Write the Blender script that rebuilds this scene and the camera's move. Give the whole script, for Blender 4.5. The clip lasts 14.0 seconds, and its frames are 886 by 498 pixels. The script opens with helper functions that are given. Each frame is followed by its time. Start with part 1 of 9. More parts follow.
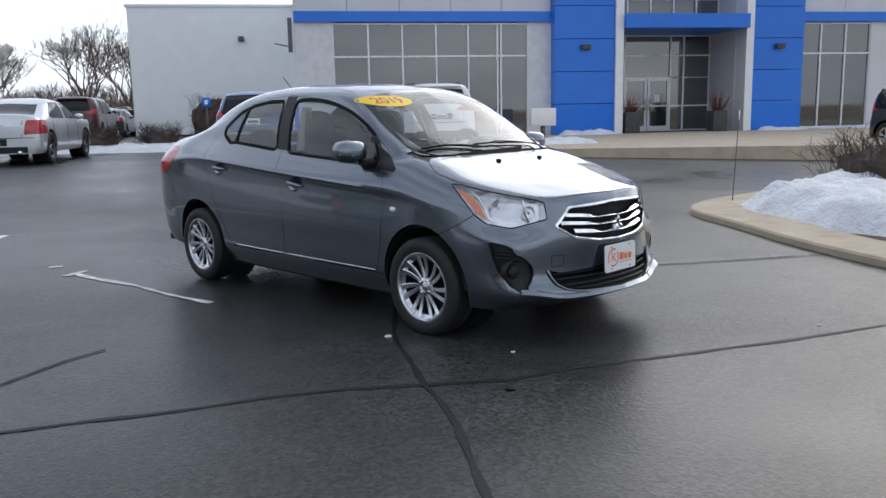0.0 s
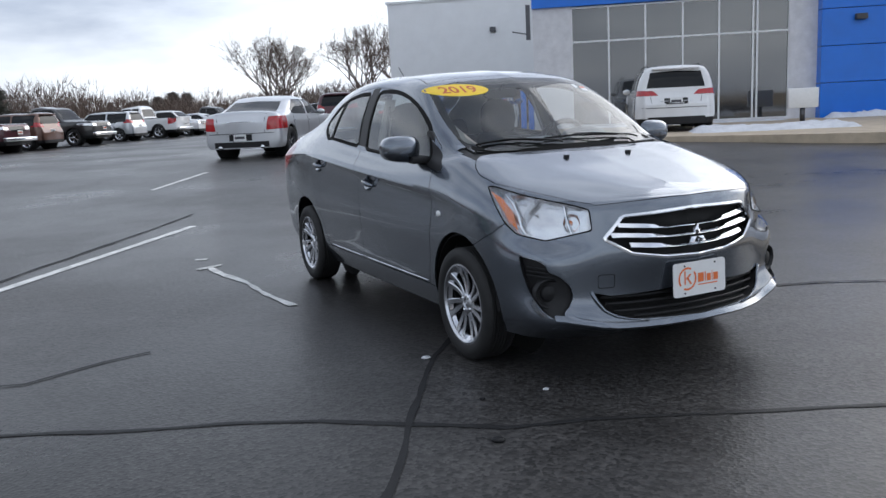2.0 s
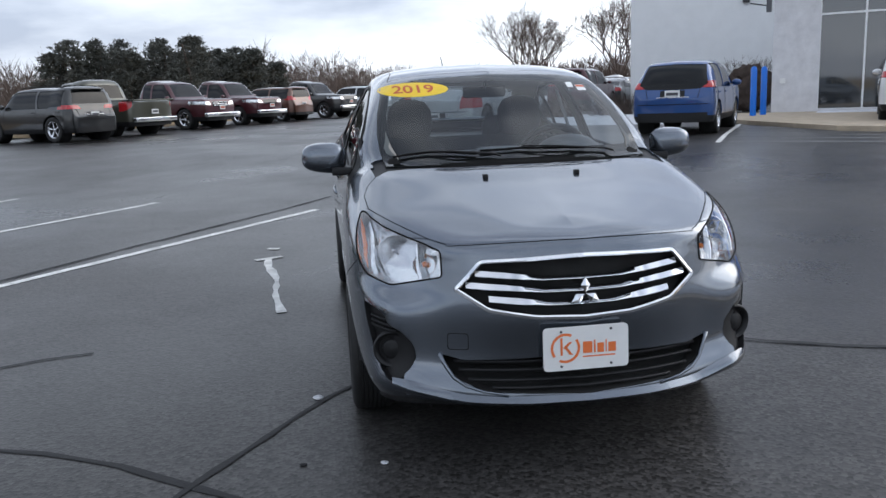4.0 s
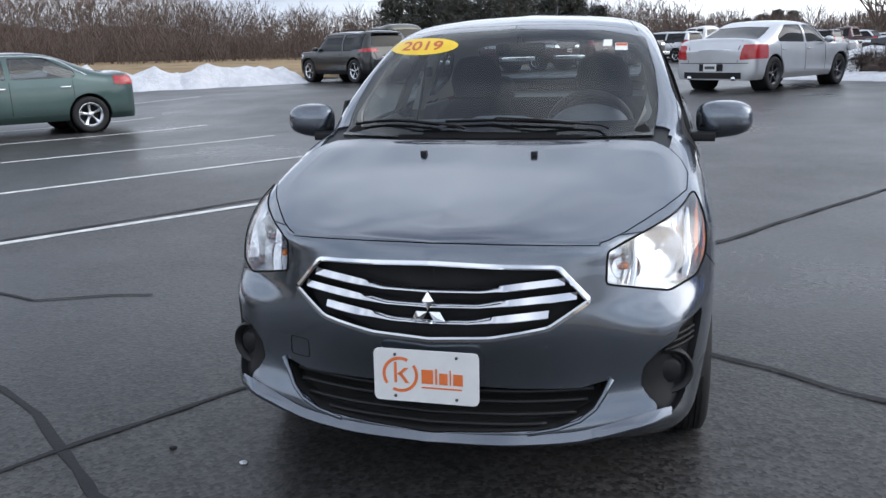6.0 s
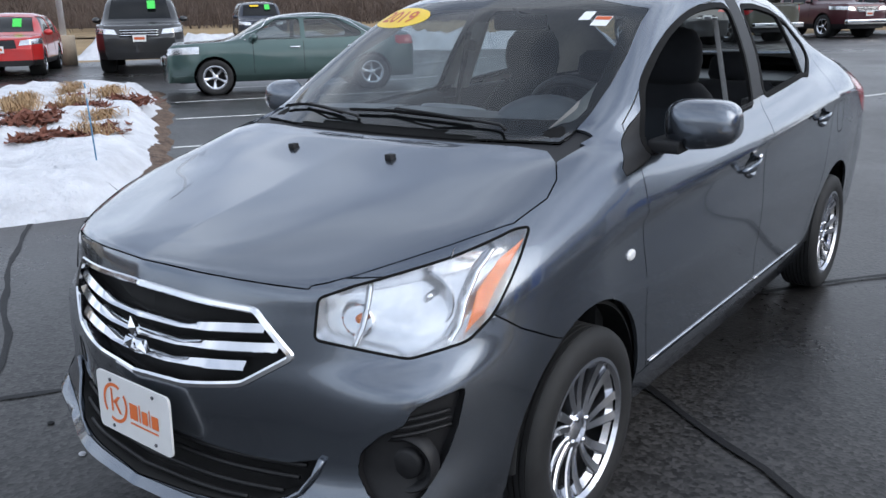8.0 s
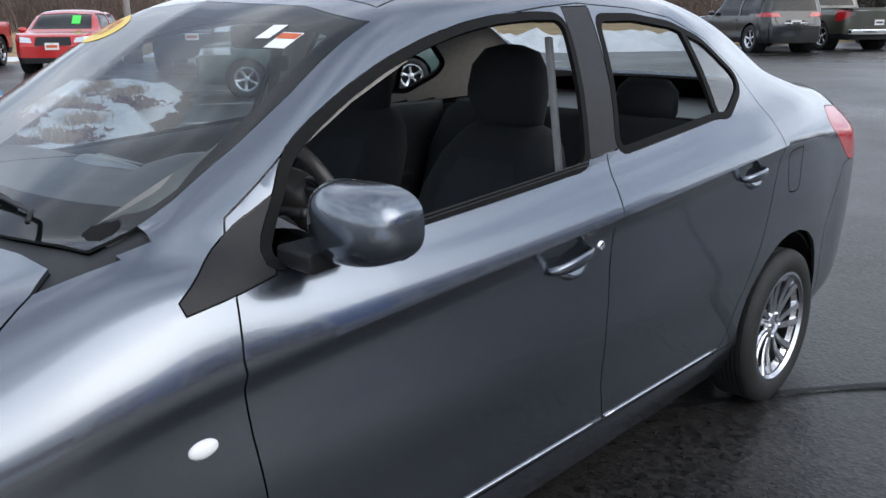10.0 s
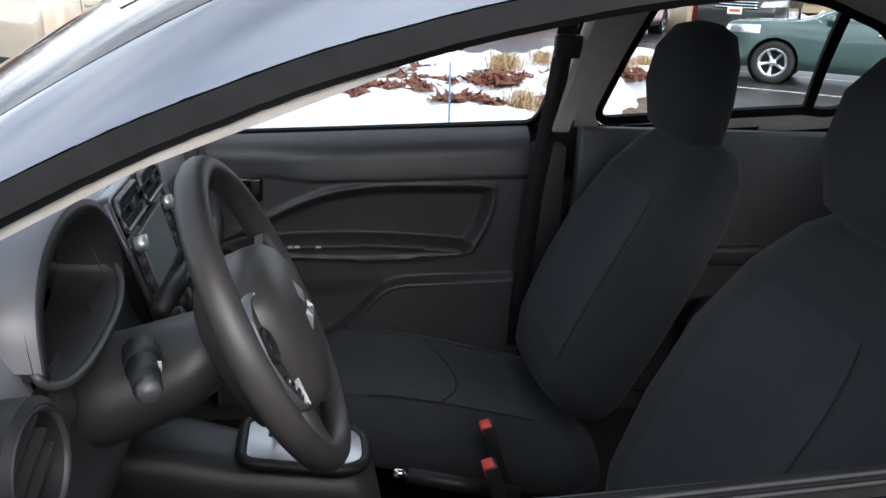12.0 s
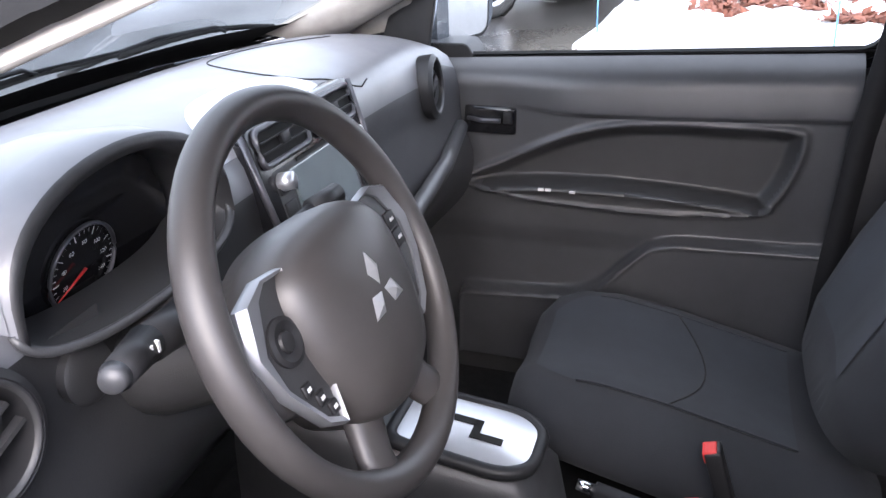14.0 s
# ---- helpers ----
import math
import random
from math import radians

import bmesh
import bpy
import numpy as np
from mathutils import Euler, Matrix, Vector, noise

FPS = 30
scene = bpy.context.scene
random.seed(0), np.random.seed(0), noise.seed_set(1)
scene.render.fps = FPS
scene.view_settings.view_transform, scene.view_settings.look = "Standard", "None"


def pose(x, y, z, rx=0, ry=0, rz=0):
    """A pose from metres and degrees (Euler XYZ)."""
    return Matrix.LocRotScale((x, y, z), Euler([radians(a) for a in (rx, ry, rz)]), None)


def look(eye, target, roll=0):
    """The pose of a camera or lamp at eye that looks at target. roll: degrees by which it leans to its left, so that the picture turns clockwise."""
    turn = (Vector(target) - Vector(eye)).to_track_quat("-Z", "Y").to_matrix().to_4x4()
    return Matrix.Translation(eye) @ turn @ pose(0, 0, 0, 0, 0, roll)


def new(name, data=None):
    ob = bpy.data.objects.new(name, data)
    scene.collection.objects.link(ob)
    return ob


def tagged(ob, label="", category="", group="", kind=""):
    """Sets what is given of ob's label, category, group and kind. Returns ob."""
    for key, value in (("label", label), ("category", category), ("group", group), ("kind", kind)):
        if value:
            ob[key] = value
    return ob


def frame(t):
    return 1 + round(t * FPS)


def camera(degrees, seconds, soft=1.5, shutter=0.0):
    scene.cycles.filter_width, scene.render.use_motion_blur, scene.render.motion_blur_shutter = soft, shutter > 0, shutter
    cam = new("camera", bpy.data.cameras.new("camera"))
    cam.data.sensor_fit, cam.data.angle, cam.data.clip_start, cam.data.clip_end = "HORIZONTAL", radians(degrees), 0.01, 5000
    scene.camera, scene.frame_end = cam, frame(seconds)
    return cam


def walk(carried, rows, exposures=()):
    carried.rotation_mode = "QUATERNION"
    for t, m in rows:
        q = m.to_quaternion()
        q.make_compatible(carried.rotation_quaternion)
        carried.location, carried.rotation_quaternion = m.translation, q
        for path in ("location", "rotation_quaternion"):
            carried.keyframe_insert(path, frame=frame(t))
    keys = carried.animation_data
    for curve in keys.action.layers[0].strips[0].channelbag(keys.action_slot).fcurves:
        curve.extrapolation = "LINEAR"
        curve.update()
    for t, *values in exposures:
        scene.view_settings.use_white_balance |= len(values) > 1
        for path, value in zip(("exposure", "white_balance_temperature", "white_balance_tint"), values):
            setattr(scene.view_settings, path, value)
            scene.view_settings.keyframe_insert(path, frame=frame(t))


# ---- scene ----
cam = camera(56.5, 14.0)

PATH = [
    (0, (-4.02, -4.693, 1.291), (-2.628, -3.295, 0.963), -1.1),
    (0.5, (-3.85, -4.775, 1.259), (-2.576, -3.266, 0.941), -0.9),
    (1, (-3.525, -4.86, 1.246), (-2.426, -3.222, 0.917), -1.1),
    (1.5, (-3.116, -4.865, 1.289), (-2.096, -3.177, 0.954), -1.7),
    (2, (-2.663, -4.898, 1.269), (-1.798, -3.126, 0.933), -2.8),
    (2.2, (-2.463, -4.894, 1.266), (-1.668, -3.089, 0.931), -2.8),
    (4.3, (-0.641, -4.727, 1.349), (-0.463, -2.771, 0.975), -2.2),
    (4.5, (-0.486, -4.686, 1.341), (-0.38, -2.726, 0.961), -2.2),
    (5, (-0.056, -4.57, 1.348), (-0.155, -2.621, 0.908), -1.9),
    (5.5, (0.265, -4.399, 1.352), (0.061, -2.464, 0.891), -1.3),
    (6, (0.588, -4.213, 1.359), (0.11, -2.329, 0.886), -1.4),
    (6.5, (0.925, -3.996, 1.383), (0.182, -2.206, 0.892), -1.6),
    (7, (1.183, -3.69, 1.387), (0.329, -1.954, 0.881), -1.4),
    (7.5, (1.485, -3.415, 1.377), (0.435, -1.796, 0.853), -1.5),
    (8, (1.731, -3.089, 1.378), (0.55, -1.57, 0.831), -1.1),
    (8.5, (1.867, -2.726, 1.391), (0.61, -1.275, 0.831), -0.6),
    (9, (1.999, -2.353, 1.385), (0.676, -0.959, 0.828), -0.7),
    (9.2, (2.024, -2.205, 1.395), (0.7, -0.81, 0.847), -0.6),
    (11.3, (1.512, -0.72, 1.383), (-0.159, 0.231, 0.833), 1.4),
    (11.5, (1.449, -0.616, 1.376), (-0.314, 0.131, 0.8), 1.1),
    (11.6, (1.396, -0.591, 1.374), (-0.394, 0.076, 0.782), 2.7),
    (12, (1.225, -0.461, 1.373), (-0.648, -0.151, 0.743), 3.1),
    (12.5, (0.997, -0.373, 1.347), (-0.878, -0.421, 0.654), 2.9),
    (13, (0.87, -0.287, 1.329), (-0.927, -0.705, 0.557), 1.7),
    (13.5, (0.86, -0.229, 1.329), (-0.884, -0.777, 0.517), -0.2),
    (14, (0.937, -0.215, 1.332), (-0.8, -0.778, 0.515), -0.9),
]
EXPOSURES = [(0, -0.05, 5900, 9), (2.2, -0.08, 5900, 9), (4.5, 0.06, 5870, 9), (5, 0.13, 5880, 9), (5.5, 0.27, 5980, 9), (6, 0.22, 5900, 9), (6.5, 0.16, 5820, 9), (9.2, 0.28, 5790, 9), (10.4, 0.35, 6050, 9), (11.3, 0.45, 6250, 9), (11.7, 0.65, 6250, 9), (12, 1.36, 6170, 10), (12.5, 1.78, 6130, 12), (13, 2.2, 6070, 14), (14, 2.78, 6080, 18)]
walk(cam, [(t, look(eye, target, roll)) for t, eye, target, roll in PATH], EXPOSURES)

# ---- light ----
SUN_AZ, SUN_EL = radians(76), radians(27)   # azimuth from +y towards +x
world = bpy.data.worlds.new("overcast_sky")
scene.world = world
world.use_nodes = True
wn, wl = world.node_tree.nodes, world.node_tree.links
wn.clear()
w_out = wn.new("ShaderNodeOutputWorld")
w_bg = wn.new("ShaderNodeBackground")
w_bg.inputs["Strength"].default_value = 1.95
sky = wn.new("ShaderNodeTexSky")
sky.sky_type = "NISHITA"
sky.sun_disc = False
sky.sun_elevation = SUN_EL
sky.sun_rotation = SUN_AZ
sky.dust_density = 4.0
sky_dim = wn.new("ShaderNodeVectorMath")
sky_dim.operation = "SCALE"
sky_dim.inputs["Scale"].default_value = 0.10
wl.new(sky.outputs["Color"], sky_dim.inputs[0])
w_co = wn.new("ShaderNodeTexCoord")
w_map = wn.new("ShaderNodeMapping")
w_map.inputs["Scale"].default_value = (1.0, 1.0, 3.6)
w_map.inputs["Rotation"].default_value = (0.0, 0.0, 0.6)
wl.new(w_co.outputs["Generated"], w_map.inputs["Vector"])
w_noise = wn.new("ShaderNodeTexNoise")
w_noise.inputs["Scale"].default_value = 2.6
w_noise.inputs["Detail"].default_value = 7.0
w_noise.inputs["Roughness"].default_value = 0.52
wl.new(w_map.outputs["Vector"], w_noise.inputs["Vector"])
w_ramp = wn.new("ShaderNodeValToRGB")
w_ramp.color_ramp.elements[0].position = 0.36
w_ramp.color_ramp.elements[0].color = (0.36, 0.38, 0.435, 1)
w_ramp.color_ramp.elements[1].position = 0.66
w_ramp.color_ramp.elements[1].color = (0.88, 0.875, 0.87, 1)
wl.new(w_noise.outputs["Fac"], w_ramp.inputs["Fac"])
# the cloud deck glows round the veiled sun
w_dot = wn.new("ShaderNodeVectorMath")
w_dot.operation = "DOT_PRODUCT"
w_dot.inputs[1].default_value = (math.sin(SUN_AZ) * math.cos(SUN_EL), math.cos(SUN_AZ) * math.cos(SUN_EL), math.sin(SUN_EL))
wl.new(w_co.outputs["Generated"], w_dot.inputs[0])
w_glow = wn.new("ShaderNodeMapRange")
w_glow.interpolation_type = "SMOOTHERSTEP"
w_glow.inputs["From Min"].default_value = 0.15
w_glow.inputs["From Max"].default_value = 1.0
w_glow.inputs["To Min"].default_value = 0.85
w_glow.inputs["To Max"].default_value = 1.22
wl.new(w_dot.outputs["Value"], w_glow.inputs["Value"])
w_mul = wn.new("ShaderNodeVectorMath")
w_mul.operation = "SCALE"
wl.new(w_ramp.outputs["Color"], w_mul.inputs[0])
# thin towards the horizon, heavy and darker overhead
w_sep = wn.new("ShaderNodeSeparateXYZ")
wl.new(w_co.outputs["Generated"], w_sep.inputs["Vector"])
w_alt = wn.new("ShaderNodeMapRange")
w_alt.inputs["From Min"].default_value = 0.02
w_alt.inputs["From Max"].default_value = 0.75
w_alt.inputs["To Min"].default_value = 1.10
w_alt.inputs["To Max"].default_value = 0.80
wl.new(w_sep.outputs["Z"], w_alt.inputs["Value"])
w_k = wn.new("ShaderNodeMath")
w_k.operation = "MULTIPLY"
wl.new(w_glow.outputs["Result"], w_k.inputs[0])
wl.new(w_alt.outputs["Result"], w_k.inputs[1])
wl.new(w_k.outputs[0], w_mul.inputs["Scale"])
w_mix = wn.new("ShaderNodeMix")
w_mix.data_type = "RGBA"
w_mix.inputs["Factor"].default_value = 0.82
wl.new(sky_dim.outputs["Vector"], w_mix.inputs["A"])
wl.new(w_mul.outputs["Vector"], w_mix.inputs["B"])
wl.new(w_mix.outputs["Result"], w_bg.inputs["Color"])
wl.new(w_bg.outputs["Background"], w_out.inputs["Surface"])

sun = new("sun", bpy.data.lights.new("sun", "SUN"))
sun.data.energy = 0.75
sun.data.angle = radians(50)
sun.data.color = (1.0, 0.95, 0.88)
sun.matrix_world = look((math.sin(SUN_AZ) * math.cos(SUN_EL), math.cos(SUN_AZ) * math.cos(SUN_EL), math.sin(SUN_EL)), (0, 0, 0))

# ---- materials ----
def mat(name, color, rough=0.6, metal=0.0, coat=0.0, noise_scale=0.0, vary=0.0, bump=0.0, bump_scale=0.0, spec=0.5, fine=0.0, rough_vary=0.0, rand=0.0):
    """A principled material with variation in colour and roughness at two scales and fine relief."""
    m = bpy.data.materials.new(name)
    m.use_nodes = True
    n, l = m.node_tree.nodes, m.node_tree.links
    b = n["Principled BSDF"]
    b.inputs["Base Color"].default_value = (*color, 1)
    b.inputs["Roughness"].default_value = rough
    b.inputs["Metallic"].default_value = metal
    b.inputs["Coat Weight"].default_value = coat
    b.inputs["Coat Roughness"].default_value = 0.04
    b.inputs["Specular IOR Level"].default_value = spec
    co = n.new("ShaderNodeTexCoord")
    if vary or rand:
        mixn = n.new("ShaderNodeMix")
        mixn.data_type, mixn.blend_type = "RGBA", "MULTIPLY"
        mixn.inputs["Factor"].default_value = 1.0
        mixn.inputs["A"].default_value = (*color, 1)
        big = n.new("ShaderNodeTexNoise")
        big.inputs["Scale"].default_value = noise_scale
        big.inputs["Detail"].default_value = 8
        big.inputs["Roughness"].default_value = 0.62
        l.new(co.outputs["Object"], big.inputs["Vector"])
        rng = n.new("ShaderNodeMapRange")
        rng.inputs["From Min"].default_value, rng.inputs["From Max"].default_value = 0.3, 0.7
        rng.inputs["To Min"].default_value, rng.inputs["To Max"].default_value = 1 - vary, 1 + vary
        l.new(big.outputs["Fac"], rng.inputs["Value"])
        value = rng.outputs["Result"]
        if rand:
            info = n.new("ShaderNodeObjectInfo")
            r2 = n.new("ShaderNodeMapRange")
            r2.inputs["To Min"].default_value, r2.inputs["To Max"].default_value = 1 - rand, 1 + rand
            l.new(info.outputs["Random"], r2.inputs["Value"])
            mm = n.new("ShaderNodeMath")
            mm.operation = "MULTIPLY"
            l.new(value, mm.inputs[0])
            l.new(r2.outputs["Result"], mm.inputs[1])
            value = mm.outputs[0]
        l.new(value, mixn.inputs["B"])
        l.new(mixn.outputs["Result"], b.inputs["Base Color"])
    if rough_vary:
        rn = n.new("ShaderNodeTexNoise")
        rn.inputs["Scale"].default_value = noise_scale * 0.6 + 0.3
        rn.inputs["Detail"].default_value = 5
        l.new(co.outputs["Object"], rn.inputs["Vector"])
        rr = n.new("ShaderNodeMapRange")
        rr.inputs["From Min"].default_value, rr.inputs["From Max"].default_value = 0.3, 0.7
        rr.inputs["To Min"].default_value, rr.inputs["To Max"].default_value = max(0.02, rough - rough_vary), min(1, rough + rough_vary)
        l.new(rn.outputs["Fac"], rr.inputs["Value"])
        l.new(rr.outputs["Result"], b.inputs["Roughness"])
    if bump:
        bn = n.new("ShaderNodeTexNoise")
        bn.inputs["Scale"].default_value = bump_scale
        bn.inputs["Detail"].default_value = 4
        l.new(co.outputs["Object"], bn.inputs["Vector"])
        bp = n.new("ShaderNodeBump")
        bp.inputs["Strength"].default_value = bump
        bp.inputs["Distance"].default_value = fine or 0.004
        l.new(bn.outputs["Fac"], bp.inputs["Height"])
        l.new(bp.outputs["Normal"], b.inputs["Normal"])
    return m


def glass_mat(name, tint, rough=0.0, dark=0.0, base=0.10):
    """Thin pane: clear transmission with a Fresnel gloss on top; dark blends in a privacy tint."""
    m = bpy.data.materials.new(name)
    m.use_nodes = True
    n, l = m.node_tree.nodes, m.node_tree.links
    n.clear()
    out = n.new("ShaderNodeOutputMaterial")
    tr = n.new("ShaderNodeBsdfTransparent")
    tr.inputs["Color"].default_value = (*[c * (1 - dark) for c in tint], 1)
    gl = n.new("ShaderNodeBsdfGlossy")
    gl.inputs["Roughness"].default_value = rough
    # reflectance of a pane, alike from both sides
    lw = n.new("ShaderNodeLayerWeight")
    lw.inputs["Blend"].default_value = 0.5
    pw = n.new("ShaderNodeMath")
    pw.operation = "POWER"
    pw.inputs[1].default_value = 4.2
    l.new(lw.outputs["Facing"], pw.inputs[0])
    fr = n.new("ShaderNodeMath")
    fr.operation = "MULTIPLY_ADD"
    fr.inputs[1].default_value, fr.inputs[2].default_value = 1 - base, base
    l.new(pw.outputs[0], fr.inputs[0])
    mx = n.new("ShaderNodeMixShader")
    l.new(fr.outputs[0], mx.inputs["Fac"])
    l.new(tr.outputs["BSDF"], mx.inputs[1])
    l.new(gl.outputs["BSDF"], mx.inputs[2])
    l.new(mx.outputs["Shader"], out.inputs["Surface"])
    return m


def paint(name, color, metal=0.75, rough=0.36):
    return mat(name, color, rough=rough, metal=metal, coat=1.0, noise_scale=2.2, vary=0.05, bump=0.02, bump_scale=900, fine=0.0004, rough_vary=0.03)


M_SCREENGLASS = glass_mat("laminated_screen_glass", (0.50, 0.55, 0.57), base=0.062)
M_PAINT = paint("titanium_grey_paint", (0.147, 0.166, 0.196), 0.92, 0.22)
M_BLACK = mat("satin_black_trim", (0.014, 0.014, 0.015), rough=0.48, spec=0.3, noise_scale=30, vary=0.2, bump=0.05, bump_scale=500, fine=0.0006)
M_GLOSSBLACK = mat("gloss_black_plastic", (0.008, 0.008, 0.009), rough=0.12, noise_scale=20, vary=0.2, rough_vary=0.05)
M_RUBBER = mat("black_rubber", (0.007, 0.007, 0.007), rough=0.75, spec=0.15, noise_scale=40, vary=0.3, bump=0.1, bump_scale=300, fine=0.001)
M_TYRE = mat("tyre_rubber", (0.013, 0.013, 0.013), rough=0.7, noise_scale=14, vary=0.35, bump=0.15, bump_scale=260, fine=0.001)
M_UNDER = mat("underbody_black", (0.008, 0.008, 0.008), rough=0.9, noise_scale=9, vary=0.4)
M_CHROME = mat("chrome", (0.82, 0.83, 0.85), rough=0.08, metal=1.0, noise_scale=8, vary=0.04, rough_vary=0.03)
M_ALLOY = mat("machined_alloy", (0.62, 0.63, 0.66), rough=0.22, metal=1.0, noise_scale=18, vary=0.08, rough_vary=0.06)
M_ALLOYDARK = mat("grey_alloy_paint", (0.10, 0.10, 0.11), rough=0.35, metal=0.6, noise_scale=18, vary=0.15)
M_GLASS = glass_mat("clear_auto_glass", (0.80, 0.85, 0.85))
M_GLASS_TINT = glass_mat("tinted_glass", (0.55, 0.6, 0.6), dark=0.25)
M_PRIVACY = mat("dark_privacy_glass", (0.008, 0.009, 0.010), rough=0.05, noise_scale=3, vary=0.2, spec=0.30, rough_vary=0.02)
M_LENS = glass_mat("clear_lamp_lens", (0.96, 0.97, 0.98))
M_REFLECTOR = mat("lamp_reflector", (0.70, 0.71, 0.73), rough=0.24, metal=1.0, noise_scale=60, vary=0.06)
M_AMBER = mat("amber_lens", (0.75, 0.17, 0.012), rough=0.16, noise_scale=30, vary=0.15, bump=0.1, bump_scale=220, fine=0.001, coat=0.6)
M_REDLENS = mat("red_lens", (0.42, 0.012, 0.016), rough=0.14, noise_scale=30, vary=0.2, coat=0.8)
M_WHITE = mat("white_enamel", (0.80, 0.80, 0.79), rough=0.35, noise_scale=12, vary=0.04, coat=0.3)
M_ORANGE = mat("orange_print", (0.78, 0.19, 0.05), rough=0.4, noise_scale=25, vary=0.05)
M_YELLOW = mat("yellow_sticker", (0.88, 0.60, 0.01), rough=0.35, noise_scale=20, vary=0.05)
M_REDPRINT = mat("red_print", (0.55, 0.10, 0.02), rough=0.4, noise_scale=20, vary=0.05)
M_GREENSTICK = mat("green_sticker", (0.10, 0.72, 0.10), rough=0.4, noise_scale=20, vary=0.05)
M_PAPER = mat("paper", (0.78, 0.80, 0.80), rough=0.7, noise_scale=10, vary=0.06)


def asphalt_mat():
    m = mat("damp_asphalt", (0.050, 0.050, 0.052), rough=0.5, spec=0.24)
    n, l = m.node_tree.nodes, m.node_tree.links
    b = n["Principled BSDF"]
    co = n.new("ShaderNodeTexCoord")

    def noise_node(scale, detail=6, rough=0.6):
        t = n.new("ShaderNodeTexNoise")
        t.inputs["Scale"].default_value, t.inputs["Detail"].default_value, t.inputs["Roughness"].default_value = scale, detail, rough
        l.new(co.outputs["Object"], t.inputs["Vector"])
        return t.outputs["Fac"]

    def ramp(src, a, z, lo, hi):
        r = n.new("ShaderNodeMapRange")
        for key, v in (("From Min", a), ("From Max", z), ("To Min", lo), ("To Max", hi)):
            r.inputs[key].default_value = v
        l.new(src, r.inputs["Value"])
        return r.outputs["Result"]

    def times(a, c):
        k = n.new("ShaderNodeMath")
        k.operation = "MULTIPLY"
        l.new(a, k.inputs[0])
        l.new(c, k.inputs[1])
        return k.outputs[0]
    damp = noise_node(0.22, 4)          # broad damp and drying patches
    mid = noise_node(2.3, 8, 0.7)       # tyre wear and dust
    clot = noise_node(24, 4, 0.7)       # clots of coarse stone
    stones = n.new("ShaderNodeTexVoronoi")
    stones.inputs["Scale"].default_value = 62.0
    l.new(co.outputs["Object"], stones.inputs["Vector"])
    bits = n.new("ShaderNodeSeparateColor")
    l.new(stones.outputs["Color"], bits.inputs["Color"])
    grit = bits.outputs["Red"]
    tone = times(times(ramp(damp, 0.35, 0.65, 0.42, 1.4), ramp(mid, 0.3, 0.7, 0.72, 1.28)), times(ramp(clot, 0.34, 0.68, 0.76, 1.30), ramp(grit, 0.0, 1.0, 0.45, 1.65)))
    mx = n.new("ShaderNodeMix")
    mx.data_type, mx.blend_type = "RGBA", "MULTIPLY"
    mx.inputs["Factor"].default_value = 1.0
    mx.inputs["A"].default_value = (0.036, 0.0345, 0.0335, 1)
    l.new(tone, mx.inputs["B"])
    l.new(mx.outputs["Result"], b.inputs["Base Color"])
    l.new(times(ramp(damp, 0.36, 0.64, 0.25, 0.44), ramp(clot, 0.3, 0.7, 0.88, 1.14)), b.inputs["Roughness"])
    grit = stones.outputs["Distance"]
    bp = n.new("ShaderNodeBump")
    bp.inputs["Strength"].default_value = 0.25
    bp.inputs["Distance"].default_value = 0.004
    l.new(grit, bp.inputs["Height"])
    l.new(bp.outputs["Normal"], b.inputs["Normal"])
    return m


M_ASPHALT = asphalt_mat()
M_SEAL = mat("crack_sealant", (0.012, 0.012, 0.013), rough=0.62, spec=0.3, noise_scale=9, vary=0.4, bump=0.4, bump_scale=90, fine=0.003)
M_LINE = mat("worn_white_paint", (0.66, 0.66, 0.64), rough=0.7, noise_scale=7, vary=0.35, bump=0.3, bump_scale=150, fine=0.002)
M_LINEFAINT = mat("faded_paint", (0.24, 0.24, 0.24), rough=0.7, noise_scale=6, vary=0.45)
M_CONCRETE = mat("concrete", (0.46, 0.38, 0.28), rough=0.85, noise_scale=3, vary=0.18, bump=0.3, bump_scale=70, fine=0.003)
M_SNOW = mat("old_snow", (0.68, 0.69, 0.72), rough=0.7, noise_scale=3.5, vary=0.16, bump=0.9, bump_scale=16, fine=0.05)
M_MULCH = mat("wood_mulch", (0.135, 0.092, 0.066), rough=0.95, noise_scale=9, vary=0.5, bump=0.8, bump_scale=40, fine=0.03)
M_GRASS = mat("winter_grass", (0.27, 0.19, 0.095), rough=0.95, noise_scale=0.35, vary=0.35, bump=0.6, bump_scale=6, fine=0.08)
M_STRAW = mat("dry_straw_grass", (0.44, 0.29, 0.15), rough=0.9, noise_scale=9, vary=0.3)
M_LEAFBROWN = mat("dead_brown_leaves", (0.17, 0.065, 0.042), rough=0.9, noise_scale=12, vary=0.4)
M_BARK = mat("grey_bark", (0.105, 0.085, 0.072), rough=0.95, noise_scale=5, vary=0.35)
M_TWIG = mat("brown_twigs", (0.13, 0.10, 0.085), rough=0.95, noise_scale=0.8, vary=0.35)
M_PINE = mat("pine_needles", (0.080, 0.084, 0.074), rough=0.9, noise_scale=0.9, vary=0.45)
M_HEDGE = mat("bare_hedge_twigs", (0.075, 0.055, 0.045), rough=0.95, noise_scale=4, vary=0.4)

# ---- tools ----
def ob_mesh(name, bm, materials, smooth=True):
    me = bpy.data.meshes.new(name)
    bm.to_mesh(me)
    bm.free()
    for m in materials if isinstance(materials, (list, tuple)) else [materials]:
        me.materials.append(m)
    if smooth:
        me.shade_smooth()
    return me


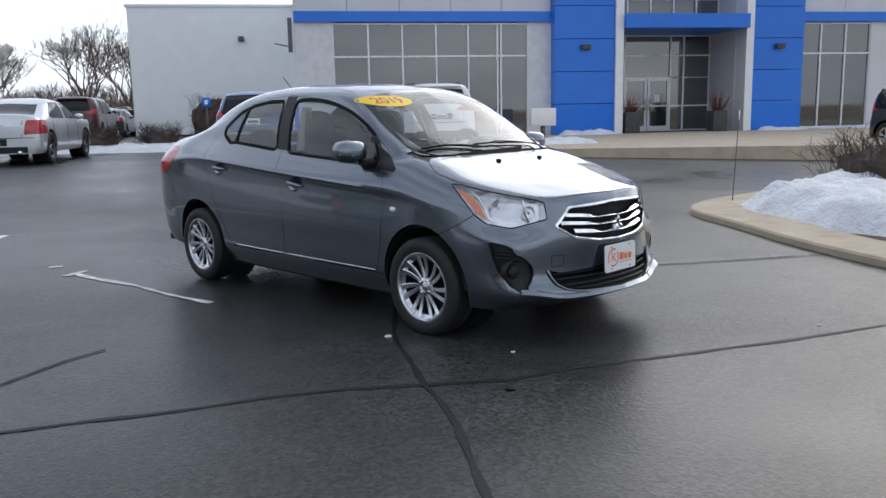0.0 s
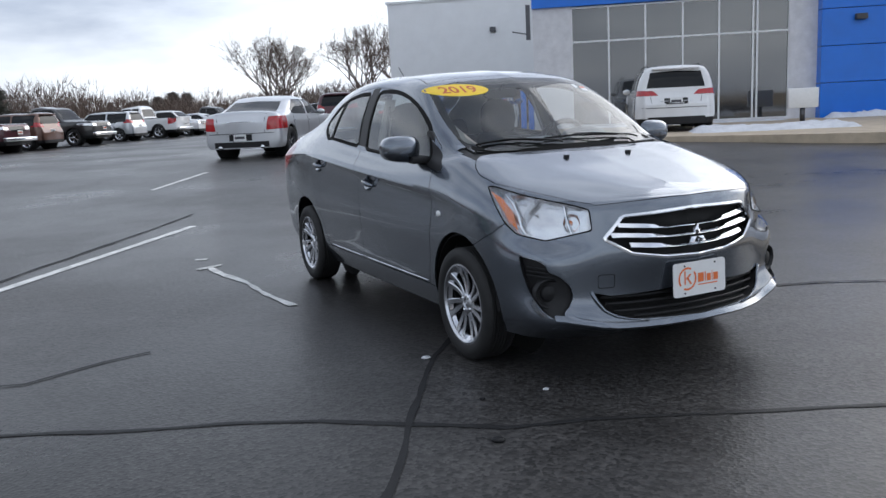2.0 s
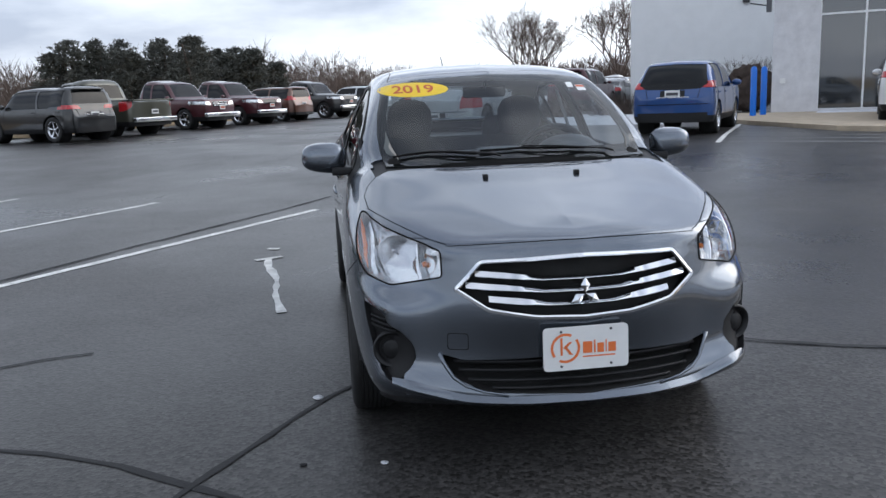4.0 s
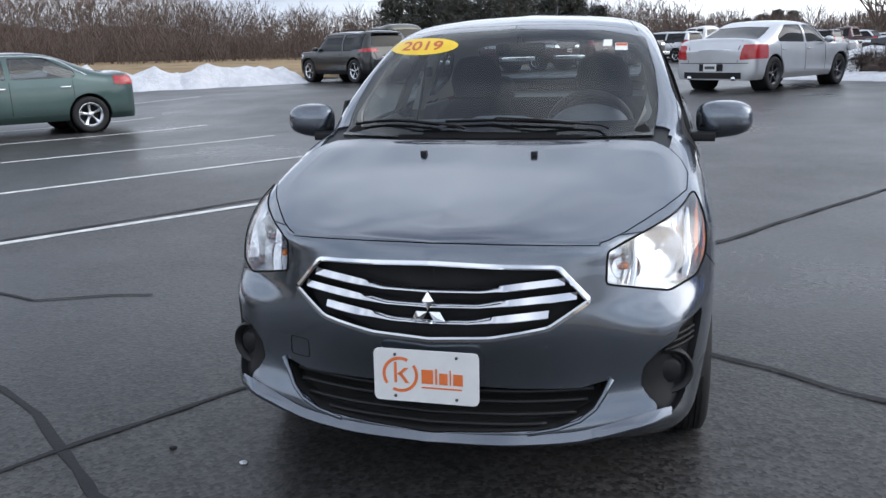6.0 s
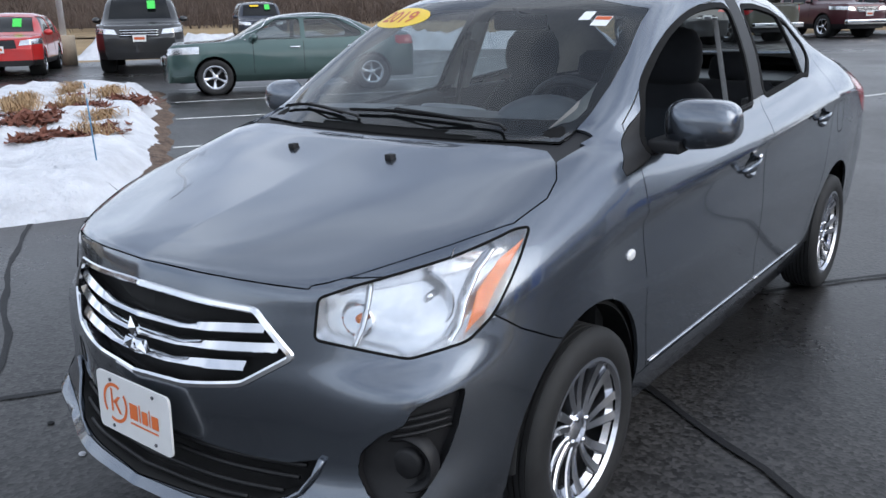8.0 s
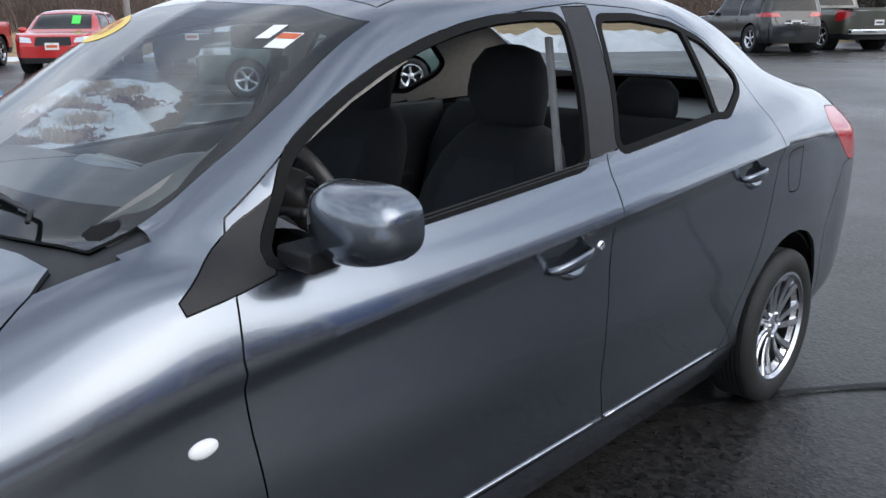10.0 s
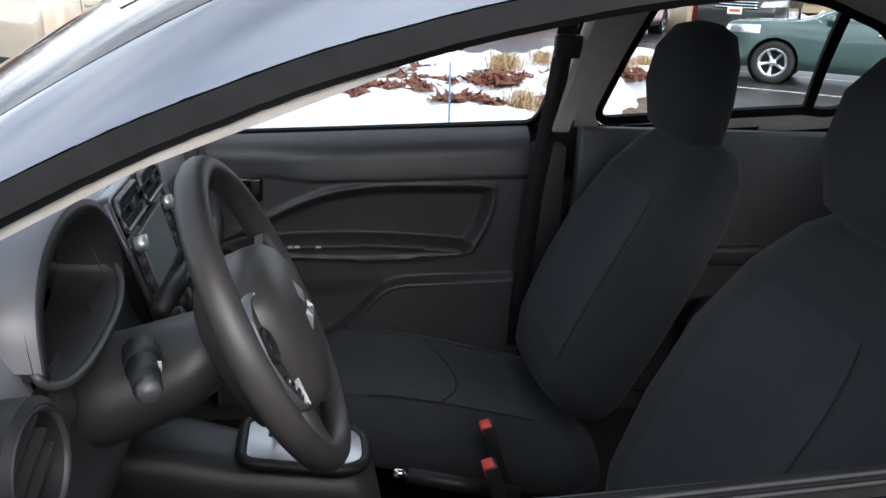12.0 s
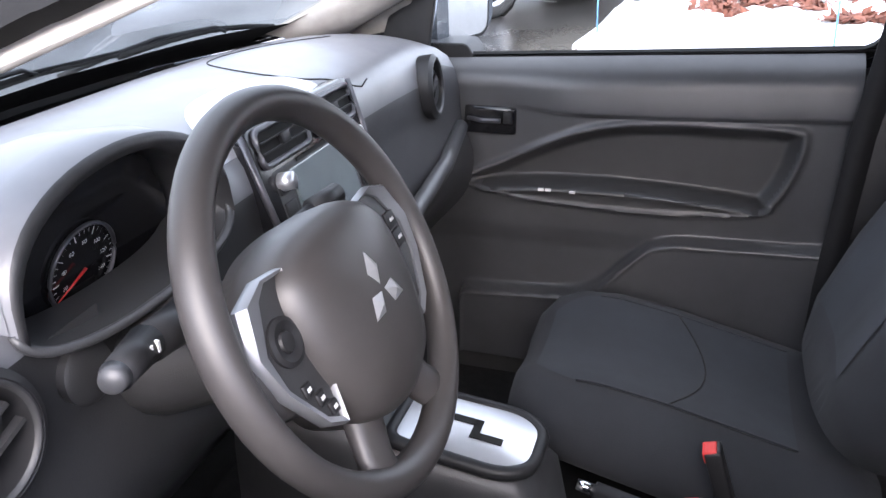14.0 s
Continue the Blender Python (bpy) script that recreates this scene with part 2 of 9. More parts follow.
def part(name, bm, material, parent=None, label="", smooth=True, m=None, sharp=None):
    """Links a bmesh as one mesh object under a thing or a part."""
    me = ob_mesh(name, bm, material, smooth)
    if sharp:
        me.set_sharp_from_angle(angle=radians(sharp))
    ob = new(name, me)
    if m is not None:
        ob.matrix_basis = m
    if parent is not None:
        ob.parent = parent
    if label:
        tagged(ob, label)
    return ob


def thing(name, m, label, category, group="", kind=""):
    ob = new(name)
    ob.matrix_basis = m
    return tagged(ob, label, category, group, kind)


def box(bm, x0, y0, z0, x1, y1, z1, bevel=0.0, m=None):
    r = bmesh.ops.create_cube(bm, size=1.0, matrix=(m or Matrix()) @ Matrix.Translation(((x0 + x1) / 2, (y0 + y1) / 2, (z0 + z1) / 2)) @ Matrix.Diagonal((x1 - x0, y1 - y0, z1 - z0, 1)))
    if bevel:
        es = list({e for v in r["verts"] for e in v.link_edges})
        bmesh.ops.bevel(bm, geom=es, offset=bevel, segments=2, affect="EDGES", profile=0.6)
    return bm


def boxm(x0, y0, z0, x1, y1, z1, bevel=0.0, m=None):
    return box(bmesh.new(), x0, y0, z0, x1, y1, z1, bevel, m)


def cyl(bm, a, b, r0, r1=None, seg=12, caps=True):
    a, b = Vector(a), Vector(b)
    d = b - a
    m = Matrix.Translation((a + b) / 2) @ d.to_track_quat("Z", "Y").to_matrix().to_4x4()
    bmesh.ops.create_cone(bm, cap_ends=caps, segments=seg, radius1=r0, radius2=r0 if r1 is None else r1, depth=d.length, matrix=m)
    return bm


def prism(bm, pts, axis, lo, hi, bevel=0.0):
    """Extrudes a 2D outline along an axis: x takes (y, z), y takes (x, z), z takes (x, y)."""
    def put(p, h):
        return {"x": (h, p[0], p[1]), "y": (p[0], h, p[1]), "z": (p[0], p[1], h)}[axis]
    a = [bm.verts.new(put(p, lo)) for p in pts]
    b = [bm.verts.new(put(p, hi)) for p in pts]
    f = [bm.faces.new(a), bm.faces.new(b)]
    for i in range(len(pts)):
        f.append(bm.faces.new((a[i], a[(i + 1) % len(pts)], b[(i + 1) % len(pts)], b[i])))
    bmesh.ops.recalc_face_normals(bm, faces=f)
    if bevel:
        bmesh.ops.bevel(bm, geom=list({e for x in f for e in x.edges}), offset=bevel, segments=2, affect="EDGES", profile=0.6)
    return bm


def lathe(bm, prof, seg=32, m=None, arc=2 * math.pi):
    """Revolves (r, h) points round the x axis (h along x)."""
    rings = []
    m = m or Matrix()
    n = seg if abs(arc - 2 * math.pi) < 1e-6 else seg + 1
    for i in range(n):
        a = arc * i / seg
        rings.append([bm.verts.new(m @ Vector((h, r * math.cos(a), r * math.sin(a)))) for r, h in prof])
    fs = []
    for i in range(seg):
        p, q = rings[i], rings[(i + 1) % n]
        for j in range(len(prof) - 1):
            fs.append(bm.faces.new((p[j], p[j + 1], q[j + 1], q[j])))
    bmesh.ops.recalc_face_normals(bm, faces=fs)
    return bm


def tube(bm, pts, r, seg=8, closed=False, taper=None):
    """A round tube along points."""
    pts = [Vector(p) for p in pts]
    rings = []
    n = len(pts)
    up = Vector((0, 0, 1))
    for i, p in enumerate(pts):
        d = (pts[(i + 1) % n] - pts[i - 1]) if closed else (pts[min(i + 1, n - 1)] - pts[max(i - 1, 0)])
        d.normalize()
        s = d.cross(up)
        if s.length < 1e-3:
            s = d.cross(Vector((1, 0, 0)))
        s.normalize()
        w = s.cross(d)
        rr = r if taper is None else r * (1 + (taper - 1) * i / (n - 1))
        rings.append([bm.verts.new(p + rr * (math.cos(2 * math.pi * k / seg) * s + math.sin(2 * math.pi * k / seg) * w)) for k in range(seg)])
    for i in range(n if closed else n - 1):
        a, b = rings[i], rings[(i + 1) % n]
        for k in range(seg):
            bm.faces.new((a[k], a[(k + 1) % seg], b[(k + 1) % seg], b[k]))
    if not closed:
        bm.faces.new(rings[0])
        bm.faces.new(rings[-1])
    bmesh.ops.recalc_face_normals(bm, faces=bm.faces)
    return bm


def spline(ts, vs, q):
    """Non-uniform Catmull-Rom through vs at ts, evaluated at q."""
    ts, vs, q = np.asarray(ts, float), np.asarray(vs, float), np.asarray(q, float)
    d = np.diff(vs, axis=0) / np.diff(ts)[:, None]
    h = np.diff(ts)
    m = np.empty_like(vs)
    m[1:-1] = (d[:-1] * h[1:, None] + d[1:] * h[:-1, None]) / (h[1:] + h[:-1])[:, None]
    m[0], m[-1] = d[0], d[-1]
    i = np.clip(np.searchsorted(ts, q, side="right") - 1, 0, len(ts) - 2)
    s = ((q - ts[i]) / h[i])[:, None]
    hh = h[i][:, None]
    return ((2 * s**3 - 3 * s**2 + 1) * vs[i] + (s**3 - 2 * s**2 + s) * hh * m[i] + (-2 * s**3 + 3 * s**2) * vs[i + 1] + (s**3 - s**2) * hh * m[i + 1])


def knots(net, axis):
    d = np.linalg.norm(np.diff(net, axis=axis), axis=2).mean(axis=1 - axis)
    return np.concatenate([[0], np.cumsum(np.maximum(np.sqrt(d), 0.03))]), d


def loft(net, step_u=0.02, step_v=0.02):
    """A smooth skin through a net of guide curves (levels x stations)."""
    net = np.asarray(net, float)

    def samples(ts, d, step):
        out = []
        for k in range(len(ts) - 1):
            n = max(2, int(round(d[k] / step)))
            out += list(ts[k] + (ts[k + 1] - ts[k]) * np.arange(n) / n)
        return np.array(out + [ts[-1]])
    tu, du = knots(net, 1)
    qu = samples(tu, du, step_u)
    a = np.stack([spline(tu, row, qu) for row in net])
    tv, dv = knots(net, 0)
    qv = samples(tv, dv, step_v)
    return np.stack([spline(tv, a[:, k], qv) for k in range(a.shape[1])], axis=1)


def grid_bm(p, weld=True):
    bm = bmesh.new()
    vs = [[bm.verts.new(c) for c in row] for row in p]
    for i in range(len(vs) - 1):
        for j in range(len(vs[0]) - 1):
            bm.faces.new((vs[i][j], vs[i][j + 1], vs[i + 1][j + 1], vs[i + 1][j]))
    if weld:
        bmesh.ops.remove_doubles(bm, verts=bm.verts, dist=1e-4)
    return bm


AX_SIDE = (Vector((0, 1, 0)), Vector((0, 0, 1)))
AX_FRONT = (Vector((1, 0, 0)), Vector((0, 0, 1)))
AX_PLAN = (Vector((1, 0, 0)), Vector((0, 1, 0)))
AX_DIAG = (Vector((0.70711, 0.70711, 0)), Vector((0, 0, 1)))


def smooth_poly(pts, n=6, closed=True):
    """Rounds a 2D outline with a closed spline."""
    pts = [np.array(p, float) for p in pts]
    out = []
    m = len(pts)
    for i in range(m):
        p0, p1, p2, p3 = pts[i - 1], pts[i], pts[(i + 1) % m], pts[(i + 2) % m]
        for k in range(n):
            s = k / n
            out.append(tuple(0.5 * (2 * p1 + (p2 - p0) * s + (2 * p0 - 5 * p1 + 4 * p2 - p3) * s**2 + (3 * p1 - p0 - 3 * p2 + p3) * s**3)))
    return out


def round_poly(pts, r, n=4):
    """Rounds each corner of a 2D outline by radius-like length r."""
    out = []
    m = len(pts)
    for i in range(m):
        p, a, b = Vector(pts[i]), Vector(pts[i - 1]), Vector(pts[(i + 1) % m])
        ra = min(r, (a - p).length * 0.45)
        rb = min(r, (b - p).length * 0.45)
        s, e = p + (a - p).normalized() * ra, p + (b - p).normalized() * rb
        for k in range(n + 1):
            t = k / n
            out.append(tuple((1 - t) ** 2 * s + 2 * t * (1 - t) * p + t * t * e))
    return out


def inside(poly, u, v):
    hit, n = False, len(poly)
    for i in range(n):
        (x0, y0), (x1, y1) = poly[i], poly[i - 1]
        if (y0 > v) != (y1 > v) and u < (x1 - x0) * (v - y0) / (y1 - y0) + x0:
            hit = not hit
    return hit


def cut(bm, poly, axes, where):
    """Scores an outline, seen along the axes' normal, into the faces for which where(centre) holds."""
    au, av = axes
    for i in range(len(poly)):
        a, b = poly[i - 1], poly[i]
        du, dv = b[0] - a[0], b[1] - a[1]
        length = math.hypot(du, dv)
        if length < 1e-5:
            continue
        no = (au * -dv + av * du) / length
        lo_u, hi_u, lo_v, hi_v = min(a[0], b[0]) - 1e-4, max(a[0], b[0]) + 1e-4, min(a[1], b[1]) - 1e-4, max(a[1], b[1]) + 1e-4
        fs = []
        for f in bm.faces:
            if not where(f.verts[0].co):
                continue
            us = [v.co.dot(au) for v in f.verts]
            if max(us) < lo_u or min(us) > hi_u:
                continue
            ws = [v.co.dot(av) for v in f.verts]
            if max(ws) < lo_v or min(ws) > hi_v:
                continue
            fs.append(f)
        if fs:
            geom = list({x for f in fs for x in (*f.verts, *f.edges)}) + fs
            bmesh.ops.bisect_plane(bm, geom=geom, dist=1e-5, plane_co=au * a[0] + av * a[1], plane_no=no)


def pick(bm, poly, axes, where, layer, value):
    """Marks the faces inside an outline with value, where they carry 0 so far."""
    au, av = axes
    for f in bm.faces:
        if f[layer] == 0:
            c = f.calc_center_median()
            if where(c) and inside(poly, c.dot(au), c.dot(av)):
                f[layer] = value


def panel(src, layer, values, gap=0.002, flange=0.012, offset=0.0, mirror=False, join=False):
    """Takes the marked faces out of a body half as a panel with a gap round it and its edge turned in."""
    bm = src.copy()
    lay = bm.faces.layers.int["panel"]
    bmesh.ops.delete(bm, geom=[f for f in bm.faces if f[lay] not in values], context="FACES")
    if join:
        for v in bm.verts:
            if abs(v.co.x) < 1e-4:
                v.co.x = 0
        dup = bmesh.ops.duplicate(bm, geom=list(bm.verts) + list(bm.edges) + list(bm.faces))["geom"]
        for v in dup:
            if isinstance(v, bmesh.types.BMVert):
                v.co.x = -v.co.x
        bmesh.ops.reverse_faces(bm, faces=[f for f in dup if isinstance(f, bmesh.types.BMFace)])
    bmesh.ops.remove_doubles(bm, verts=bm.verts, dist=0.0012)
    bmesh.ops.dissolve_degenerate(bm, edges=bm.edges, dist=0.0004)
    bm.normal_update()
    if offset:
        for v, n in [(v, v.normal.copy()) for v in bm.verts]:
            v.co += n * offset
    if gap or flange:
        rim = [e for e in bm.edges if e.is_boundary]
        if gap:
            push = {}
            for e in rim:
                f = e.link_faces[0]
                d = (e.verts[1].co - e.verts[0].co)
                ins = f.normal.cross(d)
                if ins.dot(f.calc_center_median() - e.verts[0].co) < 0:
                    ins = -ins
                if ins.length > 1e-9:
                    ins.normalize()
                    for v in e.verts:
                        push[v] = push.get(v, Vector()) + ins
            for v, d in push.items():
                if d.length > 1e-6:
                    v.co += d.normalized() * gap
        if flange:
            norm = {v: v.normal.copy() for e in rim for v in e.verts}
            made = bmesh.ops.extrude_edge_only(bm, edges=rim)["geom"]
            nv = [g for g in made if isinstance(g, bmesh.types.BMVert)]
            old = {}
            for v in nv:
                for e in v.link_edges:
                    o = e.other_vert(v)
                    if o in norm:
                        old[v] = norm[o]
            for v in nv:
                v.co -= old.get(v, Vector()) * flange
    if mirror:
        for v in bm.verts:
            v.co.x = -v.co.x
        bmesh.ops.reverse_faces(bm, faces=bm.faces)
    return bm

from mathutils.bvhtree import BVHTree

# ---- the grey sedan: outer skin ----
# guide curves run from the middle of the nose round the side to the middle of the tail, one a level
GUIDES = [
    # underside edge
    [(0, -1.98, .215), (.25, -1.97, .215), (.47, -1.91, .21), (.675, -1.80, .21), (.74, -1.62, .21), (.735, -1.275, .20), (.735, -1.13, .195), (.735, -1.0, .195), (.735, -.8, .195), (.735, -.4, .195), (.735, .15, .195), (.735, .8, .20), (.735, 1.1, .21), (.735, 1.6, .24), (.70, 1.90, .27), (.52, 2.05, .28), (0, 2.10, .28)],
    # lip and sill
    [(0, -2.116, .275), (.25, -2.088, .272), (.47, -2.008, .275), (.702, -1.893, .295), (.768, -1.64, .305), (.777, -1.275, .31), (.777, -1.13, .31), (.777, -1.0, .31), (.777, -.8, .31), (.777, -.4, .31), (.777, .15, .31), (.777, .8, .31), (.777, 1.1, .315), (.772, 1.6, .33), (.735, 1.93, .36), (.55, 2.11, .38), (0, 2.165, .38)],
    # lower bumper and lower doors
    [(0, -2.068, .385), (.25, -2.045, .385), (.47, -1.976, .395), (.690, -1.875, .42), (.785, -1.64, .46), (.797, -1.275, .47), (.797, -1.13, .47), (.795, -1.0, .47), (.793, -.8, .47), (.793, -.4, .47), (.793, .15, .47), (.793, .8, .475), (.795, 1.1, .48), (.79, 1.6, .50), (.75, 1.95, .52), (.56, 2.145, .54), (0, 2.20, .54)],
    # widest part
    [(0, -2.090, .56), (.25, -2.060, .56), (.47, -1.975, .57), (.698, -1.862, .58), (.792, -1.64, .60), (.812, -1.275, .62), (.806, -1.13, .62), (.803, -1.0, .62), (.803, -.8, .62), (.805, -.4, .62), (.807, .15, .63), (.808, .8, .64), (.812, 1.1, .65), (.805, 1.6, .67), (.76, 1.95, .69), (.57, 2.13, .70), (0, 2.19, .70)],
    # below the rising crease
    [(0, -2.078, .655), (.25, -2.048, .655), (.47, -1.960, .66), (.685, -1.805, .675), (.785, -1.62, .705), (.808, -1.275, .765), (.799, -1.13, .785), (.792, -1.0, .797), (.791, -.8, .812), (.793, -.4, .837), (.797, .15, .872), (.800, .8, .917), (.803, 1.12, .935), (.795, 1.6, .935), (.75, 1.96, .92), (.56, 2.12, .90), (0, 2.17, .89)],
    # the crease
    [(0, -2.068, .705), (.25, -2.038, .705), (.472, -1.950, .71), (.682, -1.785, .73), (.778, -1.61, .765), (.808, -1.275, .805), (.808, -1.13, .82), (.807, -1.0, .83), (.810, -.8, .845), (.814, -.4, .87), (.820, .15, .905), (.821, .8, .95), (.815, 1.12, .97), (.787, 1.61, .975), (.735, 1.945, .96), (.55, 2.09, .94), (0, 2.14, .93)],
    # shoulder
    [(0, -2.055, .755), (.25, -2.025, .755), (.475, -1.940, .755), (.668, -1.750, .79), (.752, -1.59, .83), (.782, -1.275, .88), (.784, -1.13, .90), (.786, -1.0, .91), (.789, -.8, .915), (.792, -.4, .93), (.792, .15, .965), (.785, .8, 1.015), (.770, 1.12, 1.04), (.735, 1.62, 1.045), (.675, 1.95, 1.02), (.52, 2.08, 1.0), (0, 2.13, .99)],
    # belt line, fender crest and bonnet edge
    [(0, -2.035, .822), (.25, -2.005, .822), (.475, -1.925, .812), (.64, -1.720, .850), (.705, -1.56, .885), (.733, -1.275, .945), (.742, -1.13, .970), (.750, -1.0, .983), (.757, -.8, .983), (.759, -.4, .993), (.750, .15, 1.033), (.735, .8, 1.088), (.712, 1.12, 1.113), (.672, 1.62, 1.105), (.605, 1.93, 1.08), (.45, 2.045, 1.065), (0, 2.10, 1.06)],
    # side glass; bonnet rim
    [(0, -2.020, .832), (.235, -1.985, .835), (.44, -1.890, .836), (.59, -1.690, .876), (.655, -1.53, .912), (.685, -1.27, .975), (.690, -1.13, 1.010), (.700, -1.0, 1.020), (.728, -.8, 1.045), (.700, -.4, 1.165), (.688, .15, 1.21), (.672, .8, 1.225), (.655, 1.15, 1.195), (.632, 1.62, 1.13), (.565, 1.91, 1.10), (.41, 2.02, 1.08), (0, 2.075, 1.075)],
    # top of the door frames
    [(0, -2.000, .842), (.21, -1.960, .848), (.38, -1.850, .856), (.49, -1.660, .898), (.56, -1.50, .932), (.60, -1.26, .998), (.625, -1.14, 1.022), (.650, -1.0, 1.060), (.690, -.8, 1.130), (.632, -.4, 1.305), (.585, .15, 1.400), (.580, .8, 1.375), (.610, 1.15, 1.255), (.585, 1.62, 1.145), (.525, 1.89, 1.115), (.37, 2.0, 1.095), (0, 2.05, 1.085)],
    # edge of windscreen and roof
    [(0, -1.970, .852), (.17, -1.930, .860), (.29, -1.810, .880), (.36, -1.620, .920), (.41, -1.47, .952), (.46, -1.25, 1.006), (.50, -1.165, 1.026), (.585, -1.04, 1.055), (.618, -.83, 1.170), (.560, -.42, 1.390), (.500, .15, 1.465), (.495, .8, 1.440), (.530, 1.14, 1.345), (.515, 1.64, 1.128), (.42, 1.87, 1.12), (.29, 1.98, 1.105), (0, 2.03, 1.092)],
    # between edge and middle
    [(0, -1.940, .860), (.11, -1.900, .869), (.19, -1.780, .893), (.24, -1.600, .930), (.27, -1.45, .962), (.30, -1.26, 1.012), (.33, -1.195, 1.026), (.385, -1.115, 1.060), (.41, -.87, 1.195), (.375, -.46, 1.425), (.32, .15, 1.495), (.325, .8, 1.475), (.355, 1.17, 1.385), (.35, 1.67, 1.13), (.28, 1.85, 1.125), (.19, 1.95, 1.115), (0, 2.01, 1.10)],
    # middle line
    [(0, -1.870, .880), (0, -1.820, .891), (0, -1.720, .911), (0, -1.570, .941), (0, -1.44, .970), (0, -1.27, 1.014), (0, -1.215, 1.026), (0, -1.145, 1.062), (0, -.90, 1.205), (0, -.49, 1.440), (0, .15, 1.512), (0, .8, 1.492), (0, 1.19, 1.405), (0, 1.69, 1.132), (0, 1.83, 1.128), (0, 1.92, 1.118), (0, 1.99, 1.105)],
]
P_ARCH, P_LAMP, P_FOG, P_GRILLE, P_INTAKE, P_WINF, P_WINR, P_WINQ, P_SEALF, P_SEALR, P_FRAMEB, P_DOORF, P_DOORR, P_HOOD, P_BUMPER, P_SCREEN, P_SCREENRIM, P_BACKLIGHT, P_ROOF, P_TRUNK, P_TAIL, P_RBUMPER, P_FUEL, P_SAIL, P_COWL, P_SILL, P_AMBER = range(1, 28)


def circle(cu, cv, r, n=28, squash=1.0):
    return [(cu + r * math.cos(2 * math.pi * i / n), cv + squash * r * math.sin(2 * math.pi * i / n)) for i in range(n)]


def shrink(poly, d):
    """Moves an anticlockwise or clockwise outline inwards by d."""
    area = sum(poly[i - 1][0] * poly[i][1] - poly[i][0] * poly[i - 1][1] for i in range(len(poly)))
    s = 1 if area > 0 else -1
    out = []
    n = len(poly)
    for i in range(n):
        a, p, b = Vector(poly[i - 1]), Vector(poly[i]), Vector(poly[(i + 1) % n])
        e1, e2 = (p - a), (b - p)
        if e1.length < 1e-9 or e2.length < 1e-9:
            out.append(tuple(p))
            continue
        n1, n2 = Vector((-e1.y, e1.x)).normalized() * s, Vector((-e2.y, e2.x)).normalized() * s
        h = (n1 + n2)
        h = h.normalized() if h.length > 1e-6 else n1
        out.append(tuple(p + h * d / max(0.5, h.dot(n1))))
    return out


# outlines seen from the side (y, z)
WIN_F = round_poly([(-.86, .992), (.074, 1.045), (.158, 1.382), (.04, 1.384), (-.10, 1.376), (-.22, 1.359), (-.34, 1.332), (-.46, 1.296), (-.58, 1.248), (-.68, 1.198), (-.76, 1.148)], .035)
WIN_R = round_poly([(.235, 1.062), (.780, 1.108), (.845, 1.10), (.985, 1.165), (1.0, 1.20), (.86, 1.305), (.70, 1.355), (.50, 1.378), (.322, 1.378)], .03)
QTR_BAR = [(.775, 1.05), (.800, 1.05), (.765, 1.42), (.735, 1.42)]
DOOR_F = [(-.935, .985), (-.955, .86), (-.945, .72), (-.92, .52), (-.862, .325), (.145, .322), (.115, .45), (.105, .62), (.125, .80), (.150, .95), (.166, 1.04), (.259, 1.425), (.10, 1.414), (-.10, 1.394), (-.30, 1.357), (-.52, 1.286), (-.74, 1.180), (-.905, 1.068)]
DOOR_R = [(.145, .322), (.115, .45), (.105, .62), (.125, .80), (.150, .95), (.166, 1.04), (.259, 1.425), (.52, 1.412), (.72, 1.385), (.90, 1.318), (1.03, 1.215), (1.075, 1.15), (1.12, 1.06), (1.125, .95), (1.07, .80), (1.01, .66), (.93, .50), (.85, .37), (.815, .328)]
FRAME_B = [(.096, 1.050), (.181, 1.415), (.300, 1.418), (.222, 1.060)]
SAIL = [(-.895, 1.056), (-1.035, .965), (-1.03, .945), (-.93, .958), (-.855, .972), (-.80, 1.105)]
LAMP = round_poly([(-1.034, .704), (-.834, .664), (-.70, .690), (-.640, .735), (-.520, .893), (-.560, .893), (-.73, .855), (-.95, .815), (-1.020, .795)], .014)
AMBER = round_poly([(-.706, .704), (-.644, .738), (-.536, .878), (-.612, .846), (-.672, .790)], .006)
FOG = round_poly([(-.712, .597), (-.800, .580), (-.838, .562), (-.848, .532), (-.900, .508), (-.945, .462), (-.955, .415), (-.940, .375), (-.918, .352), (-.930, .326), (-.885, .322), (-.820, .362), (-.765, .430), (-.735, .500)], .014)
GRILLE = round_poly([(.446, .662), (.355, .764), (0, .778), (-.355, .764), (-.446, .662), (-.335, .590), (-.17, .563), (0, .557), (.17, .563), (.335, .590)], .015)
INTAKE = round_poly([(.500, .425), (.42, .405), (0, .42), (-.42, .405), (-.500, .425), (-.455, .345), (-.36, .305), (0, .292), (.36, .305), (.455, .345)], .012)
HOOD = [(-.01, -2.2), (.462, -2.2), (.462, -1.925), (.49, -1.898), (.53, -1.846), (.585, -1.756), (.64, -1.66), (.68, -1.575), (.708, -1.50), (.715, -1.36), (.695, -1.28), (.655, -1.215), (.60, -1.165), (.50, -1.170), (.33, -1.200), (-.01, -1.218)]
HOOD_LIP = [(-.01, .827), (.12, .8262), (.24, .8236), (.34, .8195), (.42, .8150), (.47, .8115)]


def hood_lip(x):
    """Height of the bonnet's leading edge at x."""
    return float(np.interp(x, [p[0] for p in HOOD_LIP], [p[1] for p in HOOD_LIP]))


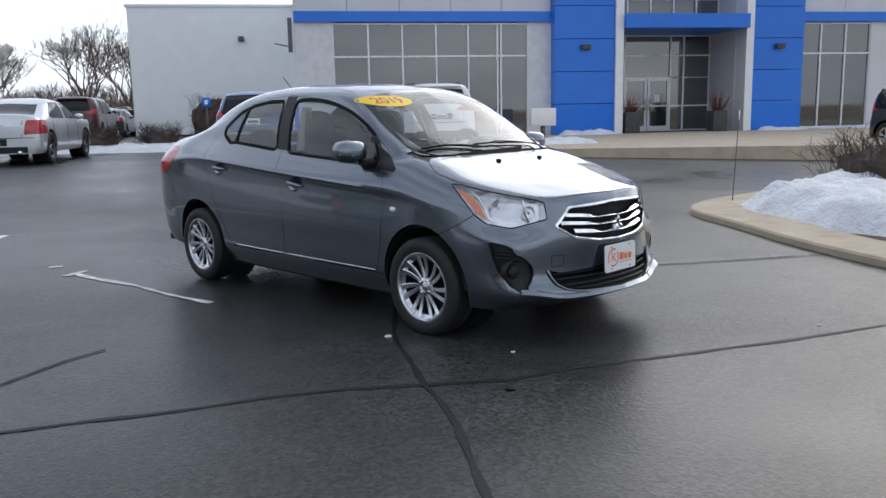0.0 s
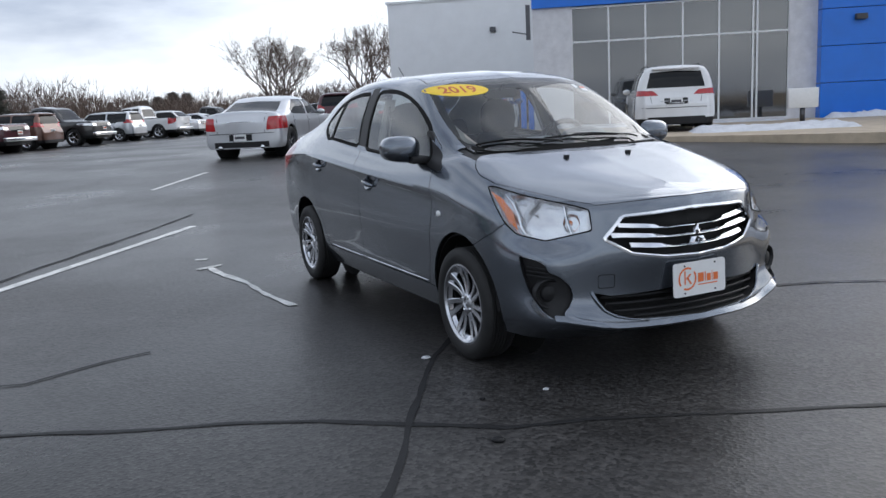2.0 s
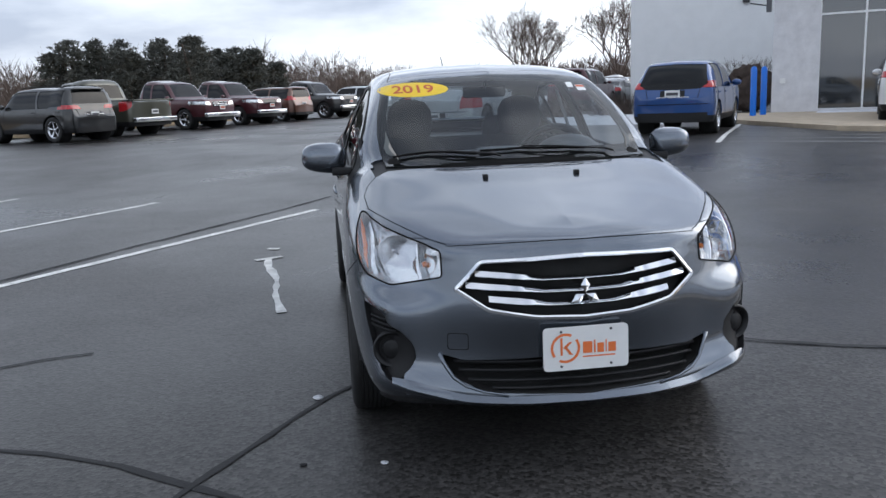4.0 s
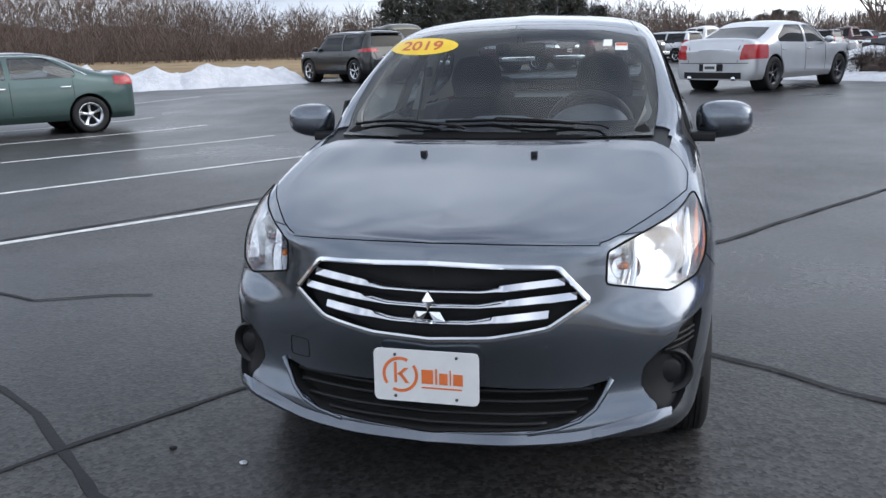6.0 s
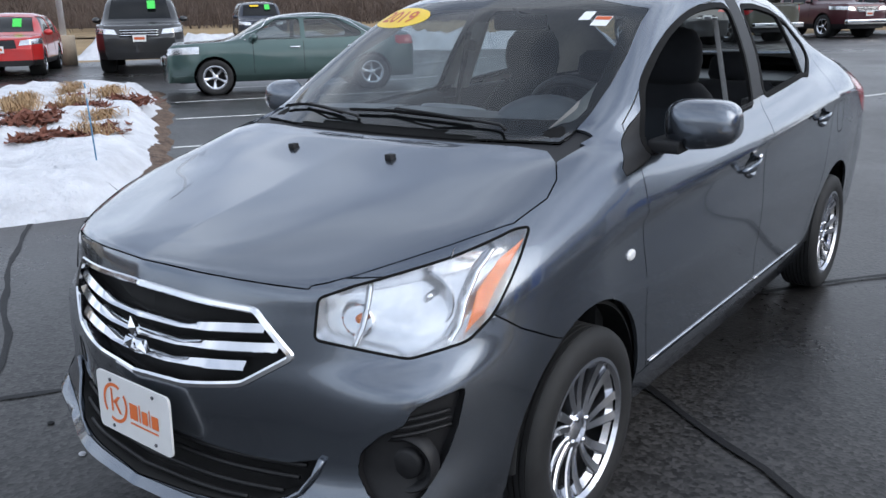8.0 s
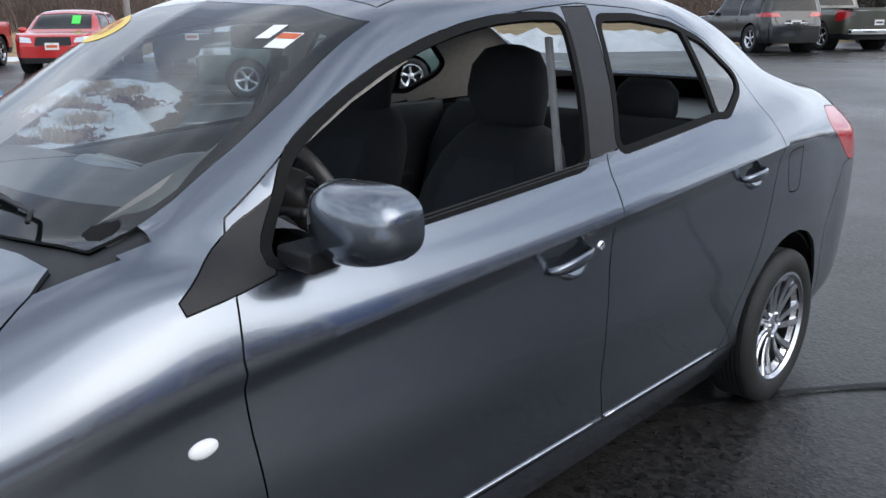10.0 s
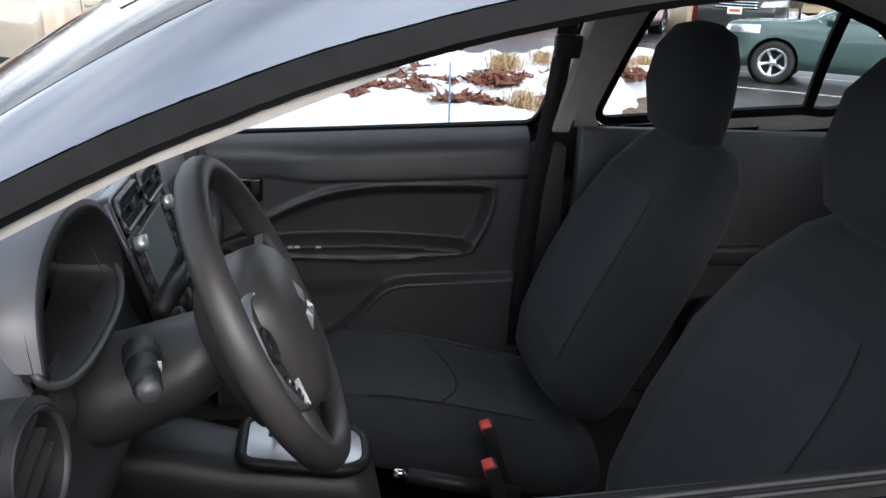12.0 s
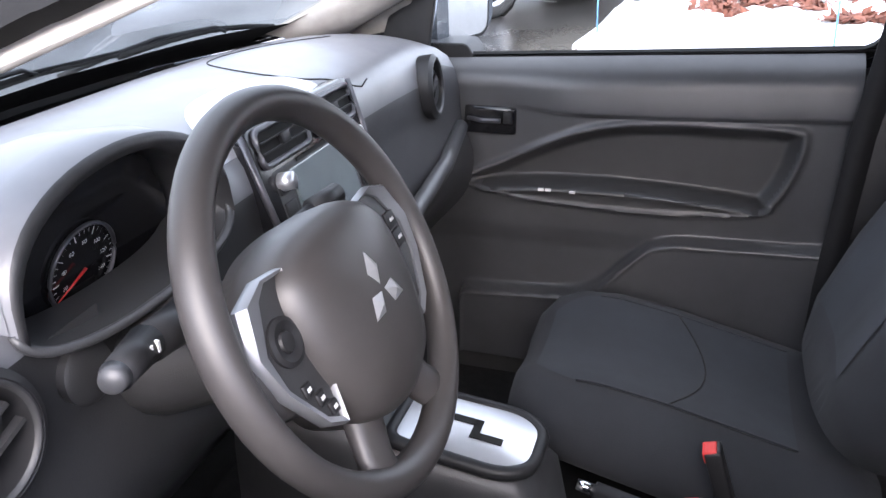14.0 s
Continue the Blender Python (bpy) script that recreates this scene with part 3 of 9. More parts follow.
SCREEN = [(-.01, 1.035), (.385, 1.035), (.60, 1.035), (.612, 1.10), (.612, 1.17), (.597, 1.255), (.553, 1.385), (.375, 1.418), (-.01, 1.434)]
BACKLIGHT = [(-.01, 1.155), (.35, 1.155), (.50, 1.162), (.52, 1.20), (.525, 1.30), (.505, 1.365), (.35, 1.395), (-.01, 1.41)]
BUMPER_LOW = [(-2.3, .1), (-2.3, .83), (-1.72, .83), (-1.70, .762), (-1.60, .69), (-1.484, .634), (-1.40, .60), (-1.40, .1)]


def body_half():
    bm = grid_bm(loft(GUIDES, 0.024, 0.022))
    lay = bm.faces.layers.int.new("panel")
    side = lambda c: c.x > 0.4
    front = lambda c: c.y < -1.5
    low_front = lambda c: c.y < -1.6 and c.z < 0.84
    lamp_zone = lambda c: c.y < -1.35 and c.z < 0.93 and c.x > 0.3
    jobs = []
    for yc, r in ((-1.275, .342), (1.275, .338)):
        jobs.append((circle(yc, .312, r, 40), AX_SIDE, side, P_ARCH))
    jobs += [
        (AMBER, AX_DIAG, lamp_zone, P_AMBER), (LAMP, AX_DIAG, lamp_zone, P_LAMP), (FOG, AX_DIAG, low_front, P_FOG),
        (GRILLE, AX_FRONT, low_front, P_GRILLE), (INTAKE, AX_FRONT, low_front, P_INTAKE),
        (QTR_BAR, AX_SIDE, lambda c: side(c) and c.z > 1.05, 0),
        (shrink(WIN_F, .0), AX_SIDE, side, P_WINF), (WIN_R, AX_SIDE, side, P_WINR),
        (shrink(WIN_F, -.019), AX_SIDE, side, P_SEALF), (shrink(WIN_R, -.02), AX_SIDE, side, P_SEALR),
        (SAIL, AX_SIDE, side, P_SAIL), (FRAME_B, AX_SIDE, lambda c: side(c) and c.z > 1.0, P_FRAMEB),
        (DOOR_F, AX_SIDE, side, P_DOORF), (DOOR_R, AX_SIDE, side, P_DOORR),
        (HOOD, AX_PLAN, lambda c: c.y < -1.1 and c.z > (hood_lip(c.x) if c.x < .465 else .805), P_HOOD),
        (BUMPER_LOW, AX_SIDE, lambda c: c.y < -1.3, P_BUMPER),
        (shrink(SCREEN, .0), AX_FRONT, lambda c: -1.16 < c.y < -.25, P_SCREEN),
        (BACKLIGHT, AX_FRONT, lambda c: 1.0 < c.y < 1.72, P_BACKLIGHT),
        ([(-.01, -.455), (.52, -.40), (.485, -.2), (.463, .15), (.463, .8), (.49, 1.12), (-.01, 1.18)], AX_PLAN, lambda c: c.z > 1.33, P_ROOF),
        ([(-.01, 1.66), (.50, 1.64), (.585, 1.72), (.565, 1.90), (.48, 2.2), (-.01, 2.2)], AX_PLAN, lambda c: c.y > 1.5 and c.z > .72, P_TRUNK),
        (round_poly([(1.60, .995), (1.68, 1.055), (1.93, 1.035), (2.2, 1.0), (2.2, .80), (2.02, .80), (1.78, .85)], .03), AX_SIDE, lambda c: c.y > 1.5 and c.x > .40, P_TAIL),
        ([(1.72, .1), (1.60, .62), (1.74, .83), (1.80, .845), (2.3, .76), (2.3, .1)], AX_SIDE, lambda c: c.y > 1.5, P_RBUMPER),
        (round_poly([(1.185, .945), (1.305, .955), (1.285, .80), (1.20, .80)], .03), AX_SIDE, side, P_FUEL),
        ([(-.01, -1.22), (.75, -1.26), (.75, -1.03), (.60, -1.02), (-.01, -1.10)], AX_PLAN, lambda c: c.z > .98 and c.y < -.95 and c.x < .66, P_COWL),
        ([(-1.05, .1), (-1.05, .318), (1.05, .322), (1.05, .1)], AX_SIDE, side, P_SILL),
    ]
    cut(bm, HOOD_LIP + [(.47, .70), (-.01, .70)], AX_FRONT, lambda c: c.y < -1.88 and .79 < c.z < .86 and c.x < .5)
    for poly, axes, where, value in jobs:
        cut(bm, poly, axes, where)
    for poly, axes, where, value in jobs:
        if value:
            pick(bm, poly, axes, where, lay, value)
    # the slim bar splits the rear pane
    for f in bm.faces:
        c = f.calc_center_median()
        if f[lay] == P_WINR:
            if inside(QTR_BAR, c.y, c.z):
                f[lay] = P_SEALR
            elif c.y > .77:
                f[lay] = P_WINQ
    bm.normal_update()
    return bm, lay


half, lay = body_half()
SKIN = BVHTree.FromBMesh(half)


def on_front(x, z, out=0.0):
    """The point of the skin seen from ahead at (x, z), moved out along its normal."""
    p, n, _, _ = SKIN.ray_cast(Vector((abs(x), -3, z)), Vector((0, 1, 0)))
    if p is None:
        p, n, _, _ = SKIN.find_nearest(Vector((abs(x), -2.05, z)))
    if n.y > 0:
        n = -n
    q = p + n * out
    return Vector((math.copysign(q.x, x) if abs(x) > 1e-6 else 0.0, q.y, q.z))


def on_side(y, z, out=0.0):
    p, n, _, _ = SKIN.ray_cast(Vector((2, y, z)), Vector((-1, 0, 0)))
    if p is None:
        p, n, _, _ = SKIN.find_nearest(Vector((.8, y, z)))
    if n.x < 0:
        n = -n
    return p + n * out, n


def on_top(x, y, out=0.0):
    p, n, _, _ = SKIN.ray_cast(Vector((abs(x), y, 3)), Vector((0, 0, -1)))
    if n.z < 0:
        n = -n
    q = p + n * out
    return Vector((math.copysign(q.x, x) if abs(x) > 1e-6 else 0.0, q.y, q.z))


def lamp_point(u, z, depth=0.0):
    """The point of the skin seen from the front corner at (u, z), moved in by depth."""
    p = SKIN.ray_cast(Vector((u * .70711 + 2.12, u * .70711 - 2.12, z)), Vector((-.70711, .70711, 0)))[0]
    if p is None:
        p = SKIN.find_nearest(Vector((u * .70711 + 1.18, u * .70711 - 1.18, z)))[0]
    return p + Vector((-.70711, .70711, 0)) * depth


car = thing("sedan", pose(0, 0, 0), "metallic grey four-door sedan, driver-side windows down, parked on asphalt", "car")
for mir in (False, True):
    def side_part(name, values, material, parent=car, label="", **kw):
        return part(name, panel(half, lay, values, mirror=mir, **kw), material, parent, label, sharp=38)
    side_part("fender_and_quarter", [0], M_PAINT, label="metallic grey fender, roof rail and rear quarter skin")
    door_f = side_part("front_door", [P_DOORF], M_PAINT, label="metallic grey front door")
    door_r = side_part("rear_door", [P_DOORR], M_PAINT, label="metallic grey rear door")
    side_part("window_seal", [P_SEALF], M_RUBBER, door_f, offset=0.001, gap=0)
    side_part("window_seal", [P_SEALR], M_RUBBER, door_r, offset=0.001, gap=0)
    side_part("pillar_trim", [P_FRAMEB], M_BLACK, door_f, "satin black pillar trim", gap=0.0015)
    side_part("mirror_sail", [P_SAIL], M_BLACK, door_f, "black triangular mirror base", gap=0.001)
    if mir:
        side_part("window_pane", [P_WINF], M_GLASS, door_f, "clear closed side window", gap=0, flange=0, offset=-.004)
    for v in ((P_WINR, P_WINQ) if mir else (P_WINQ,)):
        side_part("window_pane", [v], M_GLASS, door_r, "clear closed side window", gap=0, flange=0, offset=-.004)
    side_part("side_sill", [P_SILL], M_PAINT, label="metallic grey sill", gap=0.001)
    side_part("tail_lamp", [P_TAIL], M_REDLENS, label="red tail lamp")
    side_part("fog_bezel", [P_FOG], M_BLACK, label="black fog lamp surround", offset=-.022, gap=0, flange=-.022)
    if not mir:
        side_part("fuel_door", [P_FUEL], M_PAINT)
    else:
        side_part("quarter_infill", [P_FUEL], M_PAINT, gap=0)
    lamp = side_part("headlamp", [P_LAMP, P_AMBER], M_REFLECTOR, label="clear multi-reflector headlamp with amber corner", gap=0, flange=-.05, offset=-.055)
    side_part("lens", [P_LAMP, P_AMBER], M_LENS, lamp, label="clear headlamp cover", gap=0.002, flange=0.004)
    amber = side_part("amber_reflector", [P_AMBER], M_AMBER, lamp, label="orange side reflector", gap=0.001, flange=0, offset=-.005)
    # the reflector stands square to the side behind the clear cover, from the lens's line inwards
    for v in amber.data.vertices:
        u_in = float(np.interp(v.co.z, (.704, .790, .846, .878), (-.706, -.672, -.612, -.536)))
        rim_p = lamp_point(u_in, v.co.z, .006)
        sg = -1 if mir else 1
        v.co.x = sg * min(abs(v.co.x), rim_p.x + .24 * max(0.0, v.co.y - rim_p.y))
front_bumper = part("front_bumper", panel(half, lay, [P_BUMPER], join=True), M_PAINT, car, "metallic grey front bumper", sharp=38)
bonnet = part("bonnet", panel(half, lay, [P_HOOD], join=True), M_PAINT, car, "metallic grey bonnet", sharp=38)
part("roof", panel(half, lay, [P_ROOF], join=True, gap=.003), M_PAINT, car, sharp=38)
part("boot_lid", panel(half, lay, [P_TRUNK], join=True), M_PAINT, car, sharp=38)
part("rear_bumper", panel(half, lay, [P_RBUMPER], join=True), M_PAINT, car, sharp=38)
windscreen = part("windscreen", panel(half, lay, [P_SCREEN], join=True, gap=0, flange=0, offset=0), M_SCREENGLASS, car, "clear laminated windscreen")
part("rear_window", panel(half, lay, [P_BACKLIGHT], join=True, gap=0, flange=0, offset=-.003), M_GLASS, car)
part("cowl_panel", panel(half, lay, [P_COWL], join=True, gap=0, flange=.01, offset=-.010), M_BLACK, car, "black plastic cowl under the wipers", sharp=38)

for o in car.children_recursive:
    if o.name.startswith(("windscreen", "window_pane", "rear_window", "lens")):
        o.visible_shadow = False

# ---- the grey sedan: fittings ----
def mirror_x(bm):
    for v in bm.verts:
        v.co.x = -v.co.x
    bmesh.ops.reverse_faces(bm, faces=bm.faces)
    return bm


def step_up(a, b, v):
    t = min(1, max(0, (v - a) / (b - a)))
    return t * t * (3 - 2 * t)


def outline_strip(outline, rails, closed=True):
    """A moulding along an outline on the nose; rails: (shift inwards, height over the skin)."""
    bm = bmesh.new()
    rows = []
    for d, out in rails:
        rows.append([bm.verts.new(on_front(x, z, 0) + Vector((0, -out, 0))) for x, z in shrink(outline, d)])
    n = len(outline)
    for a, b in zip(rows, rows[1:]):
        for i in range(n if closed else n - 1):
            bm.faces.new((a[i], a[(i + 1) % n], b[(i + 1) % n], b[i]))
    bmesh.ops.recalc_face_normals(bm, faces=bm.faces)
    return bm


def tuned(outline, n=3):
    """More points on an outline."""
    out = []
    for i in range(len(outline)):
        a, b = Vector(outline[i]), Vector(outline[(i + 1) % len(outline)])
        k = max(1, int((b - a).length / 0.03))
        out += [tuple(a.lerp(b, j / k)) for j in range(k)]
    return out


grille_back = bmesh.new()
pts = shrink(tuned(GRILLE), .004)
vs = [grille_back.verts.new(on_front(x, z) + Vector((0, .045, 0))) for x, z in pts]
mid = grille_back.verts.new((0, on_front(0, .66).y + .05, .66))
for i in range(len(vs)):
    grille_back.faces.new((vs[i - 1], vs[i], mid))
grille = part("grille", grille_back, M_UNDER, car, "black grille with chrome bars", smooth=False)
part("chrome_surround", outline_strip(tuned(GRILLE), [(-.006, -.004), (-.003, .005), (.006, .006), (.011, .001), (.014, -.045)]), M_CHROME, grille, "chrome grille surround", sharp=40)


def slat(x_end, z_end, z_mid, x_flat):
    bm = bmesh.new()
    rows = []
    n = 36
    for i in range(n + 1):
        x = -x_end + 2 * x_end * i / n
        t = max(0.0, (abs(x) - x_flat) / (x_end - x_flat))
        z = z_mid + (z_end - z_mid) * (t ** 0.8)
        h = .0055 + .0045 * min(1, t * 2)
        base = on_front(x, z)
        rows.append([bm.verts.new(base + Vector((0, dy, dz * h))) for dy, dz in ((.040, 1.0), (.017, 1.0), (.004, -.7), (.006, -1.0), (.040, -1.1))])
    for a, b in zip(rows, rows[1:]):
        for j in range(4):
            bm.faces.new((a[j], a[j + 1], b[j + 1], b[j]))
    bmesh.ops.recalc_face_normals(bm, faces=bm.faces)
    return bm


for x_end, z_end, z_mid, x_flat in ((.372, .718, .697, .15), (.405, .677, .655, .14), (.330, .630, .610, .12)):
    part("grille_bar", slat(x_end, z_end, z_mid, x_flat), M_CHROME, grille, "chrome grille bar", sharp=45)

badge = bmesh.new()
by = on_front(0, .65).y - .006
for a in (90, 210, 330):
    d = Vector((math.cos(radians(a)), 0, math.sin(radians(a))))
    s = Vector((-d.z, 0, d.x))
    c = Vector((0, by, .643))
    ring = [c + d * .003, c + d * .030 + s * .0165, c + d * .058, c + d * .030 - s * .0165]
    top = badge.verts.new(c + d * .030 + Vector((0, -.010, 0)))
    rv = [badge.verts.new(p) for p in ring]
    bk = [badge.verts.new(p + Vector((0, .012, 0))) for p in ring]
    for i in range(4):
        badge.faces.new((rv[i], rv[(i + 1) % 4], top))
        badge.faces.new((rv[i], rv[(i + 1) % 4], bk[(i + 1) % 4], bk[i]))
bmesh.ops.recalc_face_normals(badge, faces=badge.faces)
part("badge", badge, M_CHROME, grille, "chrome badge of three rhombs", smooth=False)

# lower intake
pts = shrink(tuned(INTAKE), .0)
intake_bm = bmesh.new()
vs = [intake_bm.verts.new(on_front(x, z) + Vector((0, .07, 0))) for x, z in pts]
rim = [intake_bm.verts.new(on_front(x, z) + Vector((0, .002, 0))) for x, z in pts]
mid = intake_bm.verts.new((0, -1.99, .36))
for i in range(len(vs)):
    intake_bm.faces.new((vs[i - 1], vs[i], mid))
    intake_bm.faces.new((vs[i - 1], vs[i], rim[i], rim[i - 1]))
bmesh.ops.recalc_face_normals(intake_bm, faces=intake_bm.faces)
intake = part("lower_intake", intake_bm, M_UNDER, front_bumper, "black lower air intake", smooth=False)
for z, xe in ((.398, .455), (.368, .44), (.336, .41), (.312, .33)):
    bm = bmesh.new()
    tube(bm, [on_front(xe * (i / 14 - 1), z) + Vector((0, .016, 0)) for i in range(29)], .0062, 6)
    part("intake_bar", bm, M_BLACK, intake)
# painted blades at the intake's ends
for s in (-1, 1):
    bm = bmesh.new()
    path = [(.505, .43), (.485, .385), (.46, .345), (.42, .318), (.36, .302), (.28, .294)]
    tube(bm, [on_front(s * x, z, .004) for x, z in path], .009, 8, taper=.5)
    part("intake_blade", bm, M_PAINT, front_bumper, "metallic grey intake edge")
# lip along the foot of the bumper
bm = bmesh.new()
rows = []
for i in range(49):
    x = .675 * (i / 24 - 1)
    z0 = .266 + .050 * step_up(.40, .675, abs(x))
    fade = 1 - step_up(.60, .675, abs(x)) * .8
    rows.append([bm.verts.new(on_front(x, z0 + dz, .0015) + Vector((x / .675 * .25, -1, 0)).normalized() * out * fade) for dz, out in ((.024, .0), (.006, .024), (.000, .026), (-.010, .024), (-.026, .0))])
for a, b in zip(rows, rows[1:]):
    for k in range(4):
        bm.faces.new((a[k], a[k + 1], b[k + 1], b[k]))
bmesh.ops.recalc_face_normals(bm, faces=bm.faces)
part("bumper_lip", bm, M_PAINT, front_bumper, "metallic grey lip under the intake", sharp=50)
# tow cover
bm = bmesh.new()
rect = round_poly([(-.475, .505), (-.405, .505), (-.405, .445), (-.475, .445)], .012)
tube(bm, [on_front(x, z, .0005) for x, z in rect], .0016, 4, closed=True)
part("tow_cover", bm, M_UNDER, front_bumper)

# fog lamps
for s in (-1, 1):
    bm = bmesh.new()
    c, ax = Vector((.668 * s, -1.870, .430)), Vector((.28 * s, -.96, 0)).normalized()
    turn = Matrix.Translation(c) @ ax.to_track_quat("X", "Z").to_matrix().to_4x4()
    lathe(bm, [(.070, -.03), (.070, .004), (.064, .010), (.056, .006), (.050, -.012), (.040, -.012), (.036, .002), (.028, .006), (.0, .008)], 36, turn)
    fog = part("fog_lamp_blank", bm, M_BLACK, front_bumper, "round black fog lamp blank", sharp=50)
    for z in (.500, .518, .536):
        bm = bmesh.new()
        tube(bm, [on_front(s * (.655 + .008 * i), z + .001 * i, -.012) for i in range(12)], .005, 5)
        part("vent_bar", bm, M_BLACK, fog)

# number plate with shapes in place of the dealer's mark
plate_m = pose(-.006, -2.104, .454, -2, 0, 0)
bm = bmesh.new()
prism(bm, round_poly([(-.154, -.0775), (.154, -.0775), (.154, .0775), (-.154, .0775)], .018), "y", -.003, .003)
plate = part("dealer_plate", bm, M_WHITE, front_bumper, "white dealer plate with an orange ring and bars", m=plate_m, smooth=False)


def plate_bits(y0):
    bm = bmesh.new()
    for i in range(40):           # broken ring
        if 4 <= i <= 6 or 24 <= i <= 26:
            continue
        a0, a1 = 2 * math.pi * i / 40, 2 * math.pi * (i + 1) / 40
        q = [(-.075 + r * math.cos(a), .003 + r * math.sin(a)) for r, a in ((.044, a0), (.044, a1), (.053, a1), (.053, a0))]
        bm.faces.new([bm.verts.new((x, y0, z)) for x, z in q])
    for q in ([(-.093, -.022), (-.085, -.022), (-.085, .040), (-.093, .040)], [(-.085, .004), (-.062, .024), (-.050, .024), (-.076, .000)], [(-.079, .004), (-.060, -.022), (-.048, -.022), (-.072, .010)]):
        bm.faces.new([bm.verts.new((x, y0, z)) for x, z in q])
    x = -.012
    for w, h in ((.040, .042), (.012, .046), (.030, .034), (.010, .044), (.034, .034)):
        bm.faces.new([bm.verts.new(p) for p in ((x, y0, -.020), (x + w - .006, y0, -.020), (x + w - .006, y0, -.020 + h), (x, y0, -.020 + h))])
        x += w
    bm.faces.new([bm.verts.new(p) for p in ((-.012, y0, -.034), (.105, y0, -.034), (.105, y0, -.029), (-.012, y0, -.029))])
    bmesh.ops.recalc_face_normals(bm, faces=bm.faces)
    return bm


part("print", plate_bits(-.0045), M_ORANGE, plate, "orange ring and bars", smooth=False)
for x in (-.09, .09):
    for z in (-.062, .062):
        part("screw", cyl(bmesh.new(), (x, -.006, z), (x, .0, z), .0045, seg=10), M_ALLOYDARK, plate)

# headlamp insides
for s in (-1, 1):
    lamp = [o for o in car.children if o.name.startswith("headlamp")][0 if s > 0 else 1]
    ax = Vector((.12 * s, -1, -.02)).normalized()
    rot = ax.to_track_quat("X", "Z").to_matrix().to_4x4()
    bm = bmesh.new()
    lathe(bm, [(.012, -.060), (.032, -.052), (.050, -.036), (.061, -.014), (.064, -.004), (.067, -.006)], 28, Matrix.Translation(Vector((.630 * s, -1.745, .764)) - ax * .014) @ rot)
    part("main_reflector", bm, M_REFLECTOR, lamp, "bright faceted reflector bowl", smooth=False)
    part("bulb", cyl(bmesh.new(), Vector((.635 * s, -1.745, .772)) - ax * .055, Vector((.635 * s, -1.745, .772)) - ax * .005, .011, .007, 10), M_CHROME, lamp)
    bm = bmesh.new()
    lathe(bm, [(.008, -.040), (.026, -.030), (.038, -.012), (.042, .002)], 20, Matrix.Translation((.535 * s, -1.862, .735)) @ rot)
    part("signal_reflector", bm, M_REFLECTOR, lamp, smooth=False)
    part("signal_bulb", cyl(bmesh.new(), Vector((.535 * s, -1.862, .735)) - ax * .035, Vector((.535 * s, -1.862, .735)) - ax * .004, .012, .009, 10), M_AMBER, lamp, "amber signal bulb")

# chrome fins that part the lamp's chambers
for s in (-1, 1):
    lamp = [o for o in car.children if o.name.startswith("headlamp")][0 if s > 0 else 1]
    for line, lip in (([(-.945, .688), (-.930, .720), (-.915, .765), (-.905, .812)], .012), ([(-.738, .690), (-.715, .720), (-.700, .770), (-.665, .825), (-.620, .862)], .014)):
        bm = bmesh.new()
        rows = []
        for k in range(13):
            f = k / 12 * (len(line) - 1)
            i = min(int(f), len(line) - 2)
            u = line[i][0] + (line[i + 1][0] - line[i][0]) * (f - i)
            z = line[i][1] + (line[i + 1][1] - line[i][1]) * (f - i)
            rows.append([bm.verts.new(Vector((s * q.x, q.y, q.z))) for q in (lamp_point(u - lip * .5, z, .050), lamp_point(u - lip * .5, z, .012), lamp_point(u, z, .009), lamp_point(u + lip * .5, z, .012), lamp_point(u + lip * .5, z, .050))])
        for a, b in zip(rows, rows[1:]):
            for j in range(4):
                bm.faces.new((a[j], a[j + 1], b[j + 1], b[j]))
        bmesh.ops.recalc_face_normals(bm, faces=bm.faces)
        part("divider", bm, M_CHROME, lamp, "chrome fin inside the lamp")

# dark gasket round each headlamp
for s in (-1, 1):
    lamp = [o for o in car.children if o.name.startswith("headlamp")][0 if s > 0 else 1]
    pts = []
    for i in range(len(LAMP)):
        for k in range(6):
            u = LAMP[i - 1][0] + (LAMP[i][0] - LAMP[i - 1][0]) * k / 6
            z = LAMP[i - 1][1] + (LAMP[i][1] - LAMP[i - 1][1]) * k / 6
            hit = SKIN.ray_cast(Vector((u * .7071 + 2.12, u * .7071 - 2.12, z)), Vector((-.7071, .7071, 0)))[0]
            if hit is not None:
                pts.append((hit.x * s, hit.y, hit.z))
    bm = bmesh.new()
    tube(bm, pts, .0034, 6, closed=True)
    part("gasket", bm, M_RUBBER, lamp, "black lamp gasket")

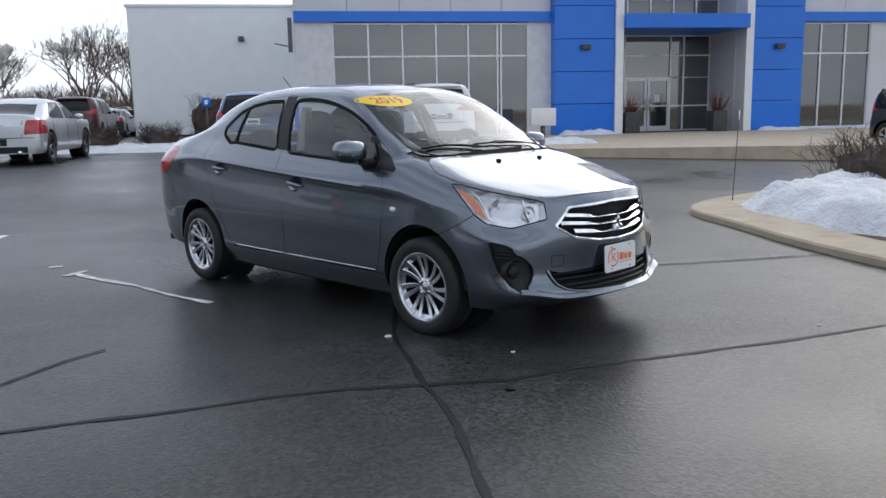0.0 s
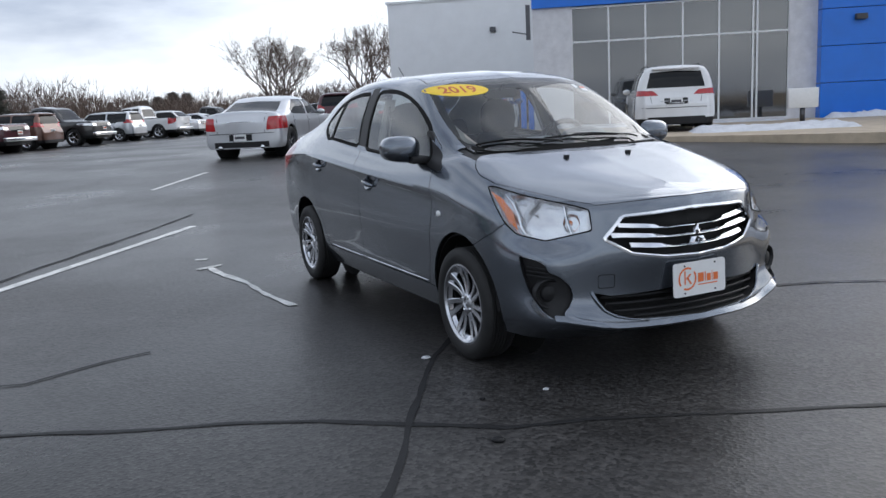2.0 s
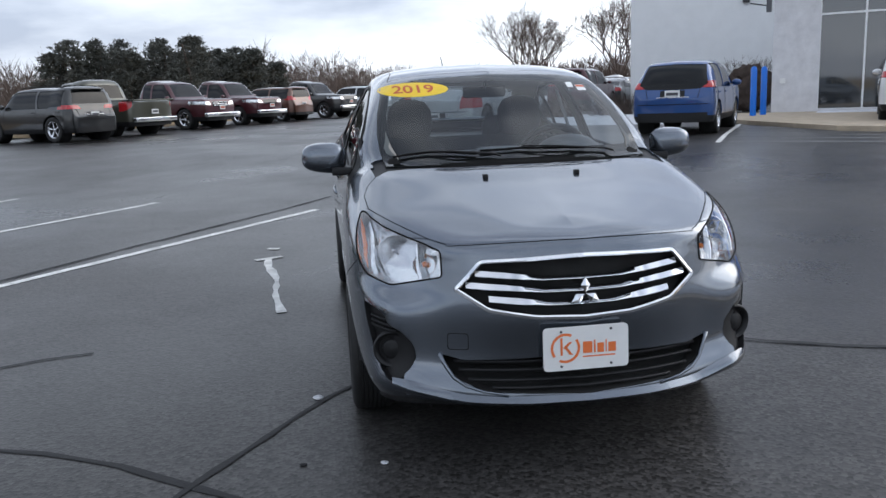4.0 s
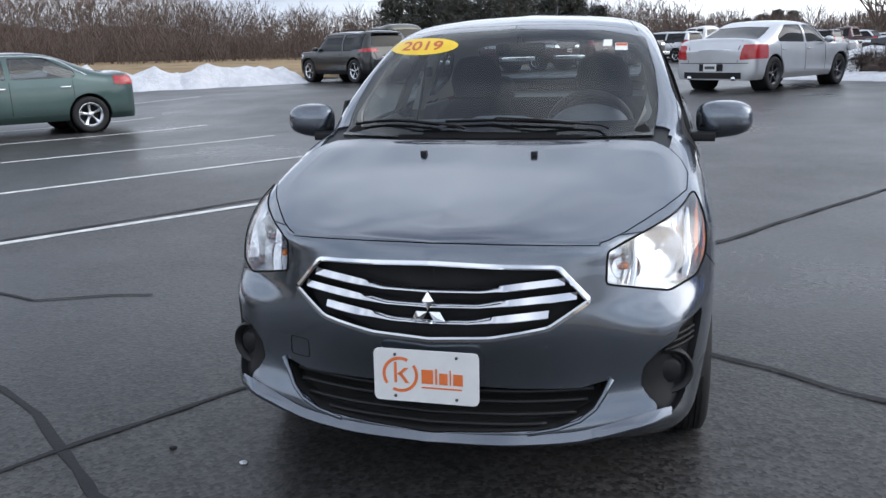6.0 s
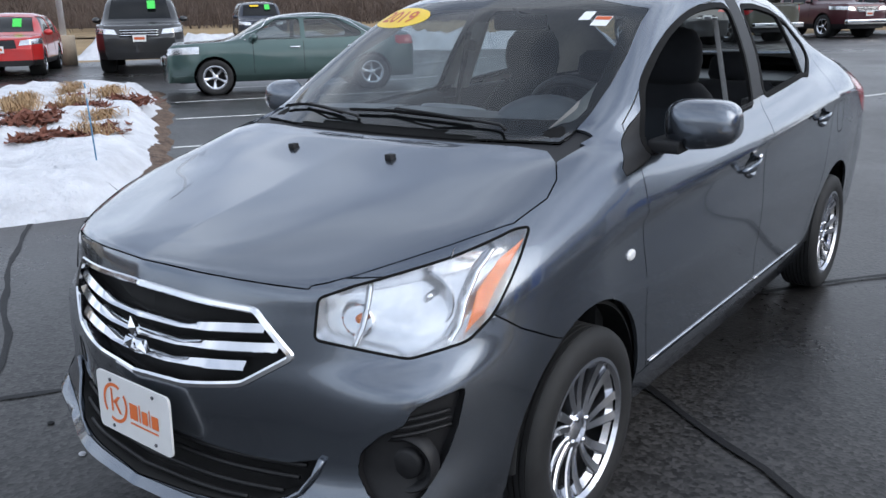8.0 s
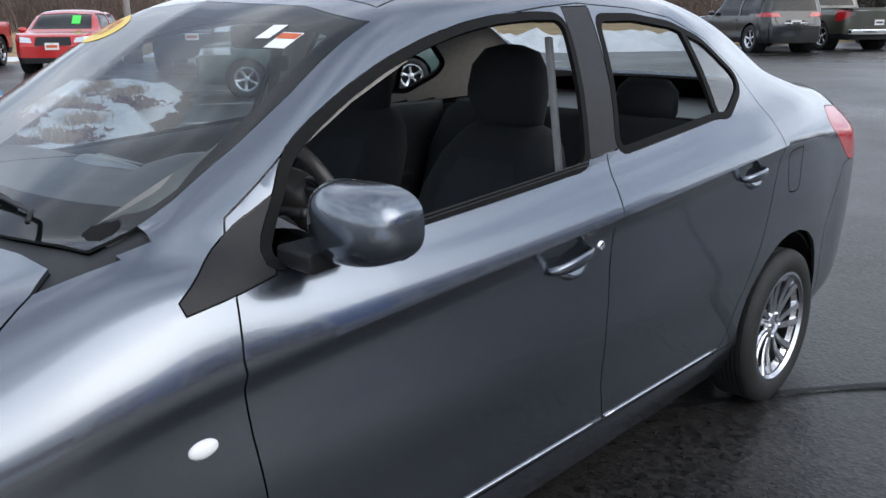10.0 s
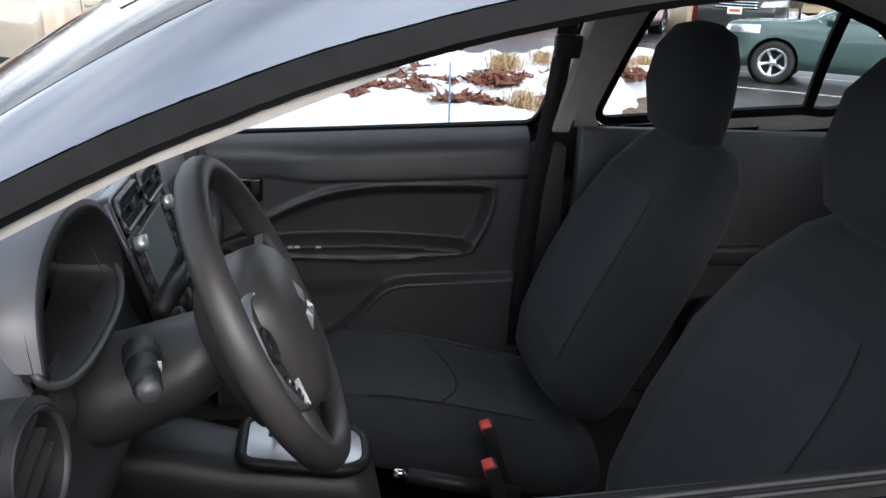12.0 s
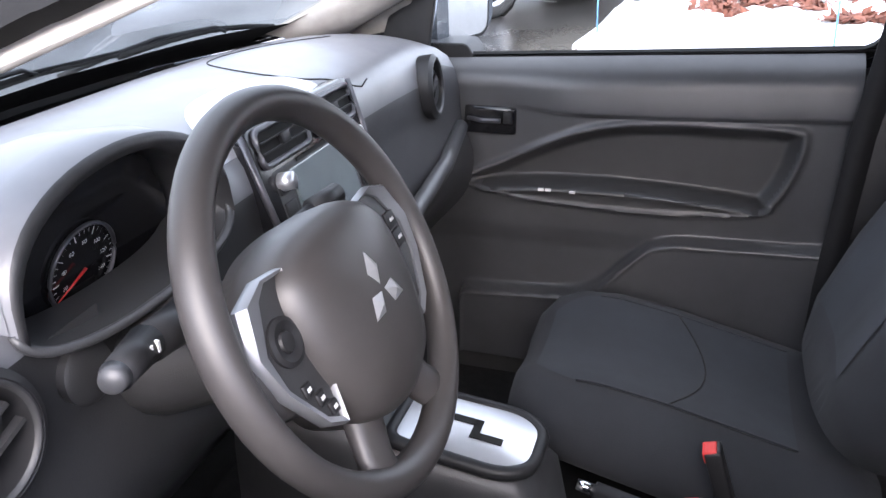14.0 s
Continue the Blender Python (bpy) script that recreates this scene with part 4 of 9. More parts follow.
# door mirrors
for s in (-1, 1):
    bm = bmesh.new()
    bmesh.ops.create_uvsphere(bm, u_segments=36, v_segments=24, radius=1)
    for v in bm.verts:
        x, y, z = v.co
        e = 3.0
        f = 1 / max(1e-6, (abs(x) ** e + abs(y) ** e * .9 + abs(z) ** e) ** (1 / e))
        x, y, z = x * f, y * f, z * f
        y = min(y, -.10 + .45 * x)            # cut off at the glass, which faces in
        v.co = (x * (.102 - .012 * y), y * .085 + .03 * abs(x) ** 2 * .3, z * (.072 - .008 * x * (1 if y < 0 else 1)))
    bmesh.ops.remove_doubles(bm, verts=bm.verts, dist=1e-4)
    if s < 0:
        mirror_x(bm)
    fd = [o for o in car.children if o.name.startswith("front_door")][0 if s > 0 else 1]
    mm = part("door_mirror", bm, M_PAINT, fd, "metallic grey door mirror", m=pose(.872 * s, -.738, 1.062, 0, -4 * s, -2 * s), sharp=50)
    glass_bm2 = bmesh.new()
    prism(glass_bm2, round_poly([(-.082, -.050), (.082, -.055), (.086, .045), (-.078, .052)], .03), "y", .002, .0055)
    rim_bm = bmesh.new()
    prism(rim_bm, round_poly([(-.090, -.058), (.090, -.063), (.094, .053), (-.086, .060)], .034), "y", -.010, .0035)
    if s < 0:
        mirror_x(rim_bm)
        mirror_x(glass_bm2)
    part("mirror_rim", rim_bm, M_BLACK, fd, "black rim round the mirror glass", m=mm.matrix_basis @ pose(0, -.008, 0, 0, 0, 23.4 * s), smooth=False)
    part("mirror_glass", glass_bm2, M_CHROME, fd, "mirror glass", m=mm.matrix_basis @ pose(0, -.008, 0, 0, 0, 23.4 * s), smooth=False)
    base = bmesh.new()
    pts = round_poly([(-.84, .980), (-.84, 1.018), (-.70, 1.020), (-.68, .988)], .012)
    prism(base, pts, "x", .742, .835, .004)
    if s < 0:
        mirror_x(base)
    part("mirror_arm", base, M_BLACK, fd, "black mirror foot", smooth=False)

# door handles, lock, side lamps
for s in (-1, 1):
    for kind, y0, y1, z0, z1 in (("front_door", -.135, .035, .818, .840), ("rear_door", .835, .995, .900, .912)):
        d = [o for o in car.children if o.name.startswith(kind)][0 if s > 0 else 1]
        a, n = on_side(y0, z0)
        b, _ = on_side(y1, z1)
        bm = bmesh.new()
        rows = []
        for i in range(15):
            t = i / 14
            c = a.lerp(b, t) + n * (.006 + .022 * math.sin(math.pi * min(1, max(0, t))) ** .55)
            hh = .016 * (math.sin(math.pi * (0.06 + .88 * t))) ** .35
            rows.append([bm.verts.new(c + n * (.008 * math.cos(q)) + Vector((0, 0, 1)) * (hh * math.sin(q))) for q in [2 * math.pi * k / 10 for k in range(10)]])
        for p, q in zip(rows, rows[1:]):
            for k in range(10):
                bm.faces.new((p[k], p[(k + 1) % 10], q[(k + 1) % 10], q[k]))
        bm.faces.new(rows[0])
        bm.faces.new(rows[-1])
        bmesh.ops.recalc_face_normals(bm, faces=bm.faces)
        if s < 0:
            mirror_x(bm)
        part("handle", bm, M_PAINT, d, "metallic grey pull handle")
        # scooped dish behind the grip
        dish = bmesh.new()
        rings = []
        cy, cz = (y0 + y1) / 2 + .015, (z0 + z1) / 2 - .012
        for r in range(6):
            rr = r / 5
            ring = []
            for k in range(24):
                q = 2 * math.pi * k / 24
                p, nn = on_side(cy + .062 * rr * math.cos(q), cz + .040 * rr * math.sin(q))
                ring.append(dish.verts.new(p + nn * (.0015 + (.020 * rr * max(0.0, -math.sin(q)) if rr < .95 else 0.0))))
            rings.append(ring)
        for p, q in zip(rings, rings[1:]):
            for k in range(24):
                dish.faces.new((p[k], p[(k + 1) % 24], q[(k + 1) % 24], q[k]))
        bmesh.ops.remove_doubles(dish, verts=dish.verts, dist=1e-5)
        bmesh.ops.recalc_face_normals(dish, faces=dish.faces)
        if s < 0:
            mirror_x(dish)
        part("handle_dish", dish, M_PAINT, d)
    if s > 0:
        p, n = on_side(.080, .838)
        bm = bmesh.new()
        lathe(bm, [(.0, .003), (.005, .003), (.007, .005), (.012, .005), (.0145, .0)], 20, Matrix.Translation(p) @ n.to_track_quat("X", "Z").to_matrix().to_4x4())
        part("door_lock", bm, M_CHROME, [o for o in car.children if o.name.startswith("front_door")][0], "round metal key lock")
    p, n = on_side(-1.037, .727)
    bm = bmesh.new()
    bmesh.ops.create_uvsphere(bm, u_segments=18, v_segments=10, radius=1)
    turn = n.to_track_quat("X", "Z").to_matrix().to_4x4()
    for v in bm.verts:
        v.co = (Matrix.Translation(p) @ turn) @ Vector((v.co.x * .009, v.co.y * .028, v.co.z * .016))
    if s < 0:
        mirror_x(bm)
    part("side_repeater", bm, M_WHITE, car, "small clear oval side lamp")

# wipers, jets, aerial
for pivot, tip in (((.41, -1.108), (-.14, -1.104)), ((-.12, -1.140), (-.53, -1.040))):
    bm = bmesh.new()
    pv, tp = on_top(*pivot, .014), on_top(tip[0], tip[1], .016)
    elbow = pv.lerp(tp, .42) + Vector((0, -.022, .012))
    tube(bm, [pv + Vector((.03, -.02, -.01)), pv, elbow, pv.lerp(tp, .7) + Vector((0, -.006, .012)), pv.lerp(tp, .74)], .0052, 8, taper=.6)
    wip = part("wiper", bm, M_BLACK, car, "black wiper arm and blade at rest")
    bm = bmesh.new()
    d0, d1 = pv.lerp(tp, .18), pv.lerp(tp, 1.06)
    pts = [on_top(*(d0.lerp(d1, i / 16)).xy, .012) for i in range(17)]
    tube(bm, pts, .0055, 6)
    part("wiper_blade", bm, M_RUBBER, wip)
for s in (-1, 1):
    p = on_top(.199 * s, -1.352)
    part("washer_jet", boxm(-.011, -.014, -.004, .011, .012, .013, .003), M_BLACK, bonnet, m=Matrix.Translation(p))
p = on_top(0, 1.02)
bm = bmesh.new()
tube(bm, [p + Vector((0, -.03, 0)), p + Vector((0, 0, .018)), p + Vector((0, .03, .03)), p + Vector((0, .17, .145))], .006, 8, taper=.5)
part("aerial", bm, M_BLACK, car, "short black roof aerial")

# rubber screen surround and stickers
bm = bmesh.new()
frit = [(0, 1.035), (.385, 1.035), (.60, 1.035), (.612, 1.10), (.612, 1.17), (.597, 1.255), (.553, 1.385), (.375, 1.418), (0, 1.434)]
frit_in = [(0, 1.088), (.36, 1.088), (.545, 1.086), (.572, 1.115), (.574, 1.17), (.562, 1.24), (.526, 1.362), (.36, 1.392), (0, 1.405)]


def fine(pl):
    out = []
    for a, b in zip(pl, pl[1:]):
        out += [(a[0] + (b[0] - a[0]) * k / 10, a[1] + (b[1] - a[1]) * k / 10) for k in range(10)]
    return out + [pl[-1]]


for s in (-1, 1):
    o = [bm.verts.new(on_front(s * x, z, -.006)) for x, z in fine(frit)]
    i_ = [bm.verts.new(on_front(s * x, z, -.006)) for x, z in fine(frit_in)]
    for k in range(len(o) - 1):
        bm.faces.new((o[k], o[k + 1], i_[k + 1], i_[k]))
bmesh.ops.recalc_face_normals(bm, faces=bm.faces)
part("screen_border", bm, M_RUBBER, windscreen, "black ceramic border of the windscreen")


def decal(poly, out=-.009, n=8):
    """A thin sheet stuck inside the windscreen."""
    bm = bmesh.new()
    cx, cz = sum(p[0] for p in poly) / len(poly), sum(p[1] for p in poly) / len(poly)
    rings = []
    for r in range(n + 1):
        rings.append([bm.verts.new(on_front(cx + (x - cx) * r / n, cz + (z - cz) * r / n, out)) for x, z in poly])
    for a, b in zip(rings, rings[1:]):
        for k in range(len(poly)):
            bm.faces.new((a[k - 1], a[k], b[k], b[k - 1]))
    bmesh.ops.remove_doubles(bm, verts=bm.verts, dist=1e-5)
    bmesh.ops.recalc_face_normals(bm, faces=bm.faces)
    return bm


year = part("year_sticker", decal([(-.405 + .172 * math.cos(2 * math.pi * k / 48), 1.368 + .036 * math.sin(2 * math.pi * k / 48)) for k in range(48)], .0012), M_YELLOW, windscreen, "yellow oval sticker with the year in red")


def text_mesh(body, size, bold=0.0):
    cu = bpy.data.curves.new("words", "FONT")
    cu.body, cu.size, cu.align_x, cu.align_y, cu.offset = body, size, "CENTER", "CENTER", bold
    ob = bpy.data.objects.new("words", cu)
    scene.collection.objects.link(ob)
    dg = bpy.context.evaluated_depsgraph_get()
    me = bpy.data.meshes.new_from_object(ob.evaluated_get(dg))
    bpy.data.objects.remove(ob)
    return me


me = text_mesh("2019", .068, .0012)
me.materials.clear()
me.materials.append(M_REDPRINT)
for v in me.vertices:
    v.co = on_front(-.405 + v.co.x * 1.5, 1.368 + v.co.y * .78, .0022)
yt = new("year", me)
yt.parent = year
part("inspection_sticker", decal([(.385, 1.352), (.42, 1.352), (.42, 1.378), (.385, 1.378)], .0012), M_PAPER, windscreen, "small pale sticker", smooth=False)
part("oil_sticker", decal([(.435, 1.335), (.485, 1.333), (.483, 1.362), (.433, 1.364)], .0012), M_PAPER, windscreen, "small white and red sticker", smooth=False)
part("oil_sticker_band", decal([(.436, 1.352), (.482, 1.350), (.482, 1.360), (.435, 1.362)], .0022), M_REDPRINT, windscreen, smooth=False)


# ---- wheels ----
def wheel_thing(parent, m, r=.287, w=.175, rim_r=.203, spokes=14, label="machined multi-spoke alloy wheel", simple=False, alloy=None, twist=.16):
    """A wheel with its outer face towards +x: barrel, tyre, spokes, cap and nuts."""
    alloy = alloy or M_ALLOY
    h = w / 2
    bm = bmesh.new()
    lathe(bm, [(rim_r - .012, -h * .8), (rim_r - .03, -h * .6), (rim_r - .035, h * .55), (rim_r - .006, h * .78), (rim_r + .003, h * .86), (rim_r + .004, h * .92), (rim_r - .006, h * .93), (rim_r - .016, h * .80)], 40 if not simple else 24)
    wheel = part("wheel", bm, alloy, parent, label, m=m, sharp=40)
    bm = bmesh.new()
    prof = [(rim_r - .004, -h * .85), (rim_r + .012, -h), (r - .03, -h * 1.02), (r - .006, -h * .86), (r, -h * .7)]
    for k in range(7):
        x = -h * .6 + h * 1.2 * k / 6
        prof += [(r + .001, x - .006), (r + .001, x + .006), (r - .006, x + .0075), (r - .006, x + .0105)] if not simple else [(r, x)]
    prof += [(r, h * .7), (r - .006, h * .86), (r - .03, h * 1.0), (r - .05, h * 1.02), (rim_r + .012, h * .98), (rim_r + .002, h * .9)]
    lathe(bm, prof, 56 if not simple else 28)
    part("tyre", bm, M_TYRE, wheel, "black rubber tyre", sharp=50)
    bm = bmesh.new()
    lathe(bm, [(.0, -h * .1), (rim_r - .03, -h * .15)], 24)
    part("brake_disc", bm, M_UNDER, wheel)
    bm = bmesh.new()
    lathe(bm, [(.058, h * .2), (.060, h * .50), (.050, h * .62), (.034, h * .66), (.032, h * .58), (.026, h * .60), (.0, h * .66)], 28)
    part("hub", bm, alloy, wheel, sharp=40)
    me = None
    for k in range(spokes):
        if me is None:
            bm = bmesh.new()
            rows = []
            for i in range(7):
                t = i / 6
                rr = .045 + (rim_r - .016 - .045) * t
                ww = (.0105 + .006 * t) if not simple else (.018 + .012 * t)
                hh = h * (.62 + .20 * t - .10 * math.sin(math.pi * t))
                q = twist * (t - .3)
                c, s_ = math.cos(q), math.sin(q)
                pr = [(-ww, -.022), (-ww, -.004), (-ww * .65, 0), (ww * .9, -.003), (ww, -.022)]
                rows.append([bm.verts.new((hh + d, rr * c - a * s_, rr * s_ + a * c)) for a, d in pr])
            for a, b in zip(rows, rows[1:]):
                for j in range(5):
                    bm.faces.new((a[j], a[(j + 1) % 5], b[(j + 1) % 5], b[j]))
            bmesh.ops.recalc_face_normals(bm, faces=bm.faces)
            first = part("spoke", bm, alloy, wheel, smooth=True, sharp=35)
            me = first.data
        else:
            o = new("spoke", me)
            o.parent = wheel
            pair = .10 if spokes == 14 else 0
            o.matrix_basis = Matrix.Rotation(2 * math.pi * k / spokes + (pair if k % 2 else 0), 4, "X")
    for k in range(4 if spokes == 14 else 5):
        a = 2 * math.pi * k / (4 if spokes == 14 else 5) + .4
        part("lug_nut", cyl(bmesh.new(), (h * .35, .043 * math.cos(a), .043 * math.sin(a)), (h * .70, .043 * math.cos(a), .043 * math.sin(a)), .009, .008, 6), M_CHROME, wheel)
    return wheel


for s in (1, -1):
    for y in (-1.275, 1.275):
        m = pose(.722 * s, y, .287, 0, 0, 0 if s > 0 else 180) @ pose(0, 0, 0, 20 * y + 30 * s, 0, 0)
        wheel_thing(car, m)
        bm = bmesh.new()
        lathe(bm, [(.335, -.24), (.338, .055), (.325, .062)], 30, pose(.72, y, .312), arc=math.pi)
        lathe(bm, [(.0, -.24), (.335, -.24)], 30, pose(.72, y, .312))
        if s < 0:
            mirror_x(bm)
        part("wheel_arch_liner", bm, M_UNDER, car, "black wheel arch liner")
# underbody
bm = bmesh.new()
box(bm, -.70, -.93, .175, .70, .93, .235)
box(bm, -.42, -1.93, .215, .42, 2.03, .26)
box(bm, -.64, -1.82, .22, .64, -1.66, .26)
box(bm, -.68, 1.63, .25, .68, 2.02, .30)
part("underbody", bm, M_UNDER, car, "black underbody", smooth=False)
bm = bmesh.new()
box(bm, -.40, -1.86, .26, .40, -1.12, .80)
part("engine_bay", bm, M_UNDER, car, smooth=False)

# turned hem along each door's foot, alloy colour put in for its sky glint
for s in (-1, 1):
    for stem, y0, y1 in (("front_door", -.845, .135), ("rear_door", .155, .80)):
        d = [o for o in car.children if o.name.startswith(stem)][0 if s > 0 else 1]
        bm = bmesh.new()
        tube(bm, [on_side(y0 + (y1 - y0) * k / 12, .337, .0015)[0] for k in range(13)], .0042, 8)
        if s < 0:
            mirror_x(bm)
        part("door_hem", bm, M_ALLOY, d, "lower door edge with its sky glint as bright metal")

# ribs of the belt moulding under the side windows
for s in (-1, 1):
    d = [o for o in car.children if o.name.startswith("front_door")][0 if s > 0 else 1]
    for dz in (.000, -.007):
        bm = bmesh.new()
        tube(bm, [on_side(-.80 + .88 * k / 14, .990 + .0545 * k / 14 + dz, .002)[0] for k in range(15)], .0024, 6)
        if s < 0:
            mirror_x(bm)
        part("belt_rib", bm, M_BLACK, d, "black ribbed belt moulding")

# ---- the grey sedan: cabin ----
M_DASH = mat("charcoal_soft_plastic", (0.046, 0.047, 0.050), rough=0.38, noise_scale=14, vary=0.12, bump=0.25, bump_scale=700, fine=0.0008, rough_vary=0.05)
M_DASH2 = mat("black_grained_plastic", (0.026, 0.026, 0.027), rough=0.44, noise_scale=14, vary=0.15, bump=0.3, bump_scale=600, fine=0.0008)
M_LEATHER = mat("steering_wheel_urethane", (0.037, 0.034, 0.033), rough=0.42, noise_scale=20, vary=0.12, bump=0.2, bump_scale=900, fine=0.0005)
M_SILVER = mat("silver_plastic_trim", (0.52, 0.53, 0.55), rough=0.28, metal=0.7, noise_scale=20, vary=0.05)
M_ACCENT = mat("satin_grey_trim", (0.23, 0.235, 0.25), rough=0.36, metal=0.6, noise_scale=20, vary=0.05)
M_LINING = mat("pale_grey_lining", (0.36, 0.34, 0.31), rough=0.85, noise_scale=40, vary=0.08, bump=0.3, bump_scale=500, fine=0.001)
M_BELT = mat("grey_belt_webbing", (0.25, 0.25, 0.25), rough=0.8, noise_scale=60, vary=0.15, bump=0.3, bump_scale=600, fine=0.001)
M_CARPET = mat("black_carpet", (0.012, 0.012, 0.012), rough=1.0, noise_scale=60, vary=0.4, bump=0.6, bump_scale=500, fine=0.003)
M_RED = mat("red_button", (0.55, 0.03, 0.025), rough=0.45, noise_scale=20, vary=0.08)
# base colour lifted to grey-teal, so the screen's sky glare is painted in
M_SCREEN = mat("glare_tinted_display_glass", (0.16, 0.19, 0.20), rough=0.07, noise_scale=6, vary=0.1, spec=0.9)
M_LCD = mat("lcd_panel", (0.20, 0.21, 0.17), rough=0.3, noise_scale=6, vary=0.1)
M_ROD = mat("faded_blue_rod", (0.10, 0.24, 0.40), rough=0.5, noise_scale=20, vary=0.1)
M_PRINT = mat("pale_print", (0.55, 0.55, 0.55), rough=0.5, noise_scale=20, vary=0.05)


# paler copy of the dash plastic, windscreen light put into its colour
M_DASHLIT = mat("satin_dashboard_skin_sky_lit", (0.150, 0.154, 0.166), rough=0.36, noise_scale=14, vary=0.10, bump=0.2, bump_scale=700, fine=0.0006, rough_vary=0.05, spec=0.6)


def fabric_mat(name, color, weave=420.0):
    m = mat(name, color, rough=0.95, noise_scale=9, vary=0.18)
    n, l = m.node_tree.nodes, m.node_tree.links
    b = n["Principled BSDF"]
    b.inputs["Sheen Weight"].default_value = 0.03
    b.inputs["Sheen Roughness"].default_value = 0.5
    co = n.new("ShaderNodeTexCoord")
    vo = n.new("ShaderNodeTexVoronoi")
    vo.inputs["Scale"].default_value = weave
    l.new(co.outputs["Object"], vo.inputs["Vector"])
    bp = n.new("ShaderNodeBump")
    bp.inputs["Strength"].default_value, bp.inputs["Distance"].default_value = 0.12, 0.001
    l.new(vo.outputs["Distance"], bp.inputs["Height"])
    l.new(bp.outputs["Normal"], b.inputs["Normal"])
    return m


M_FABRIC = fabric_mat("black_seat_cloth", (0.014, 0.0155, 0.019))
M_FABRIC2 = fabric_mat("dark_blue_grey_insert_cloth", (0.019, 0.0225, 0.028), 240.0)


def rings_bm(rings, cap=True):
    bm = bmesh.new()
    vs = [[bm.verts.new(p) for p in r] for r in rings]
    n = len(vs[0])
    for a, b in zip(vs, vs[1:]):
        for k in range(n):
            bm.faces.new((a[k], a[(k + 1) % n], b[(k + 1) % n], b[k]))
    if cap:
        bm.faces.new(vs[0])
        bm.faces.new(vs[-1])
    bmesh.ops.recalc_face_normals(bm, faces=bm.faces)
    return bm


def slab_ring(c, right, front, hw, hd, e=3.2, n=40, dish=0.0):
    """A rounded section: half width hw along right, half depth hd along front, its front dished in the middle."""
    out = []
    for k in range(n):
        a = 2 * math.pi * k / n
        ca, sa = math.cos(a), math.sin(a)
        x = math.copysign(abs(ca) ** (2 / e), ca) * hw
        y = math.copysign(abs(sa) ** (2 / e), sa) * hd
        if y > 0:
            y -= dish * max(0.0, 1 - (x / (hw * .62)) ** 2) ** 1.0
        out.append(Vector(c) + Vector(right) * x + Vector(front) * y)
    return out


# lining of the shell: dark doors, pale pillars and roof
def lining_half(dark):
    bm = half.copy()
    l2 = bm.faces.layers.int["panel"]
    keep_ids = {0, P_DOORF, P_DOORR, P_FRAMEB, P_SILL, P_SAIL, P_ROOF, P_FUEL, P_COWL}
    drop = []
    for f in bm.faces:
        c = f.calc_center_median()
        upper = c.z > 1.045 and c.y > -1.02
        if f[l2] not in keep_ids or c.y < -1.06 or c.y > 1.72 or (upper == dark):
            drop.append(f)
    bmesh.ops.delete(bm, geom=drop, context="FACES")
    bm.normal_update()
    for v, n in [(v, v.normal.copy()) for v in bm.verts]:
        v.co -= n * (.014 if not dark else .045)
    dup = bmesh.ops.duplicate(bm, geom=list(bm.verts) + list(bm.edges) + list(bm.faces))["geom"]
    for v in dup:
        if isinstance(v, bmesh.types.BMVert):
            v.co.x = -v.co.x
    bmesh.ops.reverse_faces(bm, faces=bm.faces)
    bmesh.ops.reverse_faces(bm, faces=[f for f in dup if isinstance(f, bmesh.types.BMFace)])
    return bm


part("lower_lining", lining_half(True), M_DASH2, car, "dark cabin side lining")
part("headliner", lining_half(False), M_LINING, car, "pale grey headliner and pillar trims")
bm = bmesh.new()
box(bm, -.70, -1.02, .235, .70, 1.55, .262)
box(bm, -.70, -1.05, .235, .70, -1.00, .98)
box(bm, -.13, -.95, .25, .13, .90, .40, .05)
part("cabin_floor", bm, M_CARPET, car, "black carpeted cabin floor", smooth=False)
bm = bmesh.new()
box(bm, -.60, .98, .30, .60, 1.04, 1.02)
box(bm, -.60, 1.02, 1.02, .60, 1.70, 1.05, .01)
part("parcel_shelf", bm, M_DASH2, car, smooth=False)

# dashboard
DASH = []
for x, dz, dy in ((-.685, -.035, .02), (-.60, -.012, .005), (-.42, .0, .0), (-.20, .006, .0), (.02, .006, .0), (.20, .004, .0), (.40, .0, .0), (.60, -.012, .005), (.685, -.035, .02)):
    DASH.append([(x, y + dy, z + dz) for y, z in ((-1.075, 1.045), (-.98, 1.062), (-.88, 1.068), (-.80, 1.062), (-.745, 1.040), (-.722, .985), (-.715, .91), (-.69, .84), (-.70, .76), (-.78, .66), (-.86, .55))])
dash_bm = grid_bm(loft(DASH, .03, .04), weld=False)
bmesh.ops.recalc_face_normals(dash_bm, faces=dash_bm.faces)
bmesh.ops.delete(dash_bm, geom=[f for f in dash_bm.faces for c in [f.calc_center_median()] if c.y > -.86 and c.z > .925 and ((c.x - .345) / .145) ** 2 + ((c.z - 1.032) / .062) ** 2 < 1], context="FACES")
dash = part("dashboard", dash_bm, [M_DASHLIT, M_DASH, M_DASH2], car, "charcoal soft-touch dashboard, lit top and shaded fascia put in by colour")
# shade by colour: lower faces take darker copies, darkest on the driver's side
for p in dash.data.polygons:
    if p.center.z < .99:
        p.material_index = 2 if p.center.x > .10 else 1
# lower edge roll and glovebox line on the passenger side
bm = bmesh.new()
tube(bm, [(-.66, -.690, .865), (-.50, -.672, .835), (-.30, -.664, .815), (-.22, -.668, .81)], .016, 10)
part("glovebox_ledge", bm, M_DASH, dash)
AIRBAG = [(-.30, -.742), (-.20, -.765), (-.150, -.80), (-.140, -.85), (-.165, -.92), (-.220, -.985), (-.30, -1.01), (-.40, -.985), (-.50, -.92), (-.56, -.85)]


